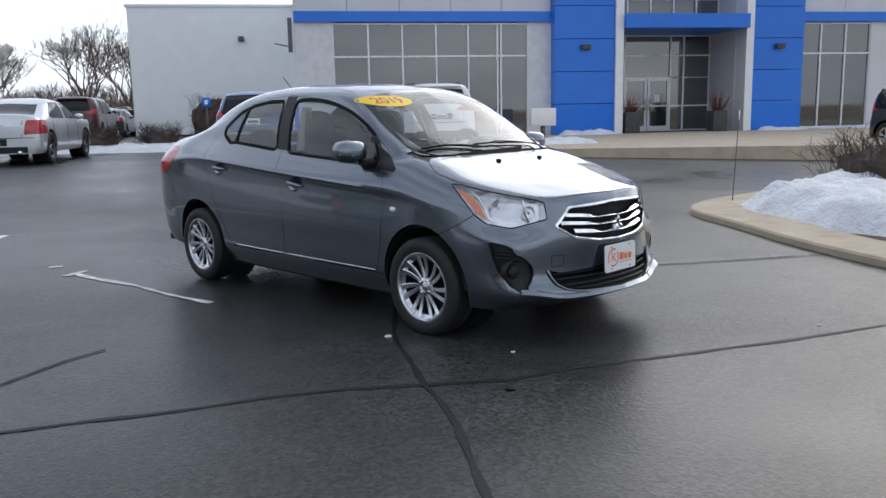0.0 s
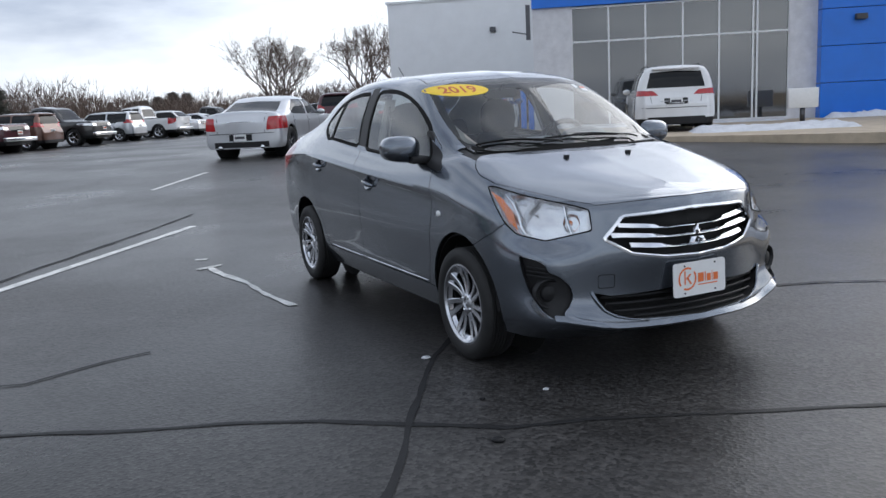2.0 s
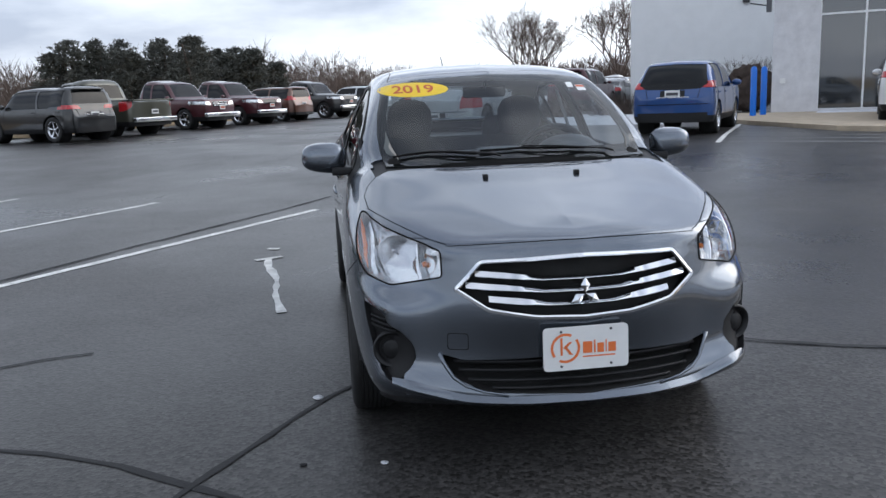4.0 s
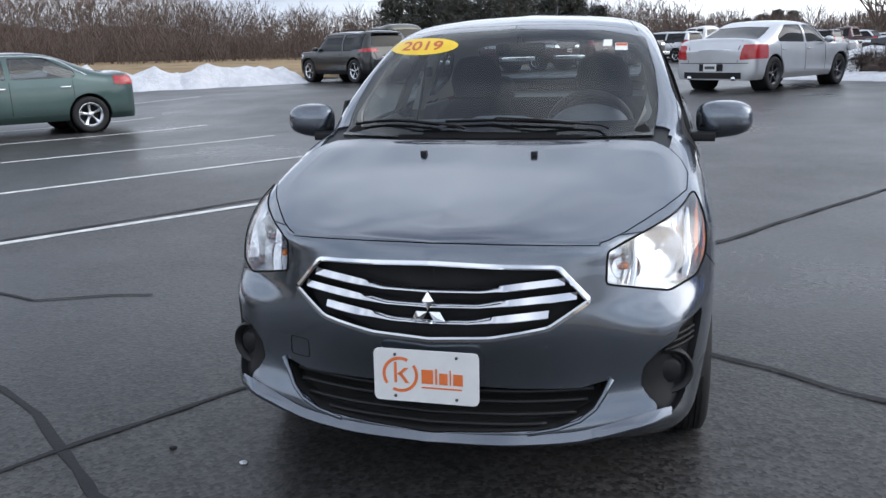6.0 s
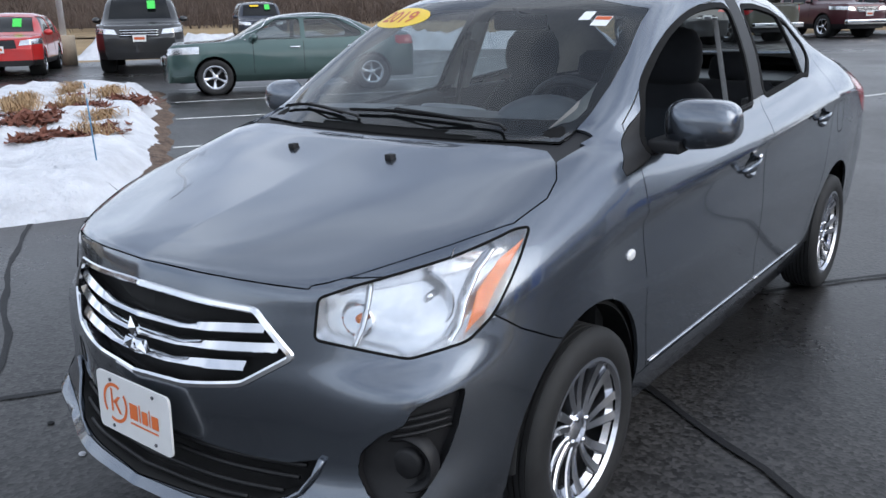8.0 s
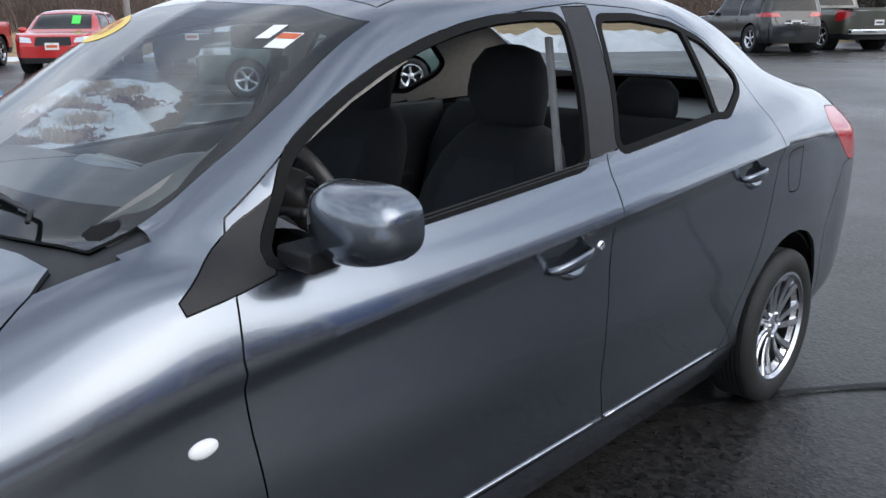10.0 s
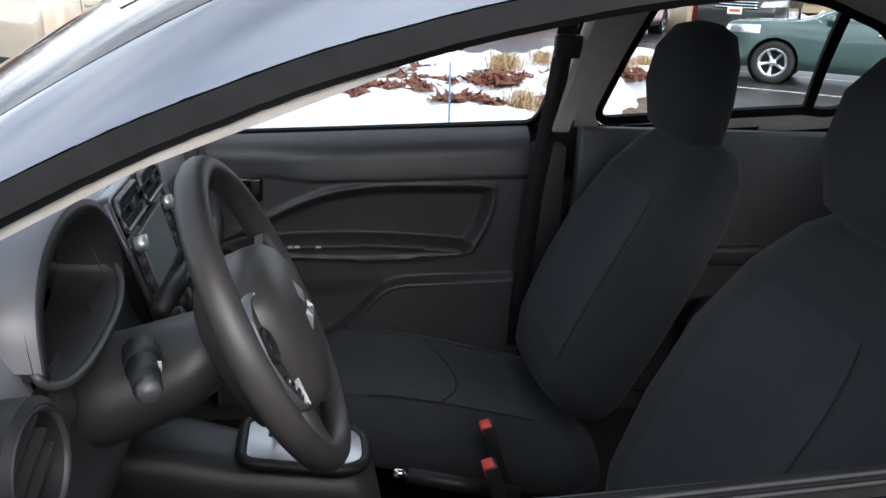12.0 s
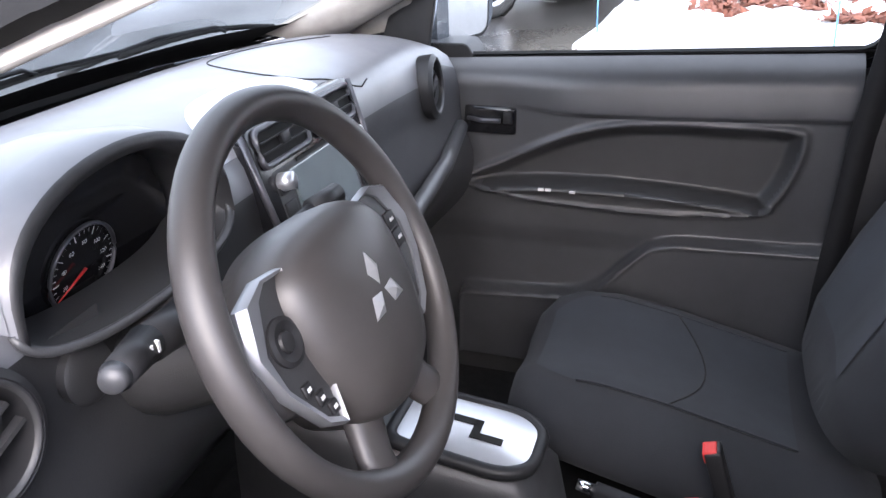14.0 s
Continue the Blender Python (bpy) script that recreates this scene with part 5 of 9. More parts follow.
# instrument hood and cluster
rings = []
for i, (y, s, dz) in enumerate(((-.96, .55, -.02), (-.90, .80, .0), (-.82, .95, .012), (-.75, 1.0, .016), (-.705, 1.0, .014), (-.70, .965, .004), (-.74, .93, .0), (-.80, .90, -.002))):
    rings.append([Vector((.345 + .160 * s * math.cos(a), y - .012 * math.sin(a), .995 + dz + .112 * s * (math.sin(a) ** .75 if math.sin(a) > 0 else 0))) for a in [math.pi * k / 24 for k in range(25)]])
bm = bmesh.new()
vs = [[bm.verts.new(p) for p in r] for r in rings]
for a, b in zip(vs, vs[1:]):
    for k in range(24):
        # lit colour on the outside, shaded colour on the lip and inner faces
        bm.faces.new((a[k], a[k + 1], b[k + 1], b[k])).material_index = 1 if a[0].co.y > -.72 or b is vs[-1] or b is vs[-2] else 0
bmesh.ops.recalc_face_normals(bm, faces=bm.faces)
part("instrument_hood", bm, [M_DASHLIT, M_DASH2], dash, "charcoal hood over the instruments, lit and shaded by colour")
bowl = []
for y, k in ((-.712, 1.06), (-.722, 1.0), (-.75, .975), (-.79, .95)):
    bowl.append([Vector((.345 + .152 * k * math.copysign(abs(math.cos(a)) ** .8, math.cos(a)), y - .02 * math.sin(a), 1.01 + (.096 if math.sin(a) > 0 else .038) * k * math.copysign(abs(math.sin(a)) ** .8, math.sin(a)))) for a in [2 * math.pi * i / 40 for i in range(40)]])
part("cluster_bowl", rings_bm(bowl, cap=False), M_DASH2, dash, "black recess round the instruments")
cl_m = pose(.352, -.775, .985, -14, 0, 0)
bm = bmesh.new()
prism(bm, round_poly([(-.138, -.050), (.138, -.050), (.145, .02), (.09, .105), (-.09, .105), (-.145, .02)], .03), "y", -.012, -.004)
cluster = part("instrument_panel", bm, M_GLOSSBLACK, dash, "black instrument cluster with a round dial", m=cl_m, smooth=False)
bm = bmesh.new()
tube(bm, [(.068 * math.cos(a), .0, .022 + .068 * math.sin(a)) for a in [2 * math.pi * k / 36 for k in range(36)]], .0028, 6, closed=True)
part("dial_ring", bm, M_ALLOYDARK, cluster)
bm = bmesh.new()
for k in range(29):
    a = radians(225 - 270 * k / 28)
    r0 = .050 if k % 4 == 0 else .056
    q = Vector((-math.sin(a), 0, math.cos(a))) * (.0012 if k % 4 == 0 else .0006)
    p0, p1 = Vector((-r0 * math.cos(a), .0, .022 + r0 * math.sin(a))), Vector((-.062 * math.cos(a), .0, .022 + .062 * math.sin(a)))
    bm.faces.new([bm.verts.new(p) for p in (p0 - q, p0 + q, p1 + q, p1 - q)])
part("dial_ticks", bm, M_PRINT, cluster, "pale dial markings", smooth=False)
for i, word in enumerate(("20", "40", "60", "80", "100", "120", "140")):
    a = radians(205 - 230 * i / 6)
    me = text_mesh(word, .010)
    me.materials.clear()
    me.materials.append(M_PRINT)
    o = new("dial_number", me)
    o.parent = cluster
    o.matrix_basis = pose(-.042 * math.cos(a), .0005, .022 + .042 * math.sin(a), 90, 0, 180)
bm = bmesh.new()
cyl(bm, (0, .003, .022), (.056, .003, -.008), .0018, .0006, 6)
part("needle", bm, M_RED, cluster, "red pointer")
shrunk = Matrix.Translation((0, 0, .008)) @ Matrix.Diagonal((.68, 1, .68, 1)) @ Matrix.Translation((0, 0, -.022))
for o in cluster.children:
    o.matrix_basis = shrunk @ o.matrix_basis
part("trip_display", boxm(-.030, .001, -.042, .022, .003, -.020), M_LCD, cluster, "small grey-green display", smooth=False)
bm = bmesh.new()
tube(bm, [(.345 + .158 * math.copysign(abs(math.cos(a)) ** .8, math.cos(a)), -.712 - .02 * math.sin(a), 1.01 - .041 * abs(math.sin(a)) ** .8) for a in [math.pi + math.pi * k / 20 for k in range(21)]], .005, 8)
part("cluster_rim", bm, M_DASH, dash)

# centre stack
st_m = pose(-.045, -.712, .950, 16, 0, 0)
bm = bmesh.new()
prism(bm, round_poly([(-.135, -.15), (.135, -.15), (.158, .03), (.160, .118), (-.160, .118), (-.158, .03)], .025), "y", -.09, .012, .006)
stack = part("centre_panel", bm, M_GLOSSBLACK, dash, "gloss black centre stack with vents and a touch screen", m=st_m, sharp=40)
# the pale gloss cap that crowns the stack, lying on the dashboard
dash_top = BVHTree.FromPolygons([v.co.copy() for v in dash.data.vertices], [tuple(p.vertices) for p in dash.data.polygons])


def on_dash(x, y, out=0.0):
    p = dash_top.ray_cast(Vector((x, y, 2)), Vector((0, 0, -1)))[0]
    return Vector((x, y, (p.z if p else 1.05) + out))


bm = bmesh.new()
tube(bm, [on_dash(*p, .0004) for p in smooth_poly(AIRBAG, 5)[:-8]], .0015, 5)
part("airbag_seam", bm, M_UNDER, dash)
bm = bmesh.new()
rows = []
for i in range(25):
    u = i / 12 - 1
    back = -.742 - .105 * max(0.0, 1 - abs(u) ** 2.4) ** .8 - .004
    rows.append([bm.verts.new(on_dash(-.012 + .158 * u, -.738 + (back + .738) * k / 8, .001 + .013 * (math.sin(math.pi * k / 8) ** .5 if 0 < k < 8 else 0) * (1 - u ** 4))) for k in range(9)])
for r0, r1 in zip(rows, rows[1:]):
    for k in range(8):
        bm.faces.new((r0[k], r0[k + 1], r1[k + 1], r1[k]))
bmesh.ops.recalc_face_normals(bm, faces=bm.faces)
part("stack_cap", bm, M_SILVER, dash, "glossy silver cap over the centre stack")
for sx in (-1, 1):
    bm = bmesh.new()
    tube(bm, [(sx * .158, .010, .112), (sx * .156, .013, .03), (sx * .134, .013, -.148)], .005, 6)
    part("stack_edge", bm, M_ALLOYDARK, stack, "dark metallic edge strip")
    bm = bmesh.new()
    tube(bm, [(p[0], .015, p[1]) for p in round_poly([(sx * .012, .062), (sx * .138, .062), (sx * .138, .108), (sx * .012, .108)], .012)], .0045, 6, closed=True)
    vent = part("centre_vent", bm, M_ALLOYDARK, stack, "black air vent with slats in a bright frame")
    # flat black plate: the shade of the vent's hollow put in by colour
    part("vent_recess", boxm(min(sx * .014, sx * .136), .011, .064, max(sx * .014, sx * .136), .0135, .106), M_UNDER, vent, smooth=False)
    for k in range(2):
        part("vent_slat", boxm(min(sx * .018, sx * .132), .0135, .0765 + .014 * k, max(sx * .018, sx * .132), .0185, .0790 + .014 * k, .0008), M_BLACK, vent, smooth=False)
    part("vent_tab", boxm(sx * .075 - .010, .0135, .078, sx * .075 + .010, .0215, .093, .002), M_BLACK, vent)
part("radio_screen", boxm(-.085, .011, -.045, .085, .0155, .045, .002), M_SCREEN, stack, "touch screen with grey-teal glare in its colour", smooth=False)
for sx in (-1, 1):
    for z in (-.03, .0, .03):
        part("radio_key", boxm(sx * .108 - .013, .010, z - .010, sx * .108 + .013, .0155, z + .010, .002), M_BLACK, stack)
part("radio_bezel", boxm(-.125, .009, -.056, .125, .0125, .054, .003), M_DASH2, stack, smooth=False)
for sx in (-1, 1):
    part("volume_knob", cyl(bmesh.new(), (sx * .110, .010, .036), (sx * .110, .030, .036), .0125, .0115, 20), M_SILVER, stack, "ribbed silver knob")
for sx in (-.08, 0, .08):
    part("climate_knob", cyl(bmesh.new(), (sx, .008, -.103), (sx, .032, -.103), .024, .021, 24), M_BLACK, stack, "round climate control knob")
part("disc_slot", boxm(-.06, .012, .048, .06, .0145, .053), M_UNDER, stack, smooth=False)

# round end vents
for s in (-1, 1):
    c = Vector((.574, -.702, .955)) if s > 0 else Vector((-.552, -.716, .970))
    turn = Matrix.Translation(c) @ Vector((.12 * s, 1, .10)).to_track_quat("X", "Z").to_matrix().to_4x4()
    bm = bmesh.new()
    lathe(bm, [(.060, -.02), (.062, .008), (.055, .014), (.048, .010), (.043, -.03), (.0, -.03)], 36, turn)
    rv = part("round_vent", bm, M_BLACK, dash, "round black air vent with silver ring", sharp=45)
    bm = bmesh.new()
    lathe(bm, [(.048, .010), (.050, .0145), (.053, .0145), (.055, .010)], 36, turn)
    part("vent_ring", bm, M_DASH2, rv)
    for k in (-1, 0, 1):
        bm = bmesh.new()
        box(bm, -.006, -.041, -.002 + .022 * k, .004, .041, .002 + .022 * k, 0, turn @ pose(0, 0, 0, 25, 0, 0))
        part("vent_slat", bm, M_DASH2, rv, smooth=False)
bm = bmesh.new()
lathe(bm, [(.029, -.01), (.030, .004), (.026, .007), (.0, .007)], 30, Matrix.Translation((.440, -.711, .938)) @ Vector((0, 1, .1)).to_track_quat("X", "Z").to_matrix().to_4x4())
part("round_blank", bm, M_DASH2, dash, "round black switch blank", sharp=45)

# steering wheel
WC, WN = Vector((.331, -.510, .996)), Vector((0, .90, .436)).normalized()
w_m = Matrix.Translation(WC) @ Matrix(((-1, 0, 0), (0, -WN.z, WN.y), (0, WN.y, WN.z))).transposed().to_4x4()
# local frame: x to the driver's right, y up the rim, z towards the driver
bm = bmesh.new()
n = 72
ringv = []
for i in range(n):
    a = 2 * math.pi * i / n
    ringv.append([bm.verts.new(((.178 + .0165 * math.cos(q) * (.92 + .10 * math.sin(3 * a))) * math.cos(a), (.178 + .0165 * math.cos(q)) * math.sin(a), .0175 * math.sin(q))) for q in [2 * math.pi * k / 14 for k in range(14)]])
for i in range(n):
    a, b = ringv[i], ringv[(i + 1) % n]
    for k in range(14):
        bm.faces.new((a[k], a[(k + 1) % 14], b[(k + 1) % 14], b[k]))
bmesh.ops.recalc_face_normals(bm, faces=bm.faces)
wheel_rim = part("steering_wheel", bm, M_LEATHER, car, "black urethane steering wheel with silver accents", m=w_m)
pad_out = smooth_poly([(-.088, .050), (-.055, .070), (.0, .076), (.055, .070), (.088, .050), (.096, .010), (.088, -.040), (.062, -.085), (.0, -.104), (-.062, -.085), (-.088, -.040), (-.096, .010)], 5)
rings = []
for q, z in ((.98, -.055), (1.02, -.03), (1.02, -.004), (1.0, .006), (.96, .016), (.86, .026), (.66, .034), (.36, .039), (.05, .040)):
    rings.append([Vector((x * q * 1.03, y * q * 1.08 - .010, z)) for x, y in pad_out])
part("airbag_pad", rings_bm(rings), M_LEATHER, wheel_rim, "smooth black airbag cover")
for s in (-1, 1):
    sp = []
    for t, hw in ((.0, .056), (.35, .054), (.7, .046), (1.0, .040)):
        c = Vector((s * (.070 + .098 * t), -.010 + .010 * t, -.016 + .010 * t))
        sp.append([c + Vector((0, hw * math.cos(q), .013 * math.sin(q))) for q in [2 * math.pi * k / 16 for k in range(16)]])
    part("spoke", rings_bm(sp), M_LEATHER, wheel_rim)
    outer = [(s * x, y) for x, y in ((.078, .056), (.112, .060), (.146, .050), (.160, .012), (.148, -.026), (.120, -.070), (.096, -.084), (.088, -.050), (.084, .0))]
    inner = [(s * x, y) for x, y in ((.080, .052), (.104, .054), (.120, .045), (.142, .008), (.139, -.024), (.114, -.065), (.097, -.076), (.090, -.050), (.086, .0))]
    bm = bmesh.new()
    n = len(outer)
    ring = [[bm.verts.new((x, y, z)) for x, y in pl] for pl, z in ((outer, .002), (outer, .007), ([((a[0] * .7 + b[0] * .3), (a[1] * .7 + b[1] * .3)) for a, b in zip(outer, inner)], .013), (inner, .010), (inner, .003))]
    for a, b in zip(ring, ring[1:]):
        for k in range(n):
            bm.faces.new((a[k - 1], a[k], b[k], b[k - 1]))
    bmesh.ops.recalc_face_normals(bm, faces=bm.faces)
    part("silver_accent", bm, M_ACCENT, wheel_rim, "silver accent round the switches", sharp=40)
    bm = bmesh.new()
    prism(bm, inner, "z", -.004, .0075, .0015)
    part("switch_panel", bm, M_DASH2, wheel_rim, "black switch panel", smooth=False)
    keys = ((.100, .020, .010, .009), (.126, .016, .010, .009), (.101, -.003, .011, .009), (.126, -.004, .010, .009)) if s > 0 else ((.100, -.064, .006, .006), (.109, -.050, .006, .006), (.119, -.036, .006, .006))
    for x, y, w, hh in keys:
        part("switch", boxm(s * x - w, y - hh, .006, s * x + w, y + hh, .0105, .0018), M_BLACK, wheel_rim)
        part("switch_mark", boxm(s * x - w * .45, y - .0016, .0105, s * x + w * .45, y + .0016, .0109), M_PRINT, wheel_rim, smooth=False)
bm = bmesh.new()
lathe(bm, [(.021, -.002), (.021, .004), (.017, .006), (.011, .004), (.0095, .003), (.008, .0055), (.0, .006)], 28, Matrix.Translation((-.114, .006, .0065)) @ Matrix.Rotation(-math.pi / 2, 4, "Y"))
part("switch_ring", bm, M_BLACK, wheel_rim, "round black four-way switch", sharp=40)
for s in (-1, 1):
    sp = []
    for px, py, pz, w, th in ((s * .034, -.080, -.006, .030, .016), (s * .048, -.108, -.012, .026, .014), (s * .062, -.138, -.010, .023, .014), (s * .074, -.162, -.002, .024, .014)):
        ux, uy = .91, s * .41
        sp.append([Vector((px + ux * w * math.cos(q), py + uy * w * math.cos(q), pz + th * math.sin(q))) for q in [2 * math.pi * k / 14 for k in range(14)]])
    part("lower_spoke", rings_bm(sp), M_LEATHER, wheel_rim)
bm = bmesh.new()
for a in (90, 210, 330):
    d = Vector((math.cos(radians(a)), math.sin(radians(a)), 0))
    q = Vector((-d.y, d.x, 0))
    c = Vector((0, -.012, .0395))
    rv_ = [bm.verts.new(p) for p in (c + d * .002, c + d * .019 + q * .011, c + d * .037, c + d * .019 - q * .011)]
    tp = bm.verts.new(c + d * .019 + Vector((0, 0, .005)))
    for i in range(4):
        bm.faces.new((rv_[i], rv_[(i + 1) % 4], tp))
bmesh.ops.recalc_face_normals(bm, faces=bm.faces)
part("wheel_badge", bm, M_SILVER, wheel_rim, "chrome badge of three rhombs", smooth=False)
# column shroud and stalks
bm = rings_bm([[Vector((.330 + w * math.cos(q), y, zc + h * math.sin(q))) for q in [2 * math.pi * k / 20 for k in range(20)]] for y, zc, w, h in ((-.545, .970, .052, .046), (-.60, .935, .070, .056), (-.68, .905, .078, .062), (-.80, .88, .080, .070))])
column = part("column_shroud", bm, M_DASH2, dash, "black steering column shroud")
bm = bmesh.new()
cyl(bm, (.380, -.645, .970), (.455, -.628, .988), .020, .017, 18)
cyl(bm, (.455, -.628, .990), (.512, -.612, .996), .0165, .0135, 18)
st = part("lamp_stalk", bm, M_BLACK, column, "black indicator stalk")
part("stalk_tip", cyl(bmesh.new(), (.512, -.612, .996), (.522, -.609, .997), .0135, .010, 18), M_DASH, st)
bm = bmesh.new()
cyl(bm, (.270, -.645, .970), (.150, -.615, .998), .012, .011, 14)
cyl(bm, (.165, -.618, .998), (.120, -.608, 1.004), .0135, .0125, 14)
part("wiper_stalk", bm, M_BLACK, column, "black wiper stalk")
for k in range(5):
    part("stalk_mark", boxm(.462 + .009 * k, -.612, .990, .465 + .009 * k, -.608, 1.0), M_PRINT, st, smooth=False)

# console, shifter, handbrake
bm = rings_bm([[Vector((.025 + w * math.copysign(abs(math.cos(q)) ** .5, math.cos(q)), y, .42 + (h - .42) * max(0, math.sin(q)) ** .35)) for q in [math.pi * k / 20 for k in range(21)]] for y, w, h in ((-.80, .09, .68), (-.66, .09, .66), (-.58, .085, .635), (-.40, .082, .612), (-.36, .078, .58), (-.34, .07, .48), (.02, .07, .44), (.12, .07, .43))], cap=False)
console = part("centre_console", bm, M_DASH2, car, "black centre console")
sh_m = pose(.032, -.475, .627, -7, 0, 0)
bm = bmesh.new()
prism(bm, round_poly([(-.060, -.095), (.060, -.095), (.064, .06), (.040, .095), (-.040, .095), (-.064, .06)], .025), "z", .0, .012, .004)
plate_s = part("shift_plate", bm, M_SILVER, console, "brushed silver automatic shift gate", m=sh_m, sharp=40)
bm = bmesh.new()
tube(bm, [(x, y, .006) for x, y in round_poly([(-.064, -.099), (.064, -.099), (.068, .062), (.042, .099), (-.042, .099), (-.068, .062)], .025)], .010, 8, closed=True)
part("gate_surround", bm, M_BLACK, plate_s, "black border round the shift gate")
bm = bmesh.new()
for q in ([(-.022, -.060), (-.008, -.060), (-.008, .010), (-.022, .010)], [(-.022, .004), (.020, .004), (.020, .016), (-.022, .016)], [(.006, .010), (.020, .010), (.020, .050), (.006, .050)]):
    prism(bm, q, "z", .0125, .0135)
part("gate_slot", bm, M_UNDER, plate_s, "dark stepped shift slot", smooth=False)
bm = bmesh.new()
tube(bm, [(-.015, -.045, .0), (-.015, -.050, .05), (-.015, -.058, .085)], .007, 10)
lever = part("shift_lever", bm, M_CHROME, plate_s)
bm = bmesh.new()
bmesh.ops.create_uvsphere(bm, u_segments=20, v_segments=12, radius=1)
for v in bm.verts:
    v.co = (v.co.x * .020 - .015, v.co.y * .026 - .060, v.co.z * .034 + .105)
part("shift_knob", bm, M_BLACK, plate_s)
bm = bmesh.new()
tube(bm, [(.005, -.10, .50), (.005, -.20, .525), (.005, -.30, .55)], .014, 10)
hb = part("handbrake", bm, M_BLACK, console, "black handbrake lever with chrome button")
part("handbrake_button", cyl(bmesh.new(), (.005, -.30, .55), (.005, -.325, .556), .009, .008, 12), M_CHROME, hb)


# seats
def flip_faces_up(bm):
    bm.normal_update()
    bmesh.ops.reverse_faces(bm, faces=[f for f in bm.faces if f.normal.z < 0])
    return bm


def seat(x, dy=0.0):
    s = 1 if x > 0 else -1
    rings = []
    for y, z, hw, hd in ((-.478, .515, .10, .025), (-.470, .524, .16, .050), (-.445, .532, .205, .068), (-.40, .536, .232, .076), (-.33, .530, .244, .082), (-.22, .508, .248, .085), (-.08, .472, .248, .088), (.04, .446, .242, .085), (.10, .44, .22, .06)):
        rings.append(slab_ring((x, y + dy, z), (1, 0, 0), (0, .06, 1), hw, hd, 2.5, 48, .028))
    cush = part("seat", rings_bm(rings), M_FABRIC, car, "black cloth front seat with blue-grey insert")
    skin = BVHTree.FromPolygons([v.co.copy() for v in cush.data.vertices], [tuple(p.vertices) for p in cush.data.polygons])

    def top_z(px, py, out=.0025):
        return skin.ray_cast(Vector((px, py, 2)), Vector((0, 0, -1)))[0].z + out
    bm = bmesh.new()
    rows = []
    for i in range(19):
        py = -.435 + dy + .415 * i / 18
        w = .150 * (1 - max(0.0, (-.36 + dy - py) / .085) ** 2 * .45)
        rows.append([bm.verts.new((x + w * (k / 8 - 1), py, top_z(x + w * (k / 8 - 1), py))) for k in range(17)])
    for r0, r1 in zip(rows, rows[1:]):
        for k in range(16):
            bm.faces.new((r0[k], r0[k + 1], r1[k + 1], r1[k]))
    bmesh.ops.recalc_face_normals(bm, faces=bm.faces)
    part("seat_insert", flip_faces_up(bm), M_FABRIC2, cush, "dark blue-grey patterned insert")
    for sx in (-1, 1):
        bm = bmesh.new()
        tube(bm, [(r[0 if sx < 0 else -1]) for r in [[(x - .150, -.36 + dy + .34 * k / 14, top_z(x - .150, -.36 + dy + .34 * k / 14)), (x + .150, -.36 + dy + .34 * k / 14, top_z(x + .150, -.36 + dy + .34 * k / 14))] for k in range(15)]], .0022, 5)
        part("seat_piping", bm, M_FABRIC, cush)
    bm = bmesh.new()
    tube(bm, [(x - .15 + .30 * k / 12, -.215 + dy + .055 * math.sin(math.pi * k / 12), top_z(x - .15 + .30 * k / 12, -.215 + dy + .055 * math.sin(math.pi * k / 12), .003)) for k in range(13)], .0016, 5)
    part("seat_seam", bm, M_UNDER, cush)
    rings = []
    for y, z, hw, hd, d in ((.060, .560, .20, .075, .0), (.080, .62, .235, .085, .02), (.130, .74, .250, .088, .030), (.190, .87, .250, .085, .030), (.250, .975, .225, .078, .022), (.292, 1.045, .180, .066, .010), (.312, 1.080, .135, .050, .0), (.320, 1.092, .09, .03, .0)):
        rings.append(slab_ring((x, y + dy, z), (1, 0, 0), (0, -.92, .38), hw, hd, 2.7, 44, d))
    back = part("seat_back", rings_bm(rings), M_FABRIC, cush, "black cloth backrest with bolsters")
    rest = BVHTree.FromPolygons([v.co.copy() for v in back.data.vertices], [tuple(p.vertices) for p in back.data.polygons])
    bm = bmesh.new()
    rows = []
    for i in range(19):
        z = .66 + .33 * i / 18
        w = .135 * (1 - .25 * max(0.0, (z - .88) / .11) ** 2)
        row = []
        for k in range(15):
            p = rest.ray_cast(Vector((x + w * (k / 7 - 1), -1, z)), Vector((0, 1, 0)))[0]
            row.append(bm.verts.new(p + Vector((0, -.003, .001))))
        rows.append(row)
    for r0, r1 in zip(rows, rows[1:]):
        for k in range(14):
            bm.faces.new((r0[k], r0[k + 1], r1[k + 1], r1[k]))
    bmesh.ops.recalc_face_normals(bm, faces=bm.faces)
    part("back_insert", bm, M_FABRIC2, back, "dark blue-grey patterned insert")
    rings = []
    for y, z, hw, hd in ((.285, 1.075, .085, .035), (.275, 1.10, .125, .055), (.272, 1.18, .140, .066), (.280, 1.25, .130, .062), (.292, 1.297, .095, .044), (.298, 1.312, .04, .02)):
        rings.append(slab_ring((x, y + dy, z), (1, 0, 0), (0, -.98, .2), hw, hd, 2.3, 36))
    part("headrest", rings_bm(rings), M_FABRIC, cush, "black cloth headrest")
    for sx in (-.05, .05):
        part("headrest_post", cyl(bmesh.new(), (x + sx, .275 + dy, 1.07), (x + sx, .268 + dy, 1.12), .006, seg=8), M_ALLOYDARK, cush)
    bx = x - s * -.0 + (.275 if s < 0 else -.275)
    bm = bmesh.new()
    box(bm, -.016, -.012, -.13, .016, .012, .0, .004)
    bk = part("belt_buckle", bm, M_BLACK, car, "black belt buckle with red release", m=pose(bx, -.150 + dy, .606, 18, 0, 0))
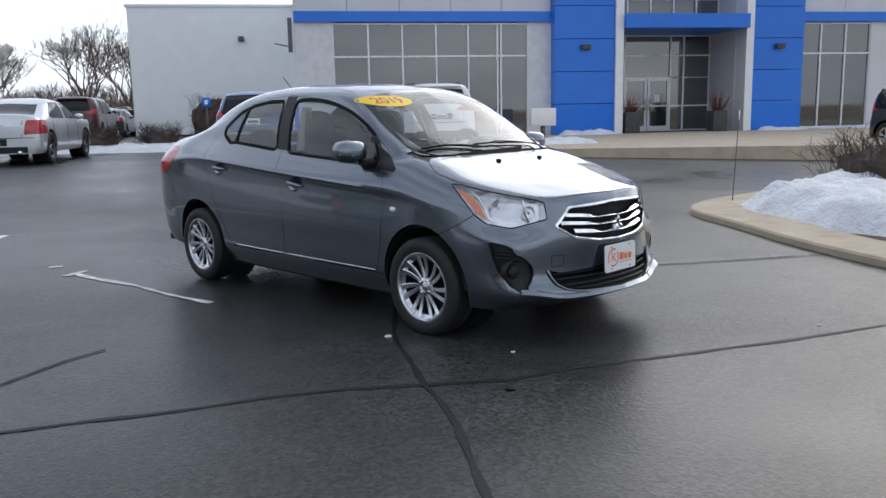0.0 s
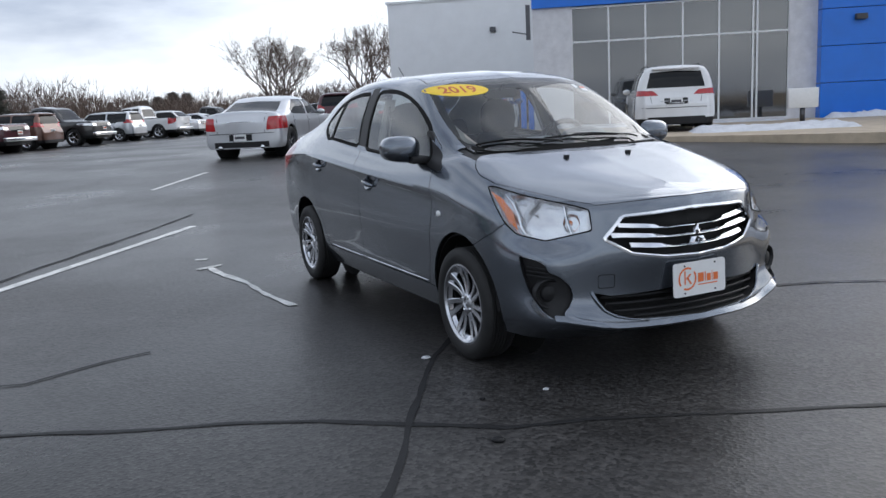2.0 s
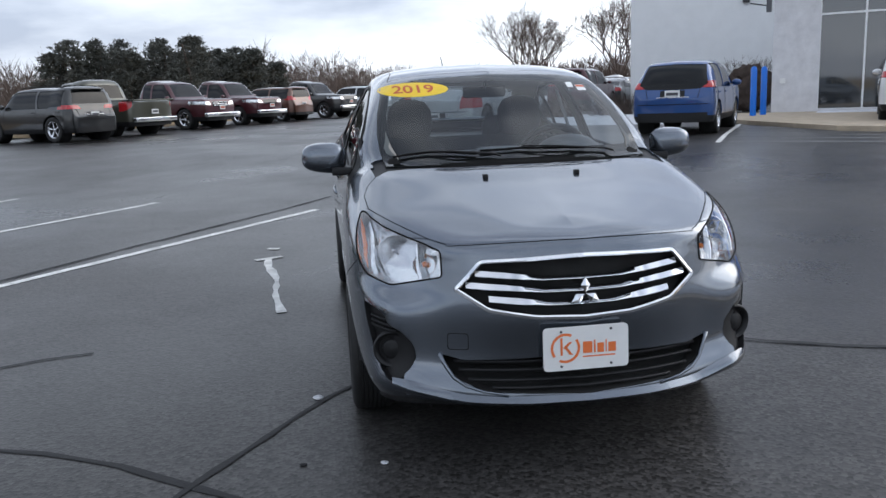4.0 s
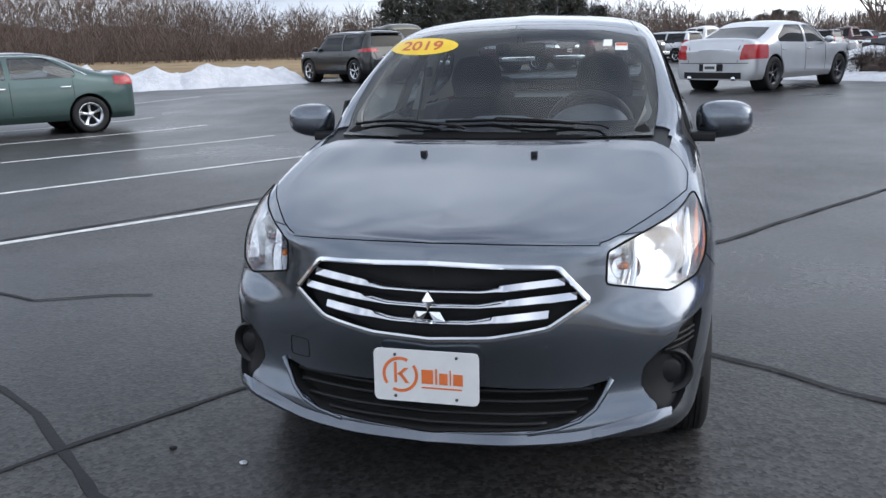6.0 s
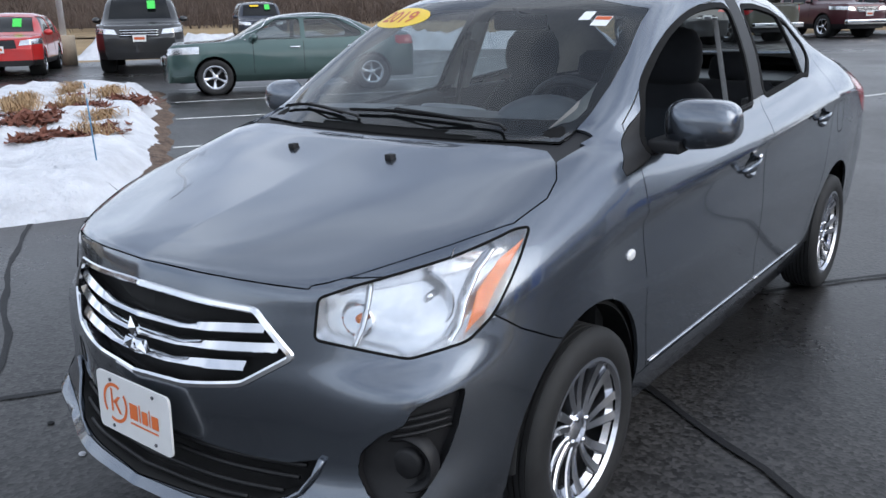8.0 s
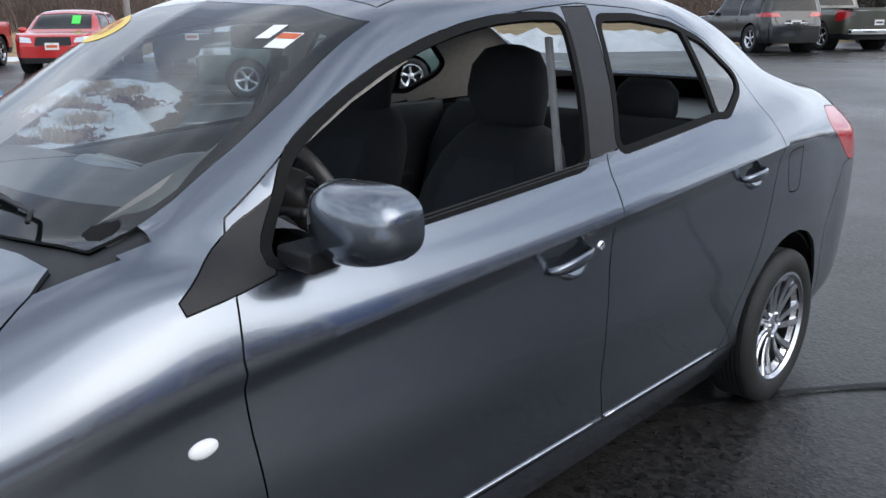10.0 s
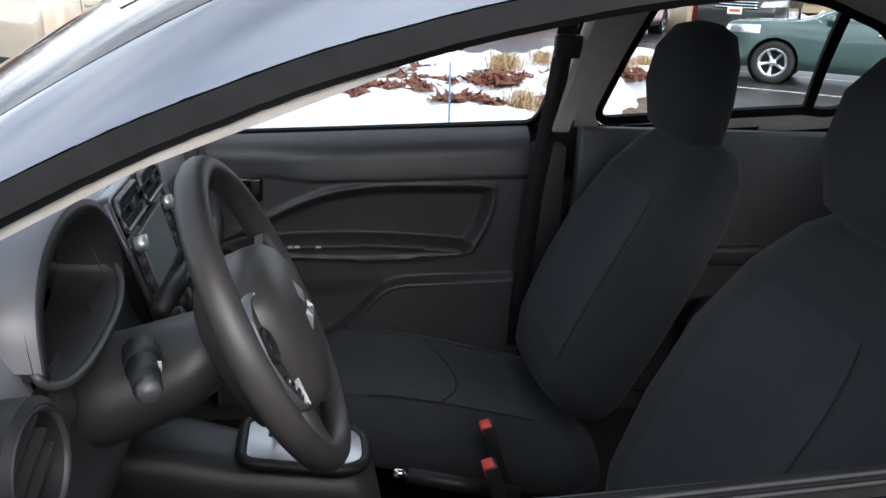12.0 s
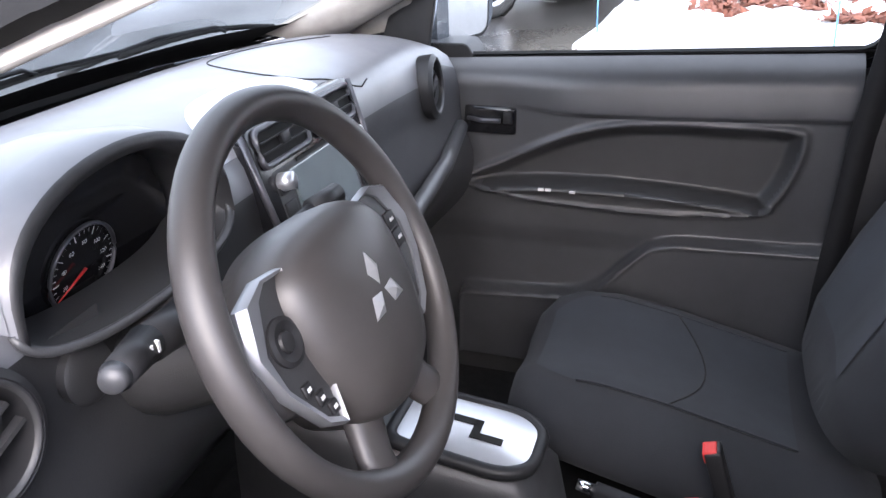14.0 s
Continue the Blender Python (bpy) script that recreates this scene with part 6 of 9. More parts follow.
    part("release_button", boxm(-.0135, -.0135, -.016, .0135, .006, .002, .002), M_RED, bk, "red release button")
    # belt down the pillar
    if s < 0:
        bm = bmesh.new()
        px = s * .600
        prev = None
        for y, z, xx in ((.085, 1.30, s * .565), (.075, 1.10, px), (.06, .90, s * .635), (.05, .60, s * .655), (.05, .45, s * .66)):
            pair = [bm.verts.new((xx, y - .022, z)), bm.verts.new((xx, y + .022, z))]
            if prev:
                bm.faces.new((prev[0], prev[1], pair[1], pair[0]))
            prev = pair
        belt = part("seat_belt", bm, M_BLACK, car, "seat belt hanging at the pillar")
        sol = belt.modifiers.new("thick", "SOLIDIFY")
        sol.thickness = .003
    bm = bmesh.new()
    prism(bm, round_poly([(.080, 1.045), (.118, 1.045), (.160, 1.34), (.130, 1.34)] if s < 0 else [(.090, 1.0), (.104, 1.0), (.170, 1.34), (.154, 1.34)], .006), "x", min(s * .655, s * (.59 if s < 0 else .637)), max(s * .655, s * (.59 if s < 0 else .637)), .004)
    for v in bm.verts:
        v.co.x -= s * max(0, v.co.z - 1.045) * .32
    part("pillar_cover", bm, M_LINING if s < 0 else M_BELT, car, "pale grey pillar cover" if s < 0 else "grey belt webbing down the pillar", sharp=40)
    if s < 0:
        part("belt_guide", boxm(s * .555 - .012, .055, 1.215, s * .555 + .012, .115, 1.265, .006), M_BLACK, car)
    bm = bmesh.new()
    prism(bm, [(.035, .30), (.145, .30), (.14, 1.0), (.06, 1.0)], "x", min(s * .66, s * .72), max(s * .66, s * .72), .008)
    part("pillar_base", bm, M_DASH2, car, "black lower pillar cover", sharp=40)


seat(-.338)
seat(.338, -.02)
rings = [slab_ring((0, y, z), (1, 0, 0), (0, .1, 1), hw, hd, 5, 44) for y, z, hw, hd in ((.48, .55, .60, .06), (.52, .57, .63, .09), (.70, .56, .635, .09), (.86, .55, .62, .08))]
rear = part("rear_bench", rings_bm(rings), M_FABRIC, car, "black cloth rear bench")
rings = [slab_ring((0, y, z), (1, 0, 0), (0, -.94, .34), hw, hd, 5, 44) for y, z, hw, hd in ((.84, .58, .60, .07), (.86, .64, .62, .08), (.92, .85, .62, .08), (.97, 1.0, .58, .065), (.985, 1.04, .54, .04))]
part("rear_backrest", rings_bm(rings), M_FABRIC, rear)
for x in (-.36, .36):
    rings = [slab_ring((x, y, z), (1, 0, 0), (0, -.96, .3), hw, hd, 2.6, 28) for y, z, hw, hd in ((.985, 1.03, .10, .04), (.985, 1.07, .12, .055), (.995, 1.14, .115, .05), (1.0, 1.175, .08, .03))]
    part("rear_headrest", rings_bm(rings), M_FABRIC, rear)


# door cards
def door_card(s):
    d = [o for o in car.children if o.name.startswith("front_door")][0 if s > 0 else 1]
    X = -.690

    def put(bm):
        return mirror_x(bm) if s > 0 else bm
    leaf = smooth_poly([(-.69, .748), (-.60, .80), (-.50, .848), (-.41, .877), (-.30, .888), (-.15, .886), (-.045, .880), (-.025, .862), (-.035, .80), (-.062, .742), (-.10, .715), (-.25, .702), (-.42, .708), (-.56, .722)], 4)
    arm = smooth_poly([(-.68, .744), (-.50, .762), (-.30, .758), (-.12, .742), (-.058, .728), (-.10, .712), (-.30, .703), (-.50, .711), (-.60, .724)], 4)
    pocket = round_poly([(-.70, .30), (-.70, .49), (-.60, .495), (-.44, .507), (-.385, .535), (-.33, .60), (-.29, .640), (-.24, .652), (-.04, .655), (.09, .66), (.09, .30)], .03)
    ny, nz = 236, 156
    gy, gz = np.meshgrid(np.linspace(-.93, .056, ny), np.linspace(.33, 1.0, nz), indexing="ij")

    def smooth01(lo, hi, v):
        t = np.clip((v - lo) / (hi - lo), 0, 1)
        return t * t * (3 - 2 * t)

    def depth_in(poly):
        """Signed distance to an outline, positive inside."""
        best, odd = np.full(gy.shape, 9.0), np.zeros(gy.shape, bool)
        for i in range(len(poly)):
            (ya, za), (yb, zb) = poly[i - 1], poly[i]
            l2 = max(1e-12, (yb - ya) ** 2 + (zb - za) ** 2)
            t = np.clip(((gy - ya) * (yb - ya) + (gz - za) * (zb - za)) / l2, 0, 1)
            best = np.minimum(best, np.hypot(gy - ya - t * (yb - ya), gz - za - t * (zb - za)))
            if abs(zb - za) > 1e-12:
                odd ^= ((za > gz) != (zb > gz)) & (gy < (yb - ya) * (gz - za) / (zb - za) + ya)
        return np.where(odd, best, -best)
    d_leaf, d_arm, d_pock = depth_in(leaf), depth_in(arm), depth_in(pocket)
    swage_z = np.interp(gy, (-.62, -.48, -.30, -.10, .06), (.925, .903, .898, .898, .899))
    h = .013 * smooth01(-.004, .004, gz - swage_z) * smooth01(-.63, -.44, gy) * (1 - .75 * smooth01(.0, .10, gz - swage_z))
    h = h + .009 * np.exp(-(d_leaf / .007) ** 2) - .024 * smooth01(.004, .030, d_leaf)
    h = h - .012 * smooth01(.655, .60, gz) * (1 - smooth01(-.004, .006, d_pock))
    h = h + .034 * smooth01(-.003, .006, d_pock) + .006 * np.exp(-((d_pock - .004) / .006) ** 2)
    h = np.maximum(h, -.024 + .068 * smooth01(-.004, .012, d_arm))
    h = h - .006 * smooth01(.010, .020, d_arm)
    # the top rolls over to the glass
    roll = np.clip((gz - .955) / .045, 0, 1)
    h = h * (1 - roll) - .045 * roll ** 2.2
    lift = .055 * (gy + .35) * np.clip((gz - .5) / .5, 0, 1)
    top_lift = .012 * np.sin(np.pi / 2 * roll)
    for nm, mt, lb, keep in (("door_card", M_DASH, "charcoal plastic door trim with an armrest and pocket", d_leaf <= .010), ("recess_pad", M_DASH2, "black padded insert with the armrest", d_leaf > .010)):
        bm = bmesh.new()
        vs = {}
        for i in range(ny - 1):
            for j in range(nz - 1):
                if keep[i, j]:
                    q = []
                    for a, b in ((i, j), (i + 1, j), (i + 1, j + 1), (i, j + 1)):
                        if (a, b) not in vs:
                            vs[a, b] = bm.verts.new((X + h[a, b], gy[a, b], gz[a, b] + lift[a, b] + top_lift[a, b]))
                        q.append(vs[a, b])
                    bm.faces.new(q)
        bmesh.ops.recalc_face_normals(bm, faces=bm.faces)
        made = part(nm, put(bm), mt, d if nm == "door_card" else card, lb)
        if nm == "door_card":
            card = made
    bm = bmesh.new()
    tube(bm, [(X + .044, -.345, .752), (X + .046, -.27, .750), (X + .046, -.20, .745)], .0035, 6)
    part("pull_edge", put(bm), M_DASH, card, "raised edge of the pull cup")
    for y in (-.50, -.515, -.45):
        bm = boxm(X + .036, y - .006, .744, X + .044, y + .006, .749, .001)
        part("window_switch", put(bm), M_PRINT if y > -.52 else M_BLACK, card)
    # inner release
    bm = bmesh.new()
    box(bm, X - .010, -.690, .845, X + .006, -.578, .905, .008)
    pull = part("release_cup", put(bm), M_GLOSSBLACK, card, "black door release in a recessed cup")
    bm = bmesh.new()
    tube(bm, [(X + .004, -.682, .878), (X + .012, -.65, .876), (X + .012, -.61, .877)], .005, 8)
    part("release_lever", put(bm), M_ALLOYDARK, pull)
    bm = boxm(X + .002, -.605, .870, X + .010, -.586, .895, .002)
    part("lock_tab", put(bm), M_BLACK, pull)


door_card(-1)
door_card(1)
for s in (-1, 1):
    d = [o for o in car.children if o.name.startswith("rear_door")][0 if s > 0 else 1]
    bm = boxm(-.70, .17, .33, -.67, 1.02, 1.045, .012)
    if s > 0:
        mirror_x(bm)
    rc = part("door_card", bm, M_DASH, d, "charcoal plastic rear door trim")
    bm = boxm(-.675, .30, .70, -.635, .80, .75, .012)
    if s > 0:
        mirror_x(bm)
    part("armrest", bm, M_DASH2, rc)
for s in (-1, 1):
    rings = []
    for p, q in (((.535, -1.055, 1.060), (.668, -.93, 1.045)), ((.560, -.96, 1.115), (.672, -.86, 1.085)), ((.572, -.85, 1.168), (.668, -.76, 1.140)), ((.560, -.65, 1.272), (.645, -.58, 1.235)), ((.525, -.44, 1.368), (.615, -.40, 1.305))):
        p, q = Vector(p), Vector(q)
        mid = (p + q) / 2
        inn = Vector((-.5, .75, -.43)) * .022
        ring = [p, p.lerp(q, .25) + inn, mid + inn * 1.25, p.lerp(q, .75) + inn, q, mid - inn * .3]
        rings.append([Vector((s * v.x, v.y, v.z)) for v in ring])
    part("front_pillar_cover", rings_bm(rings), M_LINING, car, "pale front pillar cover")
bm = bmesh.new()
prism(bm, round_poly([(-.880, 1.000), (-.850, 1.085), (-.800, 1.150), (-.745, 1.150), (-.768, 1.000)], .012), "x", -.702, -.688, .004)
part("corner_trim", bm, M_BLACK, car, "black trim in the corner of the side window", sharp=40)
# inside mirror
bm = bmesh.new()
box(bm, -.115, -.375, 1.315, .115, -.345, 1.375, .014)
cyl(bm, (0, -.37, 1.36), (0, -.43, 1.425), .010, seg=10)
part("inside_mirror", bm, M_BLACK, car, "black inside mirror", sharp=40)

# ---- ground and lot ----
E1, E2 = Vector((.577, .817)), Vector((-.817, .577))     # along the stall lines, across them


def step(a, b, v):
    t = min(1, max(0, (v - a) / (b - a)))
    return t * t * (3 - 2 * t)


def ground_z(x, y):
    """The lot lies level round the car and rises gently beyond."""
    return 0.30 * step(5, 15, y + .4 * x) + 0.15 * step(13, 20, -x)


def flip_up(bm):
    bm.normal_update()
    bmesh.ops.reverse_faces(bm, faces=[f for f in bm.faces if f.normal.z < 0])
    return bm


def lot_edge(y):
    return -31 + (y + 10) * .37


xs = [-3000, -900, -300, -150, -100, -70] + list(range(-50, 51, 2)) + [70, 100, 150, 300, 900, 3000]
gb = bmesh.new()
gv = [[gb.verts.new((x, y, ground_z(x, y) - .06 + (.25 * noise.noise(Vector((x * .06, y * .06, 0))) if x < lot_edge(y) - 6 or y > 78 else 0))) for y in xs] for x in xs]
for i in range(len(xs) - 1):
    for j in range(len(xs) - 1):
        gb.faces.new((gv[i][j], gv[i + 1][j], gv[i + 1][j + 1], gv[i][j + 1]))
ground = part("ground", flip_up(gb), M_GRASS)
tagged(ground, "tan winter grass field reaching to the horizon", "ground", kind="structure")
lot_b = bmesh.new()
rows = []
for y in range(-40, 77, 1):
    x0 = lot_edge(y)
    rows.append([lot_b.verts.new((x0 + (42 - x0) * k / 70, y, ground_z(x0 + (42 - x0) * k / 70, y))) for k in range(71)])
for a, b in zip(rows, rows[1:]):
    for k in range(70):
        lot_b.faces.new((a[k], a[k + 1], b[k + 1], b[k]))
lot = part("pavement", flip_up(lot_b), M_ASPHALT)
tagged(lot, "dark damp asphalt parking lot with sealed cracks", "pavement", kind="structure")


def ribbon(name, pts, width, material, label, category, lift=.004, wobble=0.0, vary=0.0, seed=1, sub=10, kind="structure"):
    """A flat strip lying on the ground along points."""
    rnd = random.Random(seed)
    fine_pts = []
    for (x0, y0), (x1, y1) in zip(pts, pts[1:]):
        n = max(2, int(math.hypot(x1 - x0, y1 - y0) * sub))
        fine_pts += [(x0 + (x1 - x0) * k / n, y0 + (y1 - y0) * k / n) for k in range(n)]
    fine_pts.append(pts[-1])
    bm = bmesh.new()
    prev = None
    off = seed * 7.3
    for i, (x, y) in enumerate(fine_pts):
        a, b = fine_pts[max(0, i - 1)], fine_pts[min(len(fine_pts) - 1, i + 1)]
        d = Vector((b[0] - a[0], b[1] - a[1])).normalized()
        s = Vector((-d.y, d.x))
        w = width * (1 + vary * noise.noise(Vector((x * 5, y * 5, off)))) / 2
        c = Vector((x, y)) + s * wobble * noise.noise(Vector((x * 1.7, y * 1.7, off)))
        pr = [bm.verts.new((*(c + s * q), ground_z(*(c + s * q)) + lift)) for q in (w, -w)]
        if prev:
            bm.faces.new((prev[0], prev[1], pr[1], pr[0]))
        prev = pr
    o = part(name, flip_up(bm), material)
    return tagged(o, label, category, kind=kind)


# sealed cracks
for i, (pts, w) in enumerate([
        ([(-7.5, 1.9), (-5.0, .2), (-3.29, -.90), (-2.54, -1.31), (-2.05, -1.51), (-1.72, -1.71), (-1.42, -1.95), (-1.10, -2.20), (-.78, -2.29), (-.10, -2.64), (1.14, -3.19), (2.6, -3.9), (4.0, -4.7)], .032),
        ([(-2.9, -4.1), (-2.07, -2.95), (-1.71, -2.44), (-1.42, -1.95), (-1.06, -1.39), (-.89, -1.14), (-.4, -.6)], .032),
        ([(-3.9, .05), (-3.4, -.2), (-2.83, -.39), (-2.44, -.21), (-2.2, -.15)], .024),
        ([(-4.9, -.1), (-3.78, 1.64), (-2.76, 3.4), (-1.99, 4.61), (-.8, 6.6)], .038),
        ([(.3, -.2), (.79, -.49), (1.12, -.69), (1.36, -.90), (1.71, -1.08), (1.95, -1.16), (3.35, -2.05)], .032),
        ([(.5, .85), (.81, 1.30), (1.15, 1.76), (1.57, 2.41), (3.4, 5.0)], .032)]):
    ribbon("crack_seal", pts, w, M_SEAL, "black tar crack sealing line on the asphalt", "crack seal", .003 + .0012 * i, .025, .6, i + 2, 22)
# stall lines
stalls = [((-4.35, .58), (-1.0, 5.4)), ((-6.28, 2.33), (-3.2, 7.05)), ((-8.6, 4.0), (-5.5, 8.5)), ((-10.75, 5.5), (-7.7, 10.2)), ((-12.9, 7.1), (-9.8, 11.7))]
for i, (a, b) in enumerate(stalls):
    ribbon("stall_line", [a, b], .10, M_LINE, "worn white parking stall line", "stall line", .004, .0, .25, i + 20)
ribbon("stall_cap", [(-4.55, .36), (-4.28, .74)], .10, M_LINE, "worn white parking stall line end", "stall line", .006, 0, .2, 31)
for i, (a, b) in enumerate([((-9.9, -3.3), (-9.0, -2.0)), ((6.44, 9.83), (9.57, 14.93)), ((-.9, 9.9), (.4, 11.9)), ((-14.2, 12.5), (-11.4, 16.4))]):
    ribbon("stall_line", [a, b], .10, M_LINE, "worn white parking stall line", "stall line", .004, .0, .25, i + 40)
for k in range(9):
    a = Vector((6.62, 9.95)) + E1 * .64 * k
    ribbon("hatch_line", [tuple(a), tuple(a - E2 * 2.9)], .10, M_LINEFAINT, "worn white cross-hatching beside a parking bay", "hatching", .004, 0, .3, 60 + k)
ribbon("paint_drip", [(-1.385, 2.36), (-1.37, 2.0), (-1.30, 1.5), (-1.26, .95), (-1.20, .45)], .055, M_LINE, "thin spilled white paint streak", "paint mark", .005, .03, .9, 77, 16)
ribbon("paint_blot", [(-1.50, 2.30), (-1.28, 2.40)], .07, M_LINE, "blot at the head of the paint streak", "paint mark", .006, 0, .5, 78, 20)
ribbon("paint_blot", [(-1.43, 2.84), (-1.33, 2.80)], .07, M_LINE, "small white paint blot", "paint mark", .005, 0, .5, 79, 20)
for (x, y, r) in ((-1.19, -2.283, .022), (-.964, -1.16, .02), (-1.02, -1.85, .012), (-.72, -1.9, .012), (.9, -2.9, .012)):
    bm = bmesh.new()
    bmesh.ops.create_icosphere(bm, subdivisions=2, radius=r)
    for v in bm.verts:
        v.co = Vector((v.co.x * 1.3, v.co.y, v.co.z * .45)) * (1 + .25 * noise.noise(v.co * 60))
    tagged(part("pebble", bm, M_SEAL if r > .021 or x == -1.02 else M_SNOW, m=pose(x, y, r * .35)), "small loose lump lying on the asphalt", "pebble")


def island(name, outline, label, width=.16, high=.12):
    """A planting island: kerb stones round a raised bed."""
    bm = bmesh.new()
    outer, inner = outline, shrink(outline, width)
    n = len(outline)
    ring = []
    for pl, h in ((outer, .0), (outer, high - .02), (shrink(outline, .02), high), (inner, high), (inner, .02)):
        ring.append([bm.verts.new((x, y, ground_z(x, y) + h - (.01 if h == 0 else 0))) for x, y in pl])
    for a, b in zip(ring, ring[1:]):
        for k in range(n):
            bm.faces.new((a[k - 1], a[k], b[k], b[k - 1]))
    bmesh.ops.recalc_face_normals(bm, faces=bm.faces)
    tagged(part(name, bm, M_CONCRETE, smooth=False), label, "kerb", kind="structure")


def heap(name, outline, height, material, label, category, seed=3, cell=.16, rough=.5, kind="", base=0.0, dirt=0.0, edge=.5):
    """An uneven mound inside an outline."""
    x0, x1 = min(p[0] for p in outline) - .3, max(p[0] for p in outline) + .3
    y0, y1 = min(p[1] for p in outline) - .3, max(p[1] for p in outline) + .3
    nx, ny = int((x1 - x0) / cell) + 2, int((y1 - y0) / cell) + 2
    bm = bmesh.new()

    def rim(x, y):
        d = 9.0
        for i in range(len(outline)):
            a, b, p = Vector(outline[i - 1]), Vector(outline[i]), Vector((x, y))
            ab = b - a
            t = 0 if ab.length_squared < 1e-9 else max(0, min(1, (p - a).dot(ab) / ab.length_squared))
            d = min(d, (a + ab * t - p).length)
        return d if inside(outline, x, y) else -d
    vs = {}
    for i in range(nx):
        for j in range(ny):
            x, y = x0 + i * cell, y0 + j * cell
            x += cell * .35 * noise.noise(Vector((i * .7, j * .9, seed)))
            d = rim(x, y) + .25 * edge * noise.noise(Vector((x * 1.6, y * 1.6, seed)))
            if d > -.30:
                f = step(0, edge, d)
                q = Vector((x, y, seed * 1.7))
                h = height * f * (.45 + .55 * (noise.noise(q * .55) * .5 + .5)) + rough * height * f * (.35 * noise.noise(q * 1.8) + .20 * noise.noise(q * 4.5) + .10 * noise.noise(q * 11))
                vs[i, j] = bm.verts.new((x, y, ground_z(x, y) + base * step(-.12, .10, d) + (max(-.01, h) if d > 0 else d * .5)))
    for i in range(nx - 1):
        for j in range(ny - 1):
            k = [(i, j), (i + 1, j), (i + 1, j + 1), (i, j + 1)]
            if all(c in vs for c in k):
                bm.faces.new([vs[c] for c in k])
            else:
                tri = [vs[c] for c in k if c in vs]
                if len(tri) == 3:
                    bm.faces.new(tri)
    o = part(name, flip_up(bm), material)
    return tagged(o, label, category, kind=kind)


isl = round_poly([(-3.90, .22), (-4.55, 1.10), (-6.40, 2.38), (-9.40, 4.42), (-12.7, 6.55), (-13.9, 5.6), (-13.6, 3.6), (-10.9, 1.0), (-9.35, -.40), (-7.20, -1.22), (-5.55, -1.28), (-4.15, -.52)], .45, 5)
heap("planting_bed", isl, .06, M_MULCH, "brown mulch bed showing through snow", "mulch", 5, .15, .8, "structure", .06)
snow_edge = round_poly([(-3.94, .16), (-4.60, .98), (-6.48, 2.28), (-9.45, 4.32), (-12.6, 6.3), (-13.9, 5.6), (-13.6, 3.6), (-10.9, 1.0), (-9.35, -.40), (-7.20, -1.25), (-5.55, -1.32), (-4.15, -.60)], .35, 5)
snow_cover = heap("snow_cover", snow_edge, .26, M_SNOW, "lumpy old snow lying over the planting island", "snow", 9, .09, 1.05, "stuff", .07, 0, .35)
isl2 = round_poly([(5.15, .32), (6.1, .60), (13.5, .1), (16, -6), (6.5, -9), (2.75, -5.0), (2.65, -3.4), (3.0, -2.6), (3.65, -1.6), (4.42, -.68)], .5, 5)
island("kerb_island_2", isl2, "wide low tan concrete kerb of a planting island", .62, .075)
heap("planting_bed_2", shrink(isl2, .58), .05, M_MULCH, "brown mulch bed beside the kerb", "mulch", 6, .3, .8, "structure", .04)
heap("snow_heap", round_poly([(5.85, .02), (7.3, .2), (12.5, -.3), (13.5, -4), (7, -6.5), (3.9, -4.6), (3.75, -3.2), (4.2, -2.2), (4.8, -1.1), (5.3, -.40)], .4, 4), .34, M_SNOW, "white snow heaped behind the kerb", "snow", 12, .10, 1.1, "stuff", .07, 0, .4)
# ploughed banks at the edge of the lot
def bank(p0, p1, width, height, seed):
    d = (Vector(p1) - Vector(p0)).normalized()
    s = Vector((-d.y, d.x)) * width / 2
    a, b = Vector(p0), Vector(p1)
    out = [tuple(a - s), tuple(b - s), tuple(b + s), tuple(a + s)]
    heap("snow_bank", round_poly(out, width * .45, 4), height, M_SNOW, "dirty ploughed snow bank along the lot edge", "snow bank", seed, .22, .9, "stuff", -.05, 0, width * .45)


bank((-27.0, 12.5), (-22.5, 20.0), 2.6, .9, 3)
bank((-22.5, 15.8), (-13.6, 20.6), 2.6, .8, 4)
bank((-14.6, 19.6), (-11.2, 23.6), 2.2, .8, 6)
heap("grass_field", round_poly([(-21, 17.6), (-14.5, 20.4), (-12.8, 23), (-9.5, 32), (-6, 41), (-2, 52), (-20, 74), (-52, 60), (-62, 30), (-29, 26.5)], 2, 4), .25, M_GRASS, "tan winter grass field behind the snow bank", "grass", 63, 1.2, .8, "structure", .02, 0, 2.0)
bank((-30, 2.0), (-28.0, 8.0), 2.2, .6, 5)
for k in range(9):
    x, y = -38 + 5 * (k % 5) + 2 * noise.noise(Vector((k, 0, 0))), 6 + 8 * (k // 2)
    bank((x, y), (x + 6, y + 3), 1.6, .12, 20 + k)

# ---- dealership ----
M_PANEL = mat("grey_metal_panel", (0.60, 0.60, 0.63), rough=0.45, metal=0.1, noise_scale=1.2, vary=0.05, bump=0.05, bump_scale=60)
M_WALLWHITE = mat("white_painted_block", (0.88, 0.89, 0.90), rough=0.85, noise_scale=1.5, vary=0.03, bump=0.35, bump_scale=40, fine=0.004)
M_STONE = mat("grey_split_block", (0.66, 0.66, 0.68), rough=0.9, noise_scale=3.0, vary=0.12, bump=0.4, bump_scale=18, fine=0.01)
M_BLUEPANEL = mat("blue_metal_panel", (0.006, 0.155, 0.68), rough=0.35, noise_scale=1.5, vary=0.06, coat=0.2)
M_MULLION = mat("white_aluminium_frame", (0.74, 0.75, 0.76), rough=0.4, metal=0.3, noise_scale=6, vary=0.05)
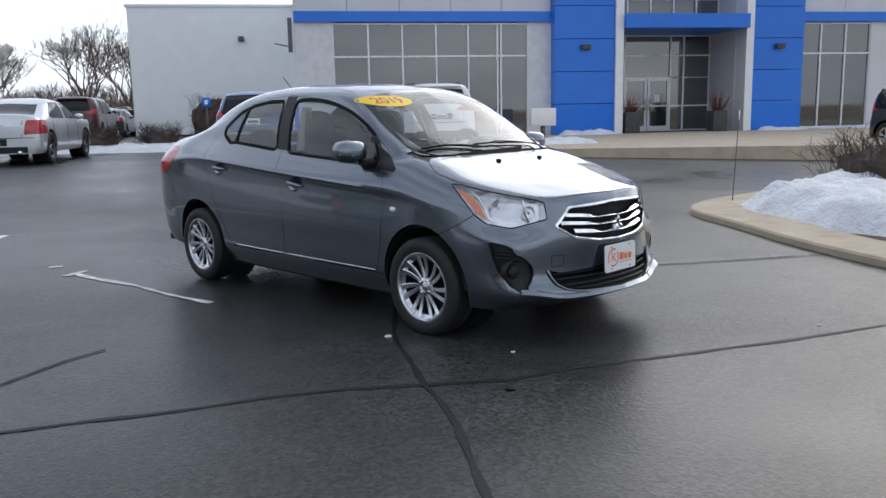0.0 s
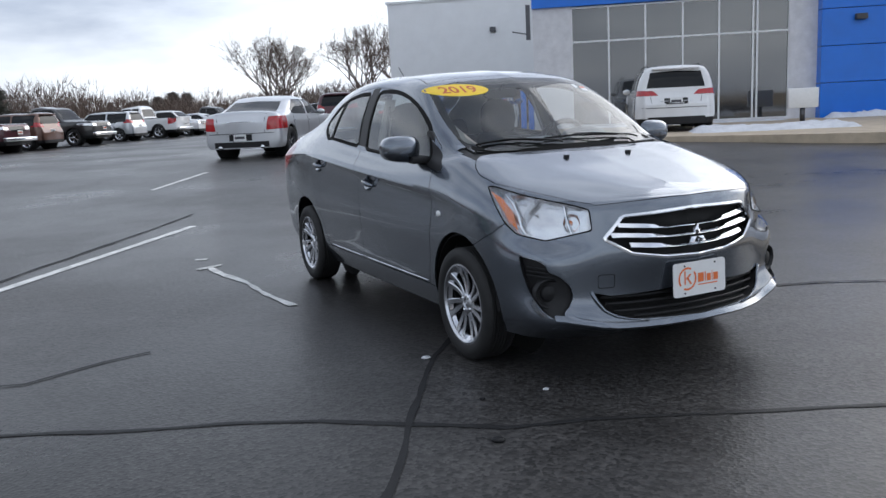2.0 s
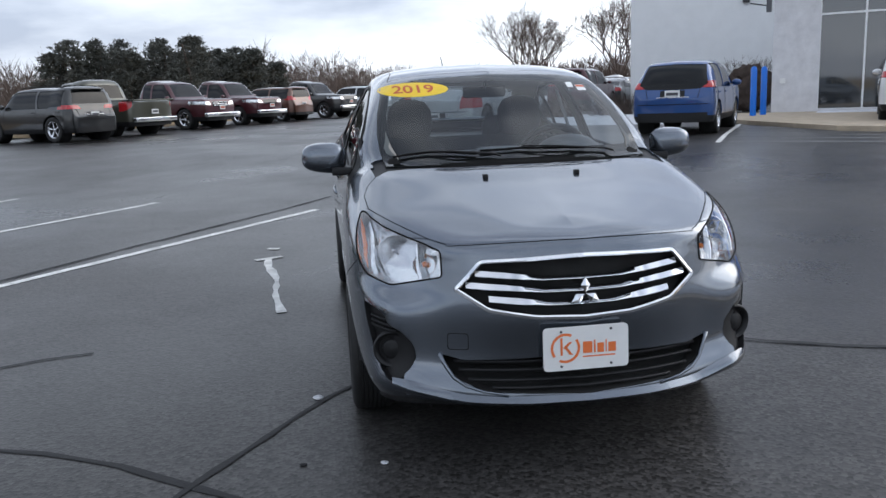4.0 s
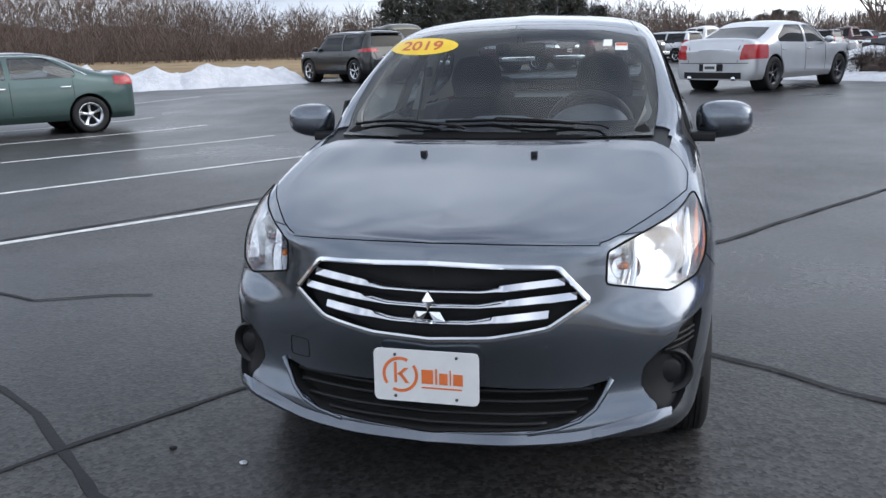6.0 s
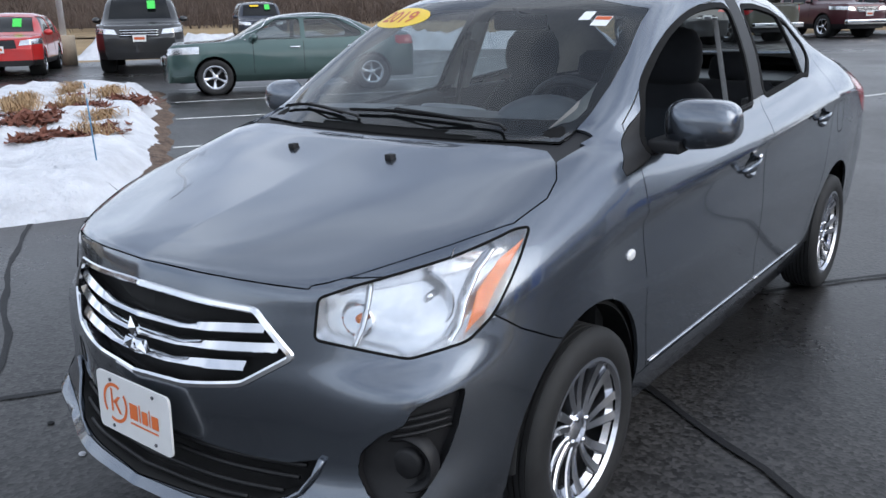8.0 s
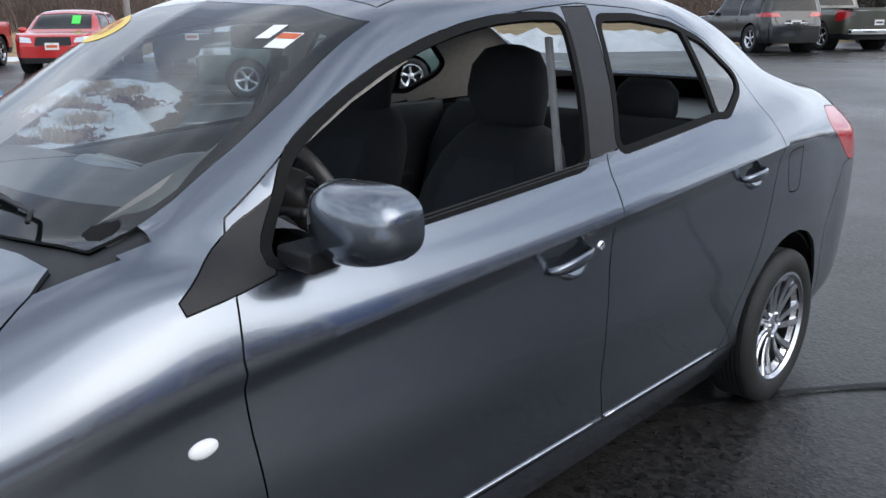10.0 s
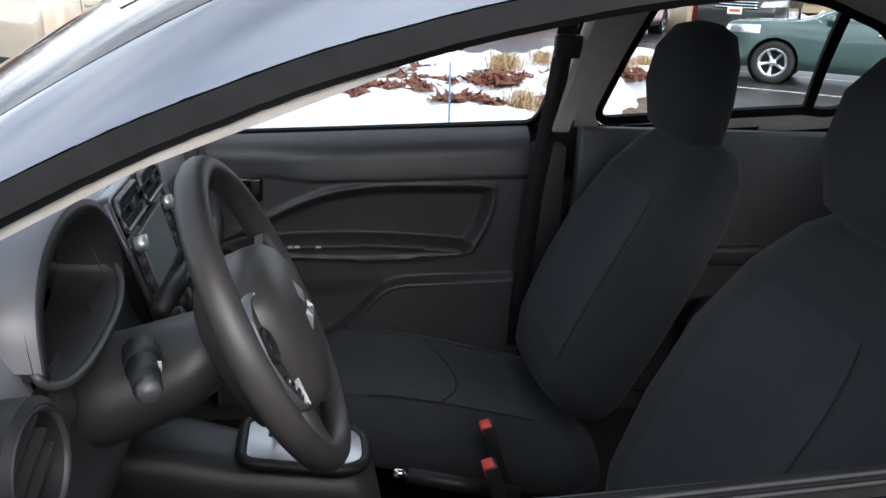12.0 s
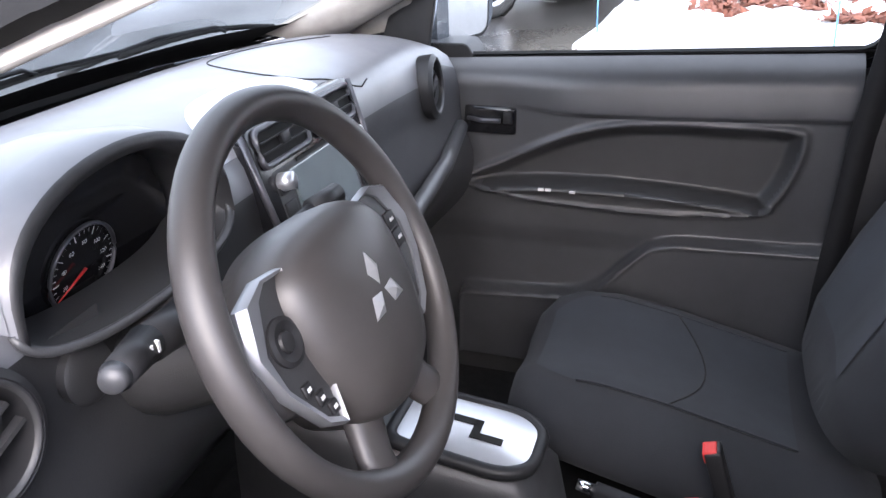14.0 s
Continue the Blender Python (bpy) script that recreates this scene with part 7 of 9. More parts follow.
M_SHOPGLASS = mat("dark_shop_glass", (0.030, 0.034, 0.038), rough=0.04, noise_scale=0.4, vary=0.25, spec=0.9, rough_vary=0.02)
M_SHOPGLASS.node_tree.nodes["Principled BSDF"].inputs["IOR"].default_value = 1.75
M_PLANTER = mat("dark_planter", (0.05, 0.05, 0.052), rough=0.6, noise_scale=5, vary=0.2)
BZ = .36
b_turn = Matrix(((-E2.x, E1.x, 0, 0), (-E2.y, E1.y, 0, 0), (0, 0, 1, 0), (0, 0, 0, 1)))
FAC = b_turn @ Matrix.Translation((0, 22.9, BZ))       # local: x to the right along the front, y inwards, z up
front_b = thing("dealership", FAC, "car dealership front with grey panels, large windows and blue entrance piers", "building")


def bpart(name, bm, material, parent=front_b, label="", sharp=None):
    return part(name, bm, material, parent, label, smooth=False)


# walls round the openings: (x0, x1) along the front, window heights 0.10 to 3.95
W0, W1 = .10, 3.95
bpart("wall_pier", boxm(-.58, 0, 0, .70, .3, 4.0), M_STONE, label="grey split-faced block wall")
bpart("wall_pier", boxm(7.55, 0, 0, 8.40, .3, 4.0), M_STONE, label="grey split-faced block wall")
bpart("wall_pier", boxm(21.05, 0, 0, 34.0, .3, 4.0), M_PANEL, label="grey metal wall")
bpart("window_sill", boxm(.70, -.03, 0, 7.55, .3, .10), M_STONE)
bpart("window_sill", boxm(17.97, -.03, 0, 21.05, .3, .10), M_STONE)
bpart("blue_band", boxm(-.60, -.12, 4.0, 8.42, .3, 4.36, .01), M_BLUEPANEL, label="bright blue band over the windows")
bpart("blue_band", boxm(17.9, -.12, 4.0, 34.0, .3, 4.36, .01), M_BLUEPANEL, label="bright blue band over the windows")
for k in range(5):
    bpart("upper_panel", boxm(-.58 + 1.796 * k, .0, 4.36, -.58 + 1.796 * (k + 1) - .018, .3, 6.7), M_PANEL, label="grey metal cladding panel")
for k in range(8):
    bpart("upper_panel", boxm(17.9 + 2.0 * k, .0, 4.36, 17.9 + 2.0 * (k + 1) - .018, .3, 6.7), M_PANEL, label="grey metal cladding panel")


def window(name, x0, x1, z0, z1, cols, rows, y=.10, frame=.055, parent=front_b, glass=None, edges=None):
    """A glazed opening with real mullions and panes."""
    xs_ = edges or [x0 + (x1 - x0) * k / cols for k in range(cols + 1)]
    w = new(name)
    w.parent = parent
    tagged(w, "white aluminium window frame with dark panes")
    for x in xs_:
        part("mullion", boxm(x - frame / 2, y - .07, z0, x + frame / 2, y + .07, z1), M_MULLION, w, smooth=False)
    for z in (z0, *rows, z1):
        part("transom", boxm(x0, y - .065, z - frame / 2, x1, y + .065, z + frame / 2), M_MULLION, w, smooth=False)
    zs = [z0, *rows, z1]
    for a, b in zip(xs_, xs_[1:]):
        for c, d in zip(zs, zs[1:]):
            part("pane", boxm(a + frame / 2, y - .008, c + frame / 2, b - frame / 2, y + .008, d - frame / 2), glass or M_SHOPGLASS, w, smooth=False)
    return w


window("window_1", .70, 7.55, W0, W1, 6, (2.85,), edges=[.70, 1.90, 3.08, 4.26, 5.40, 6.45, 6.58, 7.55])
window("window_2", 17.97, 21.05, W0, W1, 3, (2.85,))
# blue piers with joints
for x0, x1 in ((8.40, 10.62), (15.95, 17.97)):
    for k in range(6):
        bpart("blue_pier_panel", boxm(x0, -.45, .0 + 1.13 * k, x1, .3, 1.13 * (k + 1) - .02, .008), M_BLUEPANEL, label="bright blue metal pier panel")
    bm = bmesh.new()
    prism(bm, [(-.16, .0), (.16, .0), (.13, .17), (-.13, .17)], "x", -.16, .16, .01)
    o = bpart("wall_lamp", bm, M_PLANTER, label="small dark wall lamp")
    o.matrix_basis = pose((x0 + x1) / 2, -.52, 3.0)
for x in (10.62, 15.62):
    bpart("white_column", boxm(x, -.55, 0, x + .30, .2, 6.8, .01), M_MULLION, label="white entrance column")
bpart("entrance_canopy", boxm(10.92, -.80, 3.72, 15.62, 2.2, 4.22, .02), M_BLUEPANEL, label="blue entrance canopy")
bpart("entrance_side", boxm(10.86, .2, 0, 10.95, 2.3, 6.8), M_PANEL)
bpart("entrance_side", boxm(15.60, .2, 0, 15.69, 2.3, 6.8), M_PANEL)
window("window_3", 10.95, 15.60, 4.25, 6.6, 5, (5.0,), y=1.6)
window("window_4", 10.95, 15.60, 2.10, 3.70, 5, (2.95,), y=2.2, edges=[10.95, 11.55, 12.05, 13.95, 14.5, 15.60])
window("window_5", 10.95, 12.05, .05, 2.10, 2, (1.0,), y=2.2)
window("window_6", 13.95, 15.60, .05, 2.10, 2, (1.0,), y=2.2, edges=[13.95, 14.5, 15.60])
for k in range(2):
    x0 = 12.05 + .95 * k
    f = bmesh.new()
    for a, b_, c, d in ((x0 + .02, x0 + .11, .02, 2.08), (x0 + .84, x0 + .93, .02, 2.08), (x0 + .11, x0 + .84, .02, .22), (x0 + .11, x0 + .84, 1.98, 2.08), (x0 + .11, x0 + .84, .98, 1.04)):
        box(f, a, 2.14, c, b_, 2.26, d)
    dr = part("door_%d" % (k + 1), f, M_MULLION, front_b, "white framed glass entrance door", smooth=False)
    part("pane", boxm(x0 + .11, 2.19, .22, x0 + .84, 2.21, .98), M_SHOPGLASS, dr, smooth=False)
    part("pane", boxm(x0 + .11, 2.19, 1.04, x0 + .84, 2.21, 1.98), M_SHOPGLASS, dr, smooth=False)
    part("door_handle", boxm(x0 + (.84 if k == 0 else .06), 2.08, .85, x0 + (.88 if k == 0 else .10), 2.12, 1.25), M_CHROME, dr)
    part("notice", boxm(x0 + .30, 2.175, 1.15, x0 + .55, 2.185, 1.45), M_PAPER, dr, smooth=False) if k == 1 else None
bpart("side_wall", boxm(-.60, .3, 0, -.30, 16, 6.7), M_WALLWHITE, label="white painted side wall")
bpart("roof_slab", boxm(-.58, .3, 6.5, 34, 16, 6.62), M_PANEL)
bpart("back_wall", boxm(-.5, 8.0, 0, 34, 8.2, 6.5), M_PANEL)
bm = bmesh.new()
box(bm, -.80, -.02, 3.02, -.66, .12, 4.15)
cyl(bm, (-.73, .05, 3.2), (-1.25, -.1, 3.3), .02, seg=8)
bpart("downpipe", bm, M_ALLOYDARK, label="grey rainwater pipe with bracket")
wing = thing("service_wing", b_turn @ Matrix.Translation((0, 37.9, .4)), "white painted service wing set back behind a hedge", "building")
part("wall", boxm(-8.7, 0, 0, 1.2, 9, 6.3), M_WALLWHITE, wing, smooth=False)
part("coping", boxm(-8.8, -.06, 6.3, 1.3, 9, 6.42), M_MULLION, wing, smooth=False)
part("wall_lamp", boxm(-3.4, -.2, 4.6, -3.1, .0, 4.85, .03), M_ALLOYDARK, wing)
# entrance walk with kerb
walk_bm = bmesh.new()
pts = [(-1.5, 22.9), (34, 22.9), (34, 8.5), (12.0, 10.2), (5.5, 12.2), (1.5, 14.4), (-.6, 17.5), (-1.5, 19.5)]


def b_xy(x, y):
    v = b_turn @ Vector((x, y, 0))
    return v.x, v.y


for lift in (0,):
    lo = [walk_bm.verts.new((*b_xy(x, y), .0)) for x, y in pts]
    hi = [walk_bm.verts.new((*b_xy(x, y), .40)) for x, y in pts]
    walk_bm.faces.new(hi)
    for k in range(len(pts)):
        walk_bm.faces.new((lo[k - 1], lo[k], hi[k], hi[k - 1]))
bmesh.ops.recalc_face_normals(walk_bm, faces=walk_bm.faces)
walk_o = part("entrance_walk", walk_bm, M_CONCRETE, smooth=False)
tagged(walk_o, "tan concrete apron with a kerb in front of the entrance", "pavement", kind="structure")


def local_heap(x0, y0, x1, y1, h, seed):
    heap("snow_patch", round_poly([b_xy(x0, y0), b_xy(x1, y0), b_xy(x1, y1), b_xy(x0, y1)], .4, 3), h, M_SNOW, "thin melting snow patch on the concrete", "snow", seed, .12, .9, "stuff", .08, 0, .4)


for a in ((8.3, 21.6, 10.6, 22.4, .28, 31), (15.9, 21.7, 18.2, 22.5, .2, 32), (18.5, 22.0, 21.5, 22.7, .12, 33), (3.4, 14.6, 7.4, 16.4, .20, 34), (8.8, 12.0, 11.2, 12.6, .10, 35), (12.2, 11.4, 16.5, 12.0, .10, 36), (.6, 21.6, 7.5, 22.5, .10, 37)):
    local_heap(*a)
# planters, board, bollards, signs
for x in (11.3, 14.7):
    pl = thing("planter", b_turn @ Matrix.Translation((x, 22.6, .40)), "dark square planter with dry winter stems", "planter", "entrance planters")
    part("tub", boxm(-.28, -.28, 0, .28, .28, .75, .03), M_PLANTER, pl)
    bm = bmesh.new()
    rnd = random.Random(int(x * 10))
    for k in range(60):
        a, r = rnd.uniform(0, 6.28), rnd.uniform(.05, .55)
        tip = Vector((math.cos(a) * r, math.sin(a) * r, rnd.uniform(1.0, 1.6)))
        tube(bm, [(tip.x * .3, tip.y * .3, .7), (tip.x * .7, tip.y * .7, .7 + (tip.z - .7) * .6), tuple(tip)], .012, 4, taper=.3)
    part("foliage", bm, M_LEAFBROWN, pl)
sg = thing("low_sign", b_turn @ Matrix.Translation((7.3, 20.2, .40)), "low white sign box on a short post", "sign")
part("board", boxm(-.42, -.10, .38, .42, .10, .95, .02), M_WHITE, sg)
part("post", boxm(-.06, -.06, 0, .06, .06, .40), M_ALLOYDARK, sg)
for dx in (0, .35):
    bo = thing("bollard", b_turn @ Matrix.Translation((-.83 + dx * .60, 20.6 + dx * 1.6, .33)), "bright blue steel bollard", "bollard", "bollards by the wall")
    bm = bmesh.new()
    lathe(bm, [(.085, 0), (.085, 1.35), (.06, 1.42), (0, 1.44)], 20, Matrix.Rotation(-math.pi / 2, 4, "Y"))
    part("post", bm, M_BLUEPANEL, bo)
bp_ = thing("parking_sign", b_turn @ Matrix.Translation((-3.3, 20.0, .33)), "blue disabled parking sign on a post", "sign")
part("post", boxm(-.025, -.02, 0, .025, .02, 1.52), M_ALLOYDARK, bp_)
part("plate", boxm(-.13, -.035, 1.25, .13, -.02, 1.52), M_BLUEPANEL, bp_, "blue plate with a white figure-free bar")
part("plate_mark", boxm(-.05, -.042, 1.32, .05, -.036, 1.45), M_WHITE, bp_, smooth=False)
part("outlet_box", boxm(-.35, -.05, .9, -.20, .0, 1.05), M_WHITE, front_b, smooth=False)

# ---- other vehicles ----
def vehicle_skin(kind, L, W, H):
    """Guide curves of a plain road vehicle, nose at -y, half of it."""
    hw = W / 2
    if kind == "sedan":
        hood, belt, deck = .66 * H, .655 * H, .74 * H
        prof = [(-.5, .50 * H), (-.485, hood * .93), (-.40, hood * .985), (-.245, hood * 1.05), (-.10, .93 * H), (.02, H), (.17, .985 * H), (.37, deck * 1.03), (.46, deck), (.5, .60 * H)]
        roof = (-.10, .17)
    elif kind == "hatch":
        hood, belt, deck = .64 * H, .62 * H, .0
        prof = [(-.5, .46 * H), (-.48, hood * .90), (-.40, hood * .98), (-.29, hood * 1.05), (-.12, .92 * H), (.02, H), (.22, .985 * H), (.36, .94 * H), (.46, .66 * H), (.5, .50 * H)]
        roof = (-.12, .36)
    elif kind == "suv":
        hood, belt, deck = .61 * H, .62 * H, .0
        prof = [(-.5, .46 * H), (-.488, hood * .94), (-.40, hood * .99), (-.235, hood * 1.04), (-.12, .94 * H), (.0, H), (.25, .99 * H), (.42, .955 * H), (.475, .62 * H), (.5, .48 * H)]
        roof = (-.12, .42)
    else:
        hood, belt, deck = .615 * H, .62 * H, .62 * H
        prof = [(-.5, .50 * H), (-.492, hood * .96), (-.40, hood), (-.235, hood * 1.03), (-.135, .95 * H), (-.05, H), (.08, .985 * H), (.125, deck), (.46, deck), (.5, .60 * H)]
        roof = (-.135, .08)
    net = [[] for _ in range(8)]
    n = len(prof)
    ends = [(0.0, -.5)] + [(1.0, p[0]) for p in prof] + [(0.0, .5)]
    tops = [prof[0][1]] + [p[1] for p in prof] + [prof[-1][1]]
    for i, ((wx, fy), top) in enumerate(zip(ends, tops)):
        y = fy * L
        near_end = min(abs(fy + .5), abs(fy - .5))
        full = 1.0 if wx and near_end > .03 else (.84 if wx else 0.0)
        w = hw * full * (1 - .04 * step(.42, .5, abs(fy)))
        pull = 0 if i in (0, len(ends) - 1) else 1
        yy = y + (.0 if pull == 0 else (.06 * L * (1 if fy < 0 else -1) * (1 if near_end < .03 else 0)) * .35)
        zb = min(belt, top * .985) if not (roof[0] - .001 <= fy <= roof[1] + .001) else belt
        glass = roof[0] - .14 < fy < roof[1] + (.17 if kind == "sedan" else .06) and top > belt * 1.06 and wx
        lv = [(w * .93, .17 * H), (w * .985, .24 * H), (w, .42 * H), (w * .965, zb)]
        if glass:
            k = (top - belt) / (H - belt)
            lv += [(w * (.965 - .08 * k), belt + (top - belt) * .5), (w * (.93 - .20 * k), belt + (top - belt) * .88), (w * (.5 - .08 * k), top - .012), (0, top)]
        else:
            lv += [(w * .88, zb + (top - zb) * .55), (w * .70, zb + (top - zb) * .8), (w * .36, top - .006), (0, top)]
        for j, (x, z) in enumerate(lv):
            net[j].append((x, yy if x > 0.01 or j < 7 else yy, z))
    return net, belt, roof, hood, deck


def vehicle(name, kind, L, W, H, paint_mat, label, x, y, heading, wheel_r=.34, category="car", glass=None, stickers=(), plate=True, bed_cover=False, alloy=None, group="", seam=False, chrome=None, fine_step=.10, base_z=None, tail=None, rear=False, rear_glass=None, plate_z=None):
    """A parked vehicle facing heading (a 2D direction): skin, panes, lamps, bumpers, wheels."""
    h = Vector(heading).normalized()
    yaw = math.degrees(math.atan2(-h.x, h.y)) + 180
    root = thing(name, pose(x, y, ground_z(x, y) if base_z is None else base_z, 0, 0, yaw), label, category, group)
    net, belt, roof, hood, deck = vehicle_skin(kind, L, W, H)
    bm = grid_bm(loft(net, fine_step, fine_step * .9))
    l_ = bm.faces.layers.int.new("panel")
    hw = W / 2
    fw, rw = -.5 * L + .19 * L, .5 * L - (.20 * L if kind != "pickup" else .215 * L)
    side_ = lambda c: c.x > hw * .5
    r0, r1 = roof
    ys = lambda f: f * L
    up = belt + .035
    top = H * .965 - .045
    back = {"sedan": r1 + .15, "hatch": r1 + .05, "suv": r1 - .005, "pickup": r1 + .0}[kind]
    mid_y = (r0 + r1) / 2 * L - .02
    if kind == "pickup":
        mid_y = (r0 + r1) / 2 * L + .10
    wf = round_poly([(ys(r0) - .40, up), (mid_y - .04, up), (mid_y - .04, top), (ys(r0) + .16, top), (ys(r0) - .12, up + (top - up) * .55)], .05, 3)
    rear_end = ys(back) - (.30 if kind in ("sedan", "hatch") else .06)
    wr = round_poly([(mid_y + .04, up), (rear_end, up + .02), (rear_end - (.0 if kind in ("suv", "pickup") else -.02), up + (.25 if kind in ("suv", "pickup") else .12)), (ys(r1) - (.06 if kind != "sedan" else .02), top), (mid_y + .04, top)], .05, 3)
    jobs = [(circle(fw, wheel_r * 1.02, wheel_r * 1.16, 20), AX_SIDE, side_, 1), (circle(rw, wheel_r * 1.02, wheel_r * 1.16, 20), AX_SIDE, side_, 1),
            (wf, AX_SIDE, lambda c: side_(c) and c.z > belt, 2), (wr, AX_SIDE, lambda c: side_(c) and c.z > belt, 2)]
    ws_t = H * .965
    jobs.append(([(-.01, belt + .10), (hw * .76, belt + .10), (hw * .66, ws_t - .06), (-.01, ws_t - .03)], AX_FRONT, lambda c: ys(r0) - .16 * L < c.y < ys(r0) + .04 * L, 3))
    jobs.append(([(-.01, belt + .12), (hw * .74, belt + .12), (hw * .64, ws_t - .10), (-.01, ws_t - .07)], AX_FRONT, lambda c: ys(r1) - .01 * L < c.y < ys(r1) + .21 * L, 4))
    if rear_glass:
        jobs[-1] = (rear_glass, AX_FRONT, lambda c: c.y > .25 * L, 4)
    zl = hood * .93
    jobs.append((round_poly([(hw * .50, zl - .17), (hw * 1.1, zl - .13), (hw * 1.1, zl + .01), (hw * .55, zl - .05)], .02, 2), AX_FRONT, lambda c: c.y < -.36 * L, 5))
    jobs.append((round_poly([(-hw * .46, zl - .23), (hw * .46, zl - .23), (hw * .42, zl - .03), (-hw * .42, zl - .03)], .03, 2), AX_FRONT, lambda c: c.y < -.40 * L, 7))
    zt = (deck or belt * 1.10) * (.96 if kind == "sedan" else 1.0)
    jobs.append((round_poly([(hw * (.60 if kind != "pickup" else .84), zt - .19), (hw * 1.1, zt - (.19 if kind != "pickup" else .42)), (hw * 1.1, zt - .02), (hw * (.62 if kind != "pickup" else .84), zt - .03)], .02, 2), AX_FRONT, lambda c: c.y > .40 * L, 6))
    if kind in ("suv", "hatch"):
        jobs[-1] = (round_poly([(hw * .55, zt - .14), (hw * 1.1, zt - .12), (hw * 1.1, zt + .10), (hw * .60, zt + .06)], .02, 2), AX_FRONT, lambda c: c.y > .38 * L, 6)
    if tail:
        jobs[-1] = (round_poly(tail, .03, 3), AX_FRONT, lambda c: c.y > .36 * L, 6)
    jobs.append(([(-2.9 * L, .05), (2.9 * L, .05), (2.9 * L, .255 * H), (-2.9 * L, .255 * H)], AX_SIDE, lambda c: True, 8))
    for pl, ax, wh, v in jobs:
        cut(bm, pl, ax, wh)
    for pl, ax, wh, v in jobs:
        pick(bm, pl, ax, wh, l_, v)
    for nm, vals, mt, lb, kw in (("body", [0], paint_mat, "", dict(gap=.0, flange=.03)), ("window_pane", [2], glass or M_PRIVACY, "dark side windows", dict(gap=0, flange=0, offset=-.012)), ("windscreen", [3], glass or M_PRIVACY, "dark windscreen", dict(gap=0, flange=0, offset=-.008)),
                                 ("rear_window", [4], glass or M_PRIVACY, "dark rear window", dict(gap=0, flange=0, offset=-.008)), ("headlamp", [5], M_REFLECTOR, "clear headlamp", dict(gap=.004, flange=.02, offset=.004)), ("tail_lamp", [6], M_REDLENS, "red tail lamp", dict(gap=.004, flange=.02, offset=.006)),
                                 ("grille", [7], M_GLOSSBLACK, "black grille", dict(gap=.004, flange=.02, offset=-.01)), ("lower_cladding", [8], paint_mat if kind == "sedan" else M_BLACK, "lower body cladding", dict(gap=0, flange=.03, offset=.002))):
        for mir in ((False, True) if nm in ("window_pane", "headlamp", "tail_lamp") else (None,)):
            try_bm = panel(bm, l_, vals, join=mir is None, mirror=bool(mir), **kw)
            if len(try_bm.faces):
                part(nm, try_bm, mt, root, lb, sharp=40)
            else:
                try_bm.free()
    tree = BVHTree.FromBMesh(bm)

    def skin_side(yy, zz):
        p, n_, _, _ = tree.ray_cast(Vector((3, yy, zz)), Vector((-1, 0, 0)))
        return p

    def skin_end(xx, zz, front=True):
        p, n_, _, _ = tree.ray_cast(Vector((abs(xx), -6 if front else 6, zz)), Vector((0, 1 if front else -1, 0)))
        return p
    if seam or L > 3:
        for s in (-1, 1):
            for yy, z0, z1 in ((ys(r0) - .30, .27 * H, belt), (mid_y, .27 * H, belt), (rear_end - .05, belt * .62, belt)):
                pts = [skin_side(yy, z0 + (z1 - z0) * k / 6) for k in range(7)]
                if all(pts):
                    b2 = bmesh.new()
                    tube(b2, [(s * (p.x + .0005), p.y, p.z) for p in pts], .0045, 4)
                    part("door_gap", b2, M_UNDER, root)
            for yy in (mid_y - .16, rear_end - .18):
                p = skin_side(yy, belt - .11)
                if p:
                    part("door_handle", boxm(-.012, -.09, -.016, .014, .09, .016, .006), chrome or paint_mat, root, m=Matrix.Translation((s * (p.x + .010), p.y, p.z)))
            p = skin_side(ys(r0) - .34, belt + .02)
            if p:
                b2 = bmesh.new()
                bmesh.ops.create_uvsphere(b2, u_segments=14, v_segments=8, radius=1)
                for v in b2.verts:
                    v.co = (v.co.x * .11, v.co.y * .08, v.co.z * .075)
                part("door_mirror", b2, paint_mat, root, m=Matrix.Translation((s * (p.x + .10), p.y + .06, p.z + .06)))
    if chrome and kind == "sedan":
        arch = smooth_poly([(ys(r0) - .42, up - .01), (ys(r0) - .12, up + (top - up) * .60), (ys(r0) + .16, top + .015), (ys(r1) - .04, top + .015), (rear_end + .02, up + .16), (rear_end + .03, up)], 4)
        for s in (-1, 1):
            pts = [skin_side(*q) for q in arch[:-4]]
            b2 = bmesh.new()
            tube(b2, [(s * (p.x + .003), p.y, p.z) for p in pts if p], .009, 6)
            part("window_surround", b2, chrome, root, "chrome window surround")
    for front in (True, False):
        p = skin_end(0, .43 * H if front else plate_z if plate_z else (.495 * H if kind not in ("pickup", "sedan") else (.42 * H if kind == "pickup" or not rear else .343 * H)), front)
        if p and plate:
            part("plate", boxm(-.155, -.008, -.078, .155, .008, .078, .004), M_WHITE, root, "white plate with plain print", m=Matrix.Translation(p + Vector((0, -.012 if front else .012, 0))), smooth=False)
            part("plate_print", boxm(-.12, -.012, -.03, .12, .012, .03), M_REDPRINT if front else M_ALLOYDARK, root, m=Matrix.Translation(p + Vector((0, -.012 if front else .012, 0))), smooth=False)
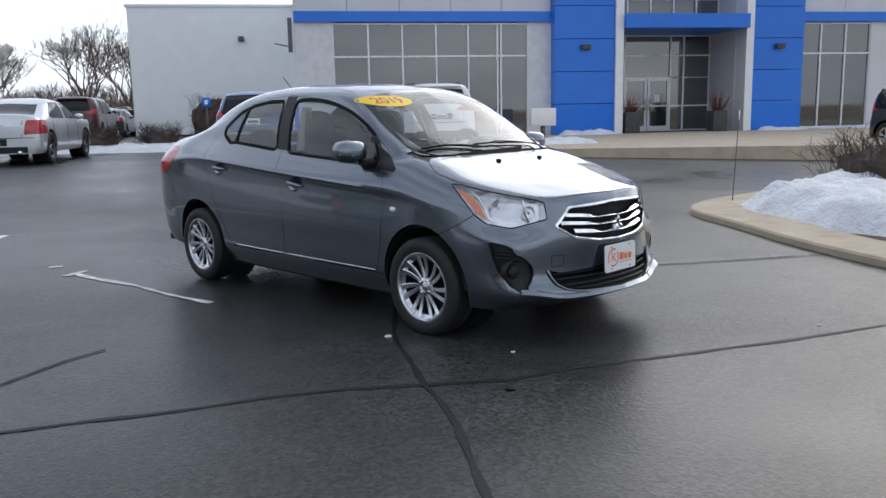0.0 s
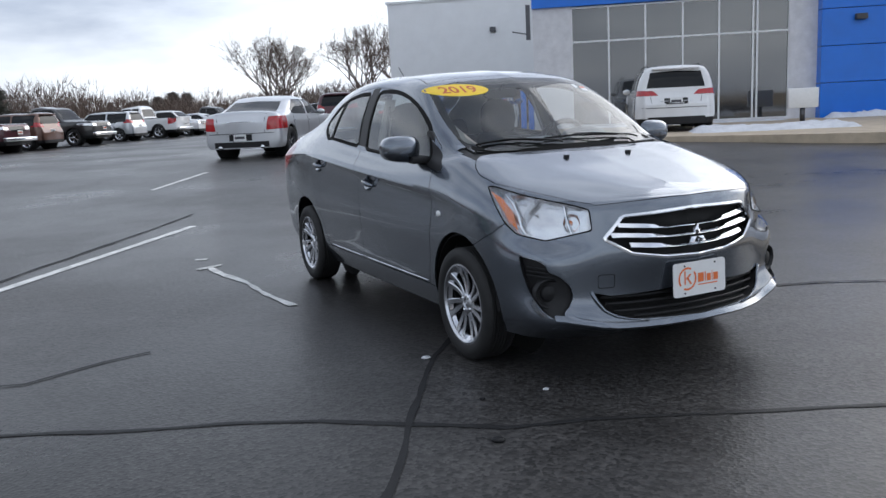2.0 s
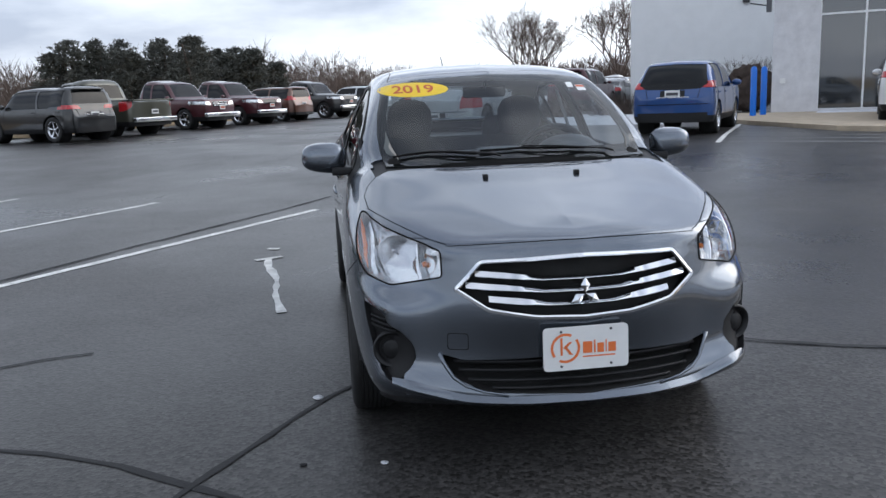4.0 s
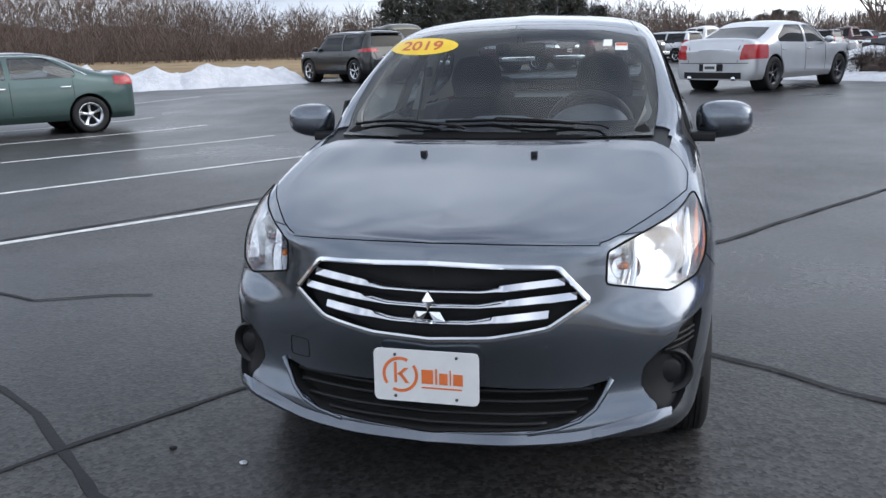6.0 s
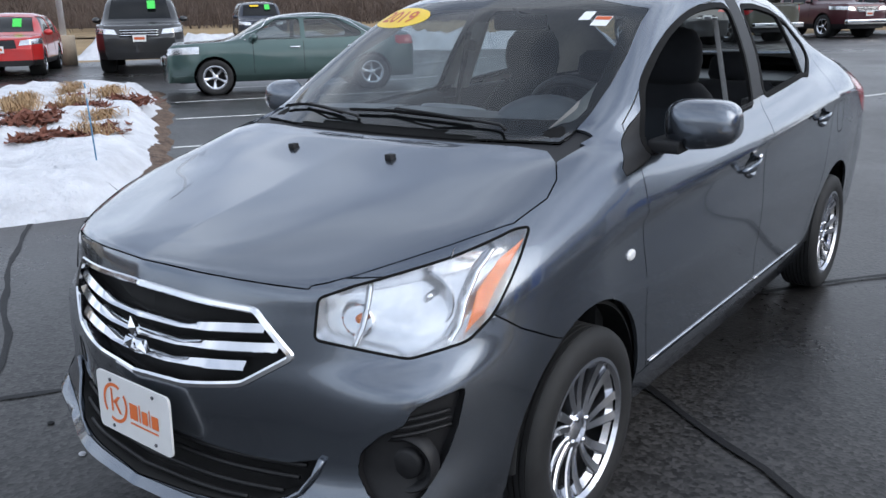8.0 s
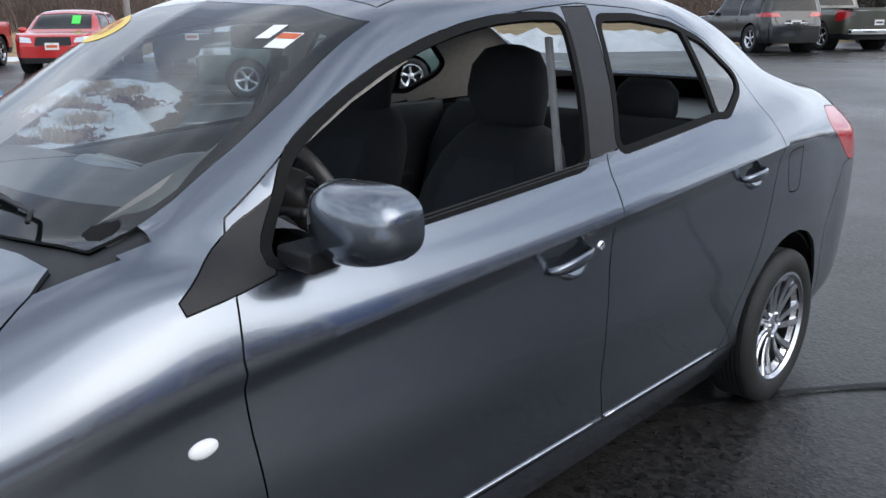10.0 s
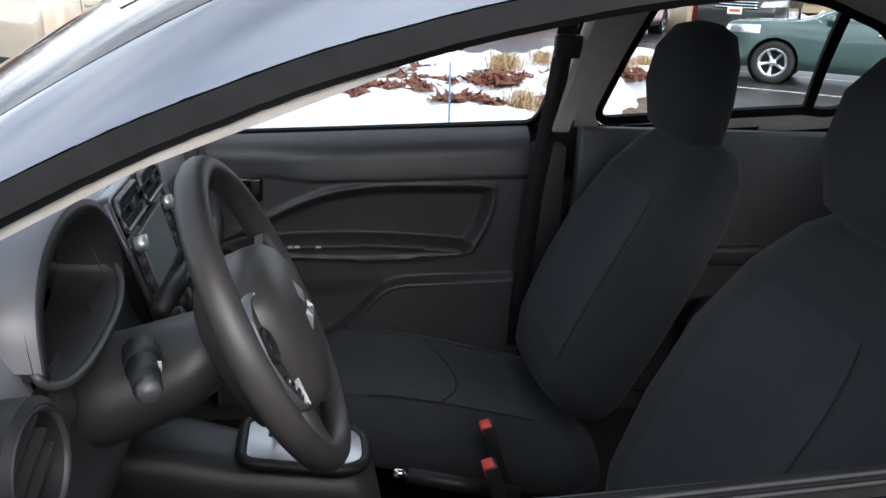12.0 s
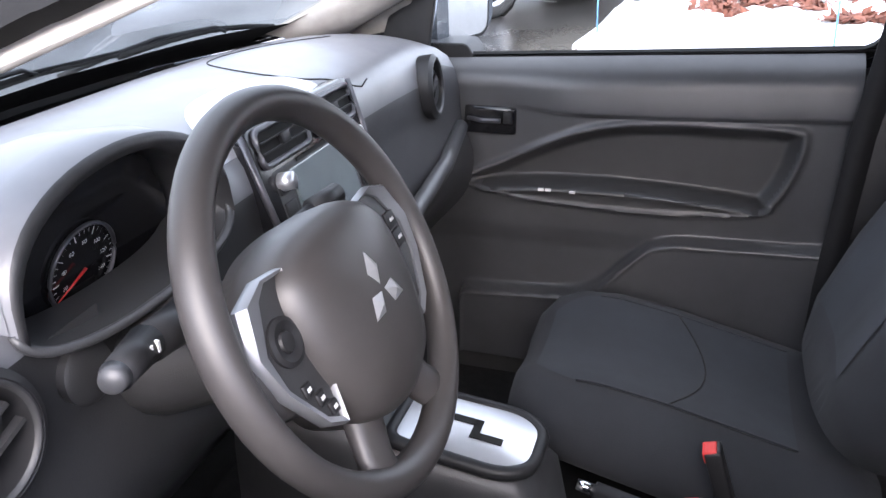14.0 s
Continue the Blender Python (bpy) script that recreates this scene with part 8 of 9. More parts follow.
    if rear:
        def strip(name, pts2, r, mt, lb=""):
            hits = [(math.copysign(1, xx), skin_end(xx, zz, False)) for xx, zz in pts2]
            if all(p is not None for _, p in hits):
                b2 = bmesh.new()
                tube(b2, [(sg * p.x, p.y + r * .4, p.z) for sg, p in hits], r, 6)
                part(name, b2, mt, root, lb)

        def sheet(name, x1, z0, z1, out, mt, lb=""):
            b2 = bmesh.new()
            rr = []
            for i in range(17):
                xx = x1 * (i / 8 - 1)
                col = []
                for j in range(7):
                    p = skin_end(xx, z0 + (z1 - z0) * j / 6, False)
                    col.append(b2.verts.new((math.copysign(p.x, xx) if p else xx, (p.y if p else .5 * L) + out, z0 + (z1 - z0) * j / 6)))
                rr.append(col)
            for c0, c1 in zip(rr, rr[1:]):
                for j in range(6):
                    b2.faces.new((c0[j], c0[j + 1], c1[j + 1], c1[j]))
            bmesh.ops.recalc_face_normals(b2, faces=b2.faces)
            part(name, b2, mt, root, lb)
        zb = (deck or belt) if kind == "sedan" else belt
        sheet("rear_valance", hw * (.72 if not rear_glass else .86), .185 * H, (.275 if not rear_glass else .295) * H, .010, M_BLACK, "black lower rear valance")
        strip("bumper_line", [(hw * .86 * (i / 8 - 1), .405 * H) for i in range(17)], .008, M_UNDER)
        strip("lid_line", [(-hw * .62, .405 * H), (-hw * .62, zb * .80), (-hw * .66, zb * .97)], .006, M_UNDER)
        strip("lid_line", [(hw * .62, .405 * H), (hw * .62, zb * .80), (hw * .66, zb * .97)], .006, M_UNDER)
        strip("chrome_strip", [(hw * .40 * (i / 6 - 1), zb * .80) for i in range(13)], .011, M_CHROME, "chrome strip over the plate")
        pz = plate_z or (.495 if kind != "sedan" else .343) * H
        sheet("plate_recess", hw * .30, pz - .075, pz + .075, .004, M_BLACK, "dark recess round the plate")
        for sg in ((-1, 1) if kind == "sedan" else ()):
            part("exhaust", cyl(bmesh.new(), (sg * hw * .55, .46 * L, .19 * H), (sg * hw * .55, .497 * L, .19 * H), .045, seg=14), M_CHROME, root, "chrome exhaust tip")
    if chrome:
        for k in range(3):
            pts = [skin_end(hw * .44 * (q / 6 - 1) if q < 6 else hw * .44 * (q / 6 - 1), zl - .07 - .06 * k) for q in range(13)]
            if all(pts):
                b2 = bmesh.new()
                tube(b2, [((-1 if q < 6 else 1) * abs(p.x), p.y - .012, p.z) for q, p in enumerate(pts)], .013, 6)
                part("grille_bar", b2, chrome, root)
    if kind == "pickup":
        part("bed_liner", boxm(-hw * .86, ys(.145), .50, hw * .86, .47 * L, deck - .10), M_UNDER, root, "dark open pickup bed", smooth=False)
        b2 = boxm(-hw * .92, .488 * L, .24 * H, hw * .92, .515 * L, .32 * H, .02)
        part("rear_bumper", b2, M_CHROME, root, "chrome rear bumper")
        part("front_bumper", boxm(-hw * .95, -.515 * L, .24 * H, hw * .95, -.485 * L, .33 * H, .03), M_CHROME, root, "chrome front bumper")
        b2 = bmesh.new()
        for s in (-1, 1):
            box(b2, s * hw * .95 - .05, ys(.14), deck - .02, s * hw * .95 + .05, .485 * L, deck + .03, .01)
        part("bed_rail", b2, M_BLACK, root)
        part("tailgate_top", boxm(-hw * .9, .478 * L, deck - .03, hw * .9, .50 * L, deck + .03, .01), paint_mat, root)
        if bed_cover:
            b2 = boxm(-hw * .84, ys(.14), deck + .02, hw * .84, .47 * L, H * .95, .10)
            part("bed_canopy", b2, M_PRIVACY, root, "dark bed canopy")
    if kind == "suv":
        for s in (-1, 1):
            b2 = bmesh.new()
            tube(b2, [(s * hw * .66, ys(r0) + .3, H * .985), (s * hw * .66, ys(r0) + .45, H + .03), (s * hw * .66, ys(r1) - .45, H + .03), (s * hw * .66, ys(r1) - .25, H * .985)], .016, 6)
            part("roof_rail", b2, M_BLACK, root)
        part("spoiler", boxm(-hw * .60, ys(r1) - .02, H * .945, hw * .60, ys(r1) + .13, H * .965, .01), paint_mat, root)
    for (sx, sz, sw, sh, sm) in stickers:
        p = skin_end(sx, sz, True)
        if p:
            p = Vector((math.copysign(p.x, sx), p.y, p.z))
            part("price_sticker", boxm(-sw / 2, -.004, -sh / 2, sw / 2, .004, sh / 2), sm, root, "bright sticker on the windscreen", m=Matrix.Translation(p + Vector((0, -.03, .01))) @ pose(0, 0, 0, -50, 0, 0), smooth=False)
    for s in (1, -1):
        for yy in (fw, rw):
            wheel_thing(root, pose((hw - .11) * s, yy, wheel_r, 0, 0, 0 if s > 0 else 180) @ pose(0, 0, 0, 17 * yy, 0, 0), wheel_r, .21, wheel_r * .66, 5, "alloy wheel", True, alloy, .0)
            b2 = bmesh.new()
            lathe(b2, [(.0, -.25), (wheel_r * 1.14, -.25), (wheel_r * 1.15, .06)], 16, pose((hw - .11), yy, wheel_r * 1.02))
            if s < 0:
                mirror_x(b2)
            part("wheel_arch_liner", b2, M_UNDER, root)
    part("underbody", boxm(-hw * .8, -.44 * L, .16 * H, hw * .8, .44 * L, .24 * H), M_UNDER, root, smooth=False)
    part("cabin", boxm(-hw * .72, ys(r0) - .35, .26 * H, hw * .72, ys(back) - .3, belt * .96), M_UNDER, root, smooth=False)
    bm.free()
    return root


C_GREEN = paint("sage_green_paint", (0.062, 0.105, 0.098), .6)
C_SILVER = paint("silver_paint", (0.60, 0.61, 0.63), .6, .30)
C_BLUE = paint("electric_blue_paint", (0.010, 0.055, 0.205), .4)
C_WHITE = paint("white_paint", (0.75, 0.75, 0.75), 0.0, .3)
C_MAROON = paint("maroon_paint", (0.060, 0.010, 0.016), .4)
C_BLACK = paint("black_paint", (0.012, 0.012, 0.013), .2)
C_OLIVE = paint("olive_paint", (0.075, 0.075, 0.055), .5)
C_DARKGREY = paint("dark_grey_paint", (0.011, 0.012, 0.013), .3)
C_BROWN = paint("copper_brown_paint", (0.13, 0.065, 0.045), .5)
C_RED = paint("bright_red_paint", (0.48, 0.018, 0.016), .2)
C_NAVY = paint("navy_paint", (0.018, 0.024, 0.040), .5)
C_BEIGE = paint("champagne_paint", (0.42, 0.37, 0.29), .6)
nE1, nE2 = -E1, -E2
vehicle("green_sedan", "sedan", 4.87, 1.79, 1.46, C_GREEN, "sage green four-door sedan parked between white lines", -10.95, 8.4, nE1, .33, glass=M_GLASS_TINT, chrome=M_CHROME, fine_step=.055)
vehicle("silver_sedan", "sedan", 5.04, 1.90, 1.49, C_SILVER, "silver four-door sedan with red tail lamps", 3.25, 16.95, E1, .36, alloy=M_ALLOYDARK, fine_step=.06, tail=[(.63, .67), (.99, .69), (.99, .99), (.68, .985)], rear=True)
vehicle("blue_hatchback", "hatch", 4.17, 1.68, 1.57, C_BLUE, "bright blue electric hatchback parked by the building", 7.57, 13.5, E1, .33, fine_step=.06, tail=[(.40, .97), (.95, .96), (.95, 1.13), (.62, 1.09)], rear=True, rear_glass=[(-.01, .93), (.56, .95), (.70, 1.05), (.60, 1.45), (-.01, 1.47)], plate_z=.85)
vehicle("white_suv", "suv", 4.82, 1.94, 1.76, C_WHITE, "white sport utility vehicle seen from behind", 13.3, 13.2, E1, .39, "suv", fine_step=.07, tail=[(.42, 1.02), (1.0, 1.02), (1.0, 1.17), (.55, 1.14)], rear=True)
vehicle("dark_suv", "suv", 4.6, 1.9, 1.68, C_DARKGREY, "dark grey sport utility vehicle at the lot edge", -9.6, 23.8, E2, .39, "suv", fine_step=.08, tail=[(.42, 1.0), (1.0, 1.0), (1.0, 1.13), (.50, 1.12)], rear=True)
vehicle("olive_pickup", "pickup", 5.9, 2.05, 1.95, C_OLIVE, "olive grey crew-cab pickup with chrome bumper", -9.0, 27.3, E2, .41, "pickup", fine_step=.09, bed_cover=False)
vehicle("maroon_pickup", "pickup", 5.9, 2.05, 1.95, C_MAROON, "maroon crew-cab pickup with chrome grille", -7.2, 31.8, nE2, .41, "pickup", chrome=M_CHROME, fine_step=.09)
vehicle("maroon_pickup", "pickup", 5.9, 2.05, 1.95, C_MAROON, "maroon crew-cab pickup with dark grille", -5.4, 35.2, nE2, .41, "pickup", fine_step=.09)
vehicle("brown_suv", "suv", 4.5, 1.84, 1.66, C_BROWN, "copper brown small utility vehicle", -3.4, 38.6, E2, .36, "suv", fine_step=.1)
vehicle("black_pickup", "pickup", 5.9, 2.05, 1.95, C_BLACK, "black crew-cab pickup in the far row", -1.6, 42.4, nE2, .41, "pickup", fine_step=.1)
vehicle("silver_suv", "suv", 4.65, 1.84, 1.66, C_SILVER, "silver utility vehicle in the far row", 1.2, 46.2, E2, .36, "suv", fine_step=.1)
vehicle("white_pickup", "pickup", 5.9, 2.05, 1.95, C_WHITE, "white pickup in the far row", 3.6, 49.8, E2, .41, "pickup", fine_step=.1)
vehicle("maroon_suv", "suv", 5.3, 2.03, 1.95, C_MAROON, "dark red large utility vehicle with roof rack", 11.8, 34.6, E1, .40, "suv", fine_step=.09, rear=True)
vehicle("black_suv", "suv", 5.5, 2.04, 1.90, C_BLACK, "large black utility vehicle with chrome grille", -19.0, 10.4, nE2, .41, "suv", chrome=M_CHROME, stickers=((.30, 1.62, .20, .32, M_GREENSTICK),), fine_step=.09)
vehicle("red_hatchback", "hatch", 4.36, 1.82, 1.47, C_RED, "bright red hatchback with a green windscreen sticker", -20.2, 7.4, nE2, .32, stickers=((.30, 1.22, .20, .30, M_GREENSTICK),), fine_step=.08)
vehicle("red_pickup", "pickup", 5.8, 2.03, 1.92, C_RED, "bright red full-size pickup parked on the lot", -22.6, 4.9, nE2, .40, "pickup", fine_step=.1)
vehicle("navy_suv", "suv", 4.7, 1.86, 1.72, C_NAVY, "dark blue utility vehicle with a green sticker", -26.0, 20.4, nE2, .36, "suv", stickers=((.30, 1.50, .20, .30, M_GREENSTICK), (-.2, 1.55, .35, .10, M_YELLOW)), fine_step=.1)
vehicle("champagne_suv", "suv", 4.6, 1.84, 1.68, C_BEIGE, "champagne utility vehicle beside the planting island", -9.3, -2.35, E2, .36, "suv", fine_step=.1)
vehicle("black_suv", "suv", 4.8, 1.9, 1.74, C_BLACK, "black utility vehicle beside the planting island", -13.8, .62, E2, .37, "suv", fine_step=.1)
vehicle("black_crossover", "suv", 4.5, 1.84, 1.66, C_BLACK, "black crossover parked by the entrance walk", 19.2, .8, nE1, .36, "suv", fine_step=.12)
vehicle("dark_sedan", "sedan", 4.8, 1.82, 1.46, C_DARKGREY, "dark sedan with snow on its roof behind the hedge", 15.05, 39.1, E1, .33, fine_step=.12)
rnd = random.Random(5)
far_paint = [C_WHITE, C_SILVER, C_DARKGREY, C_BLACK, C_WHITE, C_MAROON, C_SILVER]
for k in range(12):
    p = Vector((6.0, 53.4)) + E1 * 3.1 * k
    if p.y < 74:
        vehicle("parked_car", ("suv", "sedan", "pickup")[k % 3], (4.7, 4.8, 5.8)[k % 3], 1.9, (1.7, 1.46, 1.9)[k % 3], far_paint[k % 7], "car in the far storage row", p.x, p.y, E2 if k % 2 else nE2, .36, "car", group="far storage row", fine_step=.2)
for k in range(8):
    p = Vector((14.0, 46.0)) + E1 * 3.2 * k
    vehicle("parked_car", ("suv", "pickup", "sedan")[k % 3], (4.7, 5.8, 4.8)[k % 3], 1.9, (1.7, 1.9, 1.46)[k % 3], far_paint[(k + 3) % 7], "car in the far storage row", p.x, p.y, E2, .36, "car", group="far storage row", fine_step=.2)

# ---- plants, poles and distance ----
def grow(rnd, base, direction, length, radius, depth, verts, faces, sides=4, spread=.55, shrinkage=.74, thin=.58):
    """Adds a limb and its branches as tapered tubes to a vertex and face list."""
    d = direction.normalized()
    n = 3 if depth > 1 else 2
    pts = [base]
    for k in range(n):
        d = (d + Vector((rnd.uniform(-.16, .16), rnd.uniform(-.16, .16), rnd.uniform(-.03, .14)))).normalized()
        pts.append(pts[-1] + d * length / n)
    s = d.cross(Vector((.3, .5, .8))).normalized()
    t = d.cross(s)
    i0 = len(verts)
    for k, p in enumerate(pts):
        r = radius * (1 - .38 * k / n)
        for q in range(sides):
            a = 2 * math.pi * q / sides
            verts.append(tuple(p + s * (r * math.cos(a)) + t * (r * math.sin(a))))
    for k in range(n):
        for q in range(sides):
            faces.append((i0 + k * sides + q, i0 + k * sides + (q + 1) % sides, i0 + (k + 1) * sides + (q + 1) % sides, i0 + (k + 1) * sides + q))
    if depth <= 0:
        return
    for k in range(rnd.choice((2, 3, 3) if depth > 2 or sides == 3 and depth > 1 else (3, 4))):
        where = pts[rnd.choice((n, n, n - 1))]
        out = Vector((rnd.gauss(0, 1), rnd.gauss(0, 1), rnd.gauss(.25, .5))).normalized()
        grow(rnd, where, d + out * spread * 1.5, length * shrinkage * rnd.uniform(.75, 1.1), radius * thin, depth - 1, verts, faces, 3 if depth < 4 else sides, spread, shrinkage, thin)


def mesh_ob(name, verts, faces, material, parent=None, label=""):
    me = bpy.data.meshes.new(name)
    me.from_pydata(verts, [], faces)
    me.materials.append(material)
    me.shade_smooth()
    o = new(name, me)
    if parent is not None:
        o.parent = parent
    if label:
        tagged(o, label)
    return o


def bare_tree(x, y, height, seed, depth=7):
    rnd = random.Random(seed)
    t = thing("bare_tree", pose(x, y, ground_z(x, y) - .1), "tall leafless tree with a spreading twiggy crown", "tree", "bare trees")
    verts, faces = [], []
    grow(rnd, Vector((0, 0, 0)), Vector((0, 0, 1)), height * .20, height * .026, 0, verts, faces, 8)
    mesh_ob("trunk", verts, faces, M_BARK, t)
    verts, faces = [], []
    for k in range(8):
        a = k * .785 + rnd.uniform(-.3, .3)
        grow(rnd, Vector((0, 0, height * rnd.uniform(.15, .21))), Vector((math.cos(a) * .75, math.sin(a) * .75, rnd.uniform(.8, 1.4))), height * .235, height * .0085, depth - 1, verts, faces, 5, .50, .77, .64)
    mesh_ob("crown", verts, faces, M_TWIG, t, "bare branches and twigs")
    return t


for i, (x, y, hgt) in enumerate(((29.6, 78.0, 12.2), (19.6, 77.5, 10.8), (22.5, 82.0, 9.0), (36.5, 84.0, 12.0))):
    bare_tree(x, y, hgt, 40 + i)

# pines behind the lot
def pine(x, y, height, seed):
    rnd = random.Random(seed)
    t = thing("pine_tree", pose(x, y, ground_z(x, y) - .1), "dark green pine with a ragged crown", "tree", "pines")
    verts, faces = [], []
    grow(rnd, Vector((0, 0, 0)), Vector((0, 0, 1)), height * .9, height * .02, 0, verts, faces, 6)
    mesh_ob("trunk", verts, faces, M_BARK, t)
    verts, faces = [], []
    # boughs: flat sprays of needles that hang in uneven storeys
    for k in range(150):
        u = rnd.random() ** .8
        a = rnd.uniform(0, 6.283)
        reach = height * .50 * (1 - u) ** .6 * rnd.uniform(.35, 1.0) + .2
        z = height * (.14 + .84 * u)
        out = Vector((math.cos(a), math.sin(a), rnd.uniform(-.1, .28)))
        for q in range(26):
            f = rnd.uniform(.35, 1.0)
            p = Vector((0, 0, z)) + out * reach * f + Vector((rnd.gauss(0, .26), rnd.gauss(0, .26), rnd.gauss(0, .10)))
            d = (out + Vector((rnd.gauss(0, .8), rnd.gauss(0, .8), rnd.gauss(.35, .5)))).normalized() * rnd.uniform(.15, .42)
            sd = d.cross(Vector((rnd.gauss(0, 1), rnd.gauss(0, 1), rnd.gauss(0, 1)))).normalized() * rnd.uniform(.05, .12)
            i0 = len(verts)
            verts += [tuple(p - sd), tuple(p + sd), tuple(p + d)]
            faces.append((i0, i0 + 1, i0 + 2))
    mesh_ob("crown", verts, faces, M_PINE, t, "dense dark needles")


rnd = random.Random(11)
for k in range(22):
    pine(-27.0 + 1.0 * k + rnd.uniform(-.7, .7), 84 + (7 if k % 2 else 0) + rnd.uniform(-3, 3) + .15 * k, rnd.uniform(6.2, 8.4) * (1.0 if 1 < k < 19 else .78), 100 + k)
for k in range(5):
    pine(14 + 2.2 * k, 150 + rnd.uniform(-4, 4), rnd.uniform(4.5, 6.5), 140 + k)


def woods(name, places, material, label, seed, low=2, depth=3):
    """A far belt of leafless scrub and trees as one mesh."""
    rnd = random.Random(seed)
    verts, faces = [], []
    for x, y, hgt in places:
        b = Vector((x, y, ground_z(x, y) - .2))
        for k in range(low):
            grow(rnd, b + Vector((rnd.uniform(-.8, .8), rnd.uniform(-.8, .8), 0)), Vector((rnd.uniform(-.25, .25), rnd.uniform(-.25, .25), 1)), hgt * .34, hgt * .010, depth, verts, faces, 3, .5, .72)
    o = mesh_ob(name, verts, faces, material)
    tagged(o, label, "woods", kind="stuff")


belt = []
for k in range(330):
    a = radians(rnd.uniform(-112, 32))
    d = rnd.uniform(96, 150)
    belt.append((d * math.sin(a), d * math.cos(a), rnd.uniform(5.0, 9.0) * (1 if a < 0 else .62) * (1 + .8 * step(radians(24), radians(38), -a))))
woods("far_woods", belt, M_TWIG, "belt of brown leafless woods beyond the field", 7, 2, 3)
scrub = []
for k in range(150):
    a = radians(rnd.uniform(-118, 40))
    d = rnd.uniform(88, 118)
    scrub.append((d * math.sin(a), d * math.cos(a), rnd.uniform(2.2, 4.2)))
woods("far_scrub", scrub, M_HEDGE, "low brown scrub along the field's far edge", 8, 4, 2)
# a thicket of fine twigs behind the first trunks
rnd = random.Random(77)
verts, faces = [], []
for k in range(2300):
    a = radians(rnd.uniform(-120, 40))
    d = rnd.uniform(92, 165)
    hgt = rnd.uniform(4.0, 8.4) * (1 if a < .05 else .7) * (1 + .9 * step(radians(24), radians(38), -a)) * (1 + .25 * noise.noise(Vector((a * 9, 0, 1))))
    base = Vector((d * math.sin(a), d * math.cos(a), 0))
    w = hgt * rnd.uniform(.22, .36)
    for q in range(96):
        u = rnd.random()
        r = w * math.sqrt(max(0.05, 1 - (u * 1.7 - .75) ** 2)) * rnd.uniform(.1, 1.0)
        t = rnd.uniform(0, 6.283)
        p = base + Vector((r * math.cos(t), r * math.sin(t), hgt * (.06 + .78 * u)))
        dirn = Vector((math.cos(t) * rnd.uniform(.1, .8), math.sin(t) * rnd.uniform(.1, .8), rnd.uniform(.4, 1.3))).normalized() * rnd.uniform(.7, 1.9)
        s = dirn.cross(Vector((rnd.gauss(0, 1), rnd.gauss(0, 1), rnd.gauss(0, .3)))).normalized() * rnd.uniform(.025, .055)
        i0 = len(verts)
        verts += [tuple(p - s), tuple(p + s), tuple(p + dirn)]
        faces.append((i0, i0 + 1, i0 + 2))
o = mesh_ob("far_thicket", verts, faces, M_TWIG)
tagged(o, "dense brown thicket of leafless woods beyond the field", "woods", kind="stuff")
# a dark understorey that closes the gaps between the trunks
verts, faces = [], []
prev = None
for k in range(161):
    a = radians(-125 + k * 175 / 160)
    for_h = 3.7 + 1.2 * noise.noise(Vector((k * .35, 0, 3))) + .9 * noise.noise(Vector((k * 1.3, 0, 5)))
    for_h *= (1.0 if a < .1 else .62) * (1 + .75 * step(radians(24), radians(38), -a))
    d = 156 + 4 * noise.noise(Vector((k * .5, 2, 0)))
    i0 = len(verts)
    for q, z in enumerate((-.5, for_h * .5, for_h, for_h)):
        dd = d + (6 if q == 3 else 0) + 1.5 * noise.noise(Vector((k, q, 0)))
        verts.append((dd * math.sin(a), dd * math.cos(a), z))
    if prev is not None:
        for q in range(3):
            faces.append((prev + q, i0 + q, i0 + q + 1, prev + q + 1))
    prev = i0
o = mesh_ob("understorey", verts, faces, M_TWIG)
tagged(o, "dense brown understorey of the far woods", "woods", kind="stuff")


def twig_bush(name, x, y, w, d, h, seed, label, category="hedge", n=420, material=None, turn=0.0, fill=True):
    """A clipped leafless hedge: a dark heart and hundreds of short twigs."""
    rnd = random.Random(seed)
    t = thing(name, pose(x, y, ground_z(x, y), 0, 0, turn), label, category)
    verts, faces = [], []
    for k in range(n):
        p = Vector((rnd.uniform(-w, w) / 2, rnd.uniform(-d, d) / 2, rnd.uniform(.05, h) ))
        q = Vector((p.x / (w / 2), p.y / (d / 2), p.z / h * 1.6 - .6))
        v = Vector((p.x / w, p.y / d, rnd.uniform(.2, 1.0))) + Vector((rnd.gauss(0, .4), rnd.gauss(0, .4), rnd.gauss(.2, .3)))
        grow(rnd, p * .93, v, rnd.uniform(.12, .28), .006, 1, verts, faces, 3, .6, .8)
    mesh_ob("foliage", verts, faces, material or M_HEDGE, t)
    if fill:
        bm = bmesh.new()
        bmesh.ops.create_icosphere(bm, subdivisions=4, radius=1)
        for v in bm.verts:
            c = v.co.copy()
            e = 2.5
            f = 1 / (abs(c.x) ** e + abs(c.y) ** e + abs(c.z) ** e) ** (1 / e)
            c = c * f
            c = Vector((c.x * w * .44, c.y * d * .44, h * .46 + c.z * h * .46))
            v.co = c + Vector((noise.noise(c * 5), noise.noise(c * 5 + Vector((9, 0, 0))), noise.noise(c * 5 + Vector((0, 9, 0))))) * .16
        part("heart", bm, material or M_HEDGE, t)
    return t


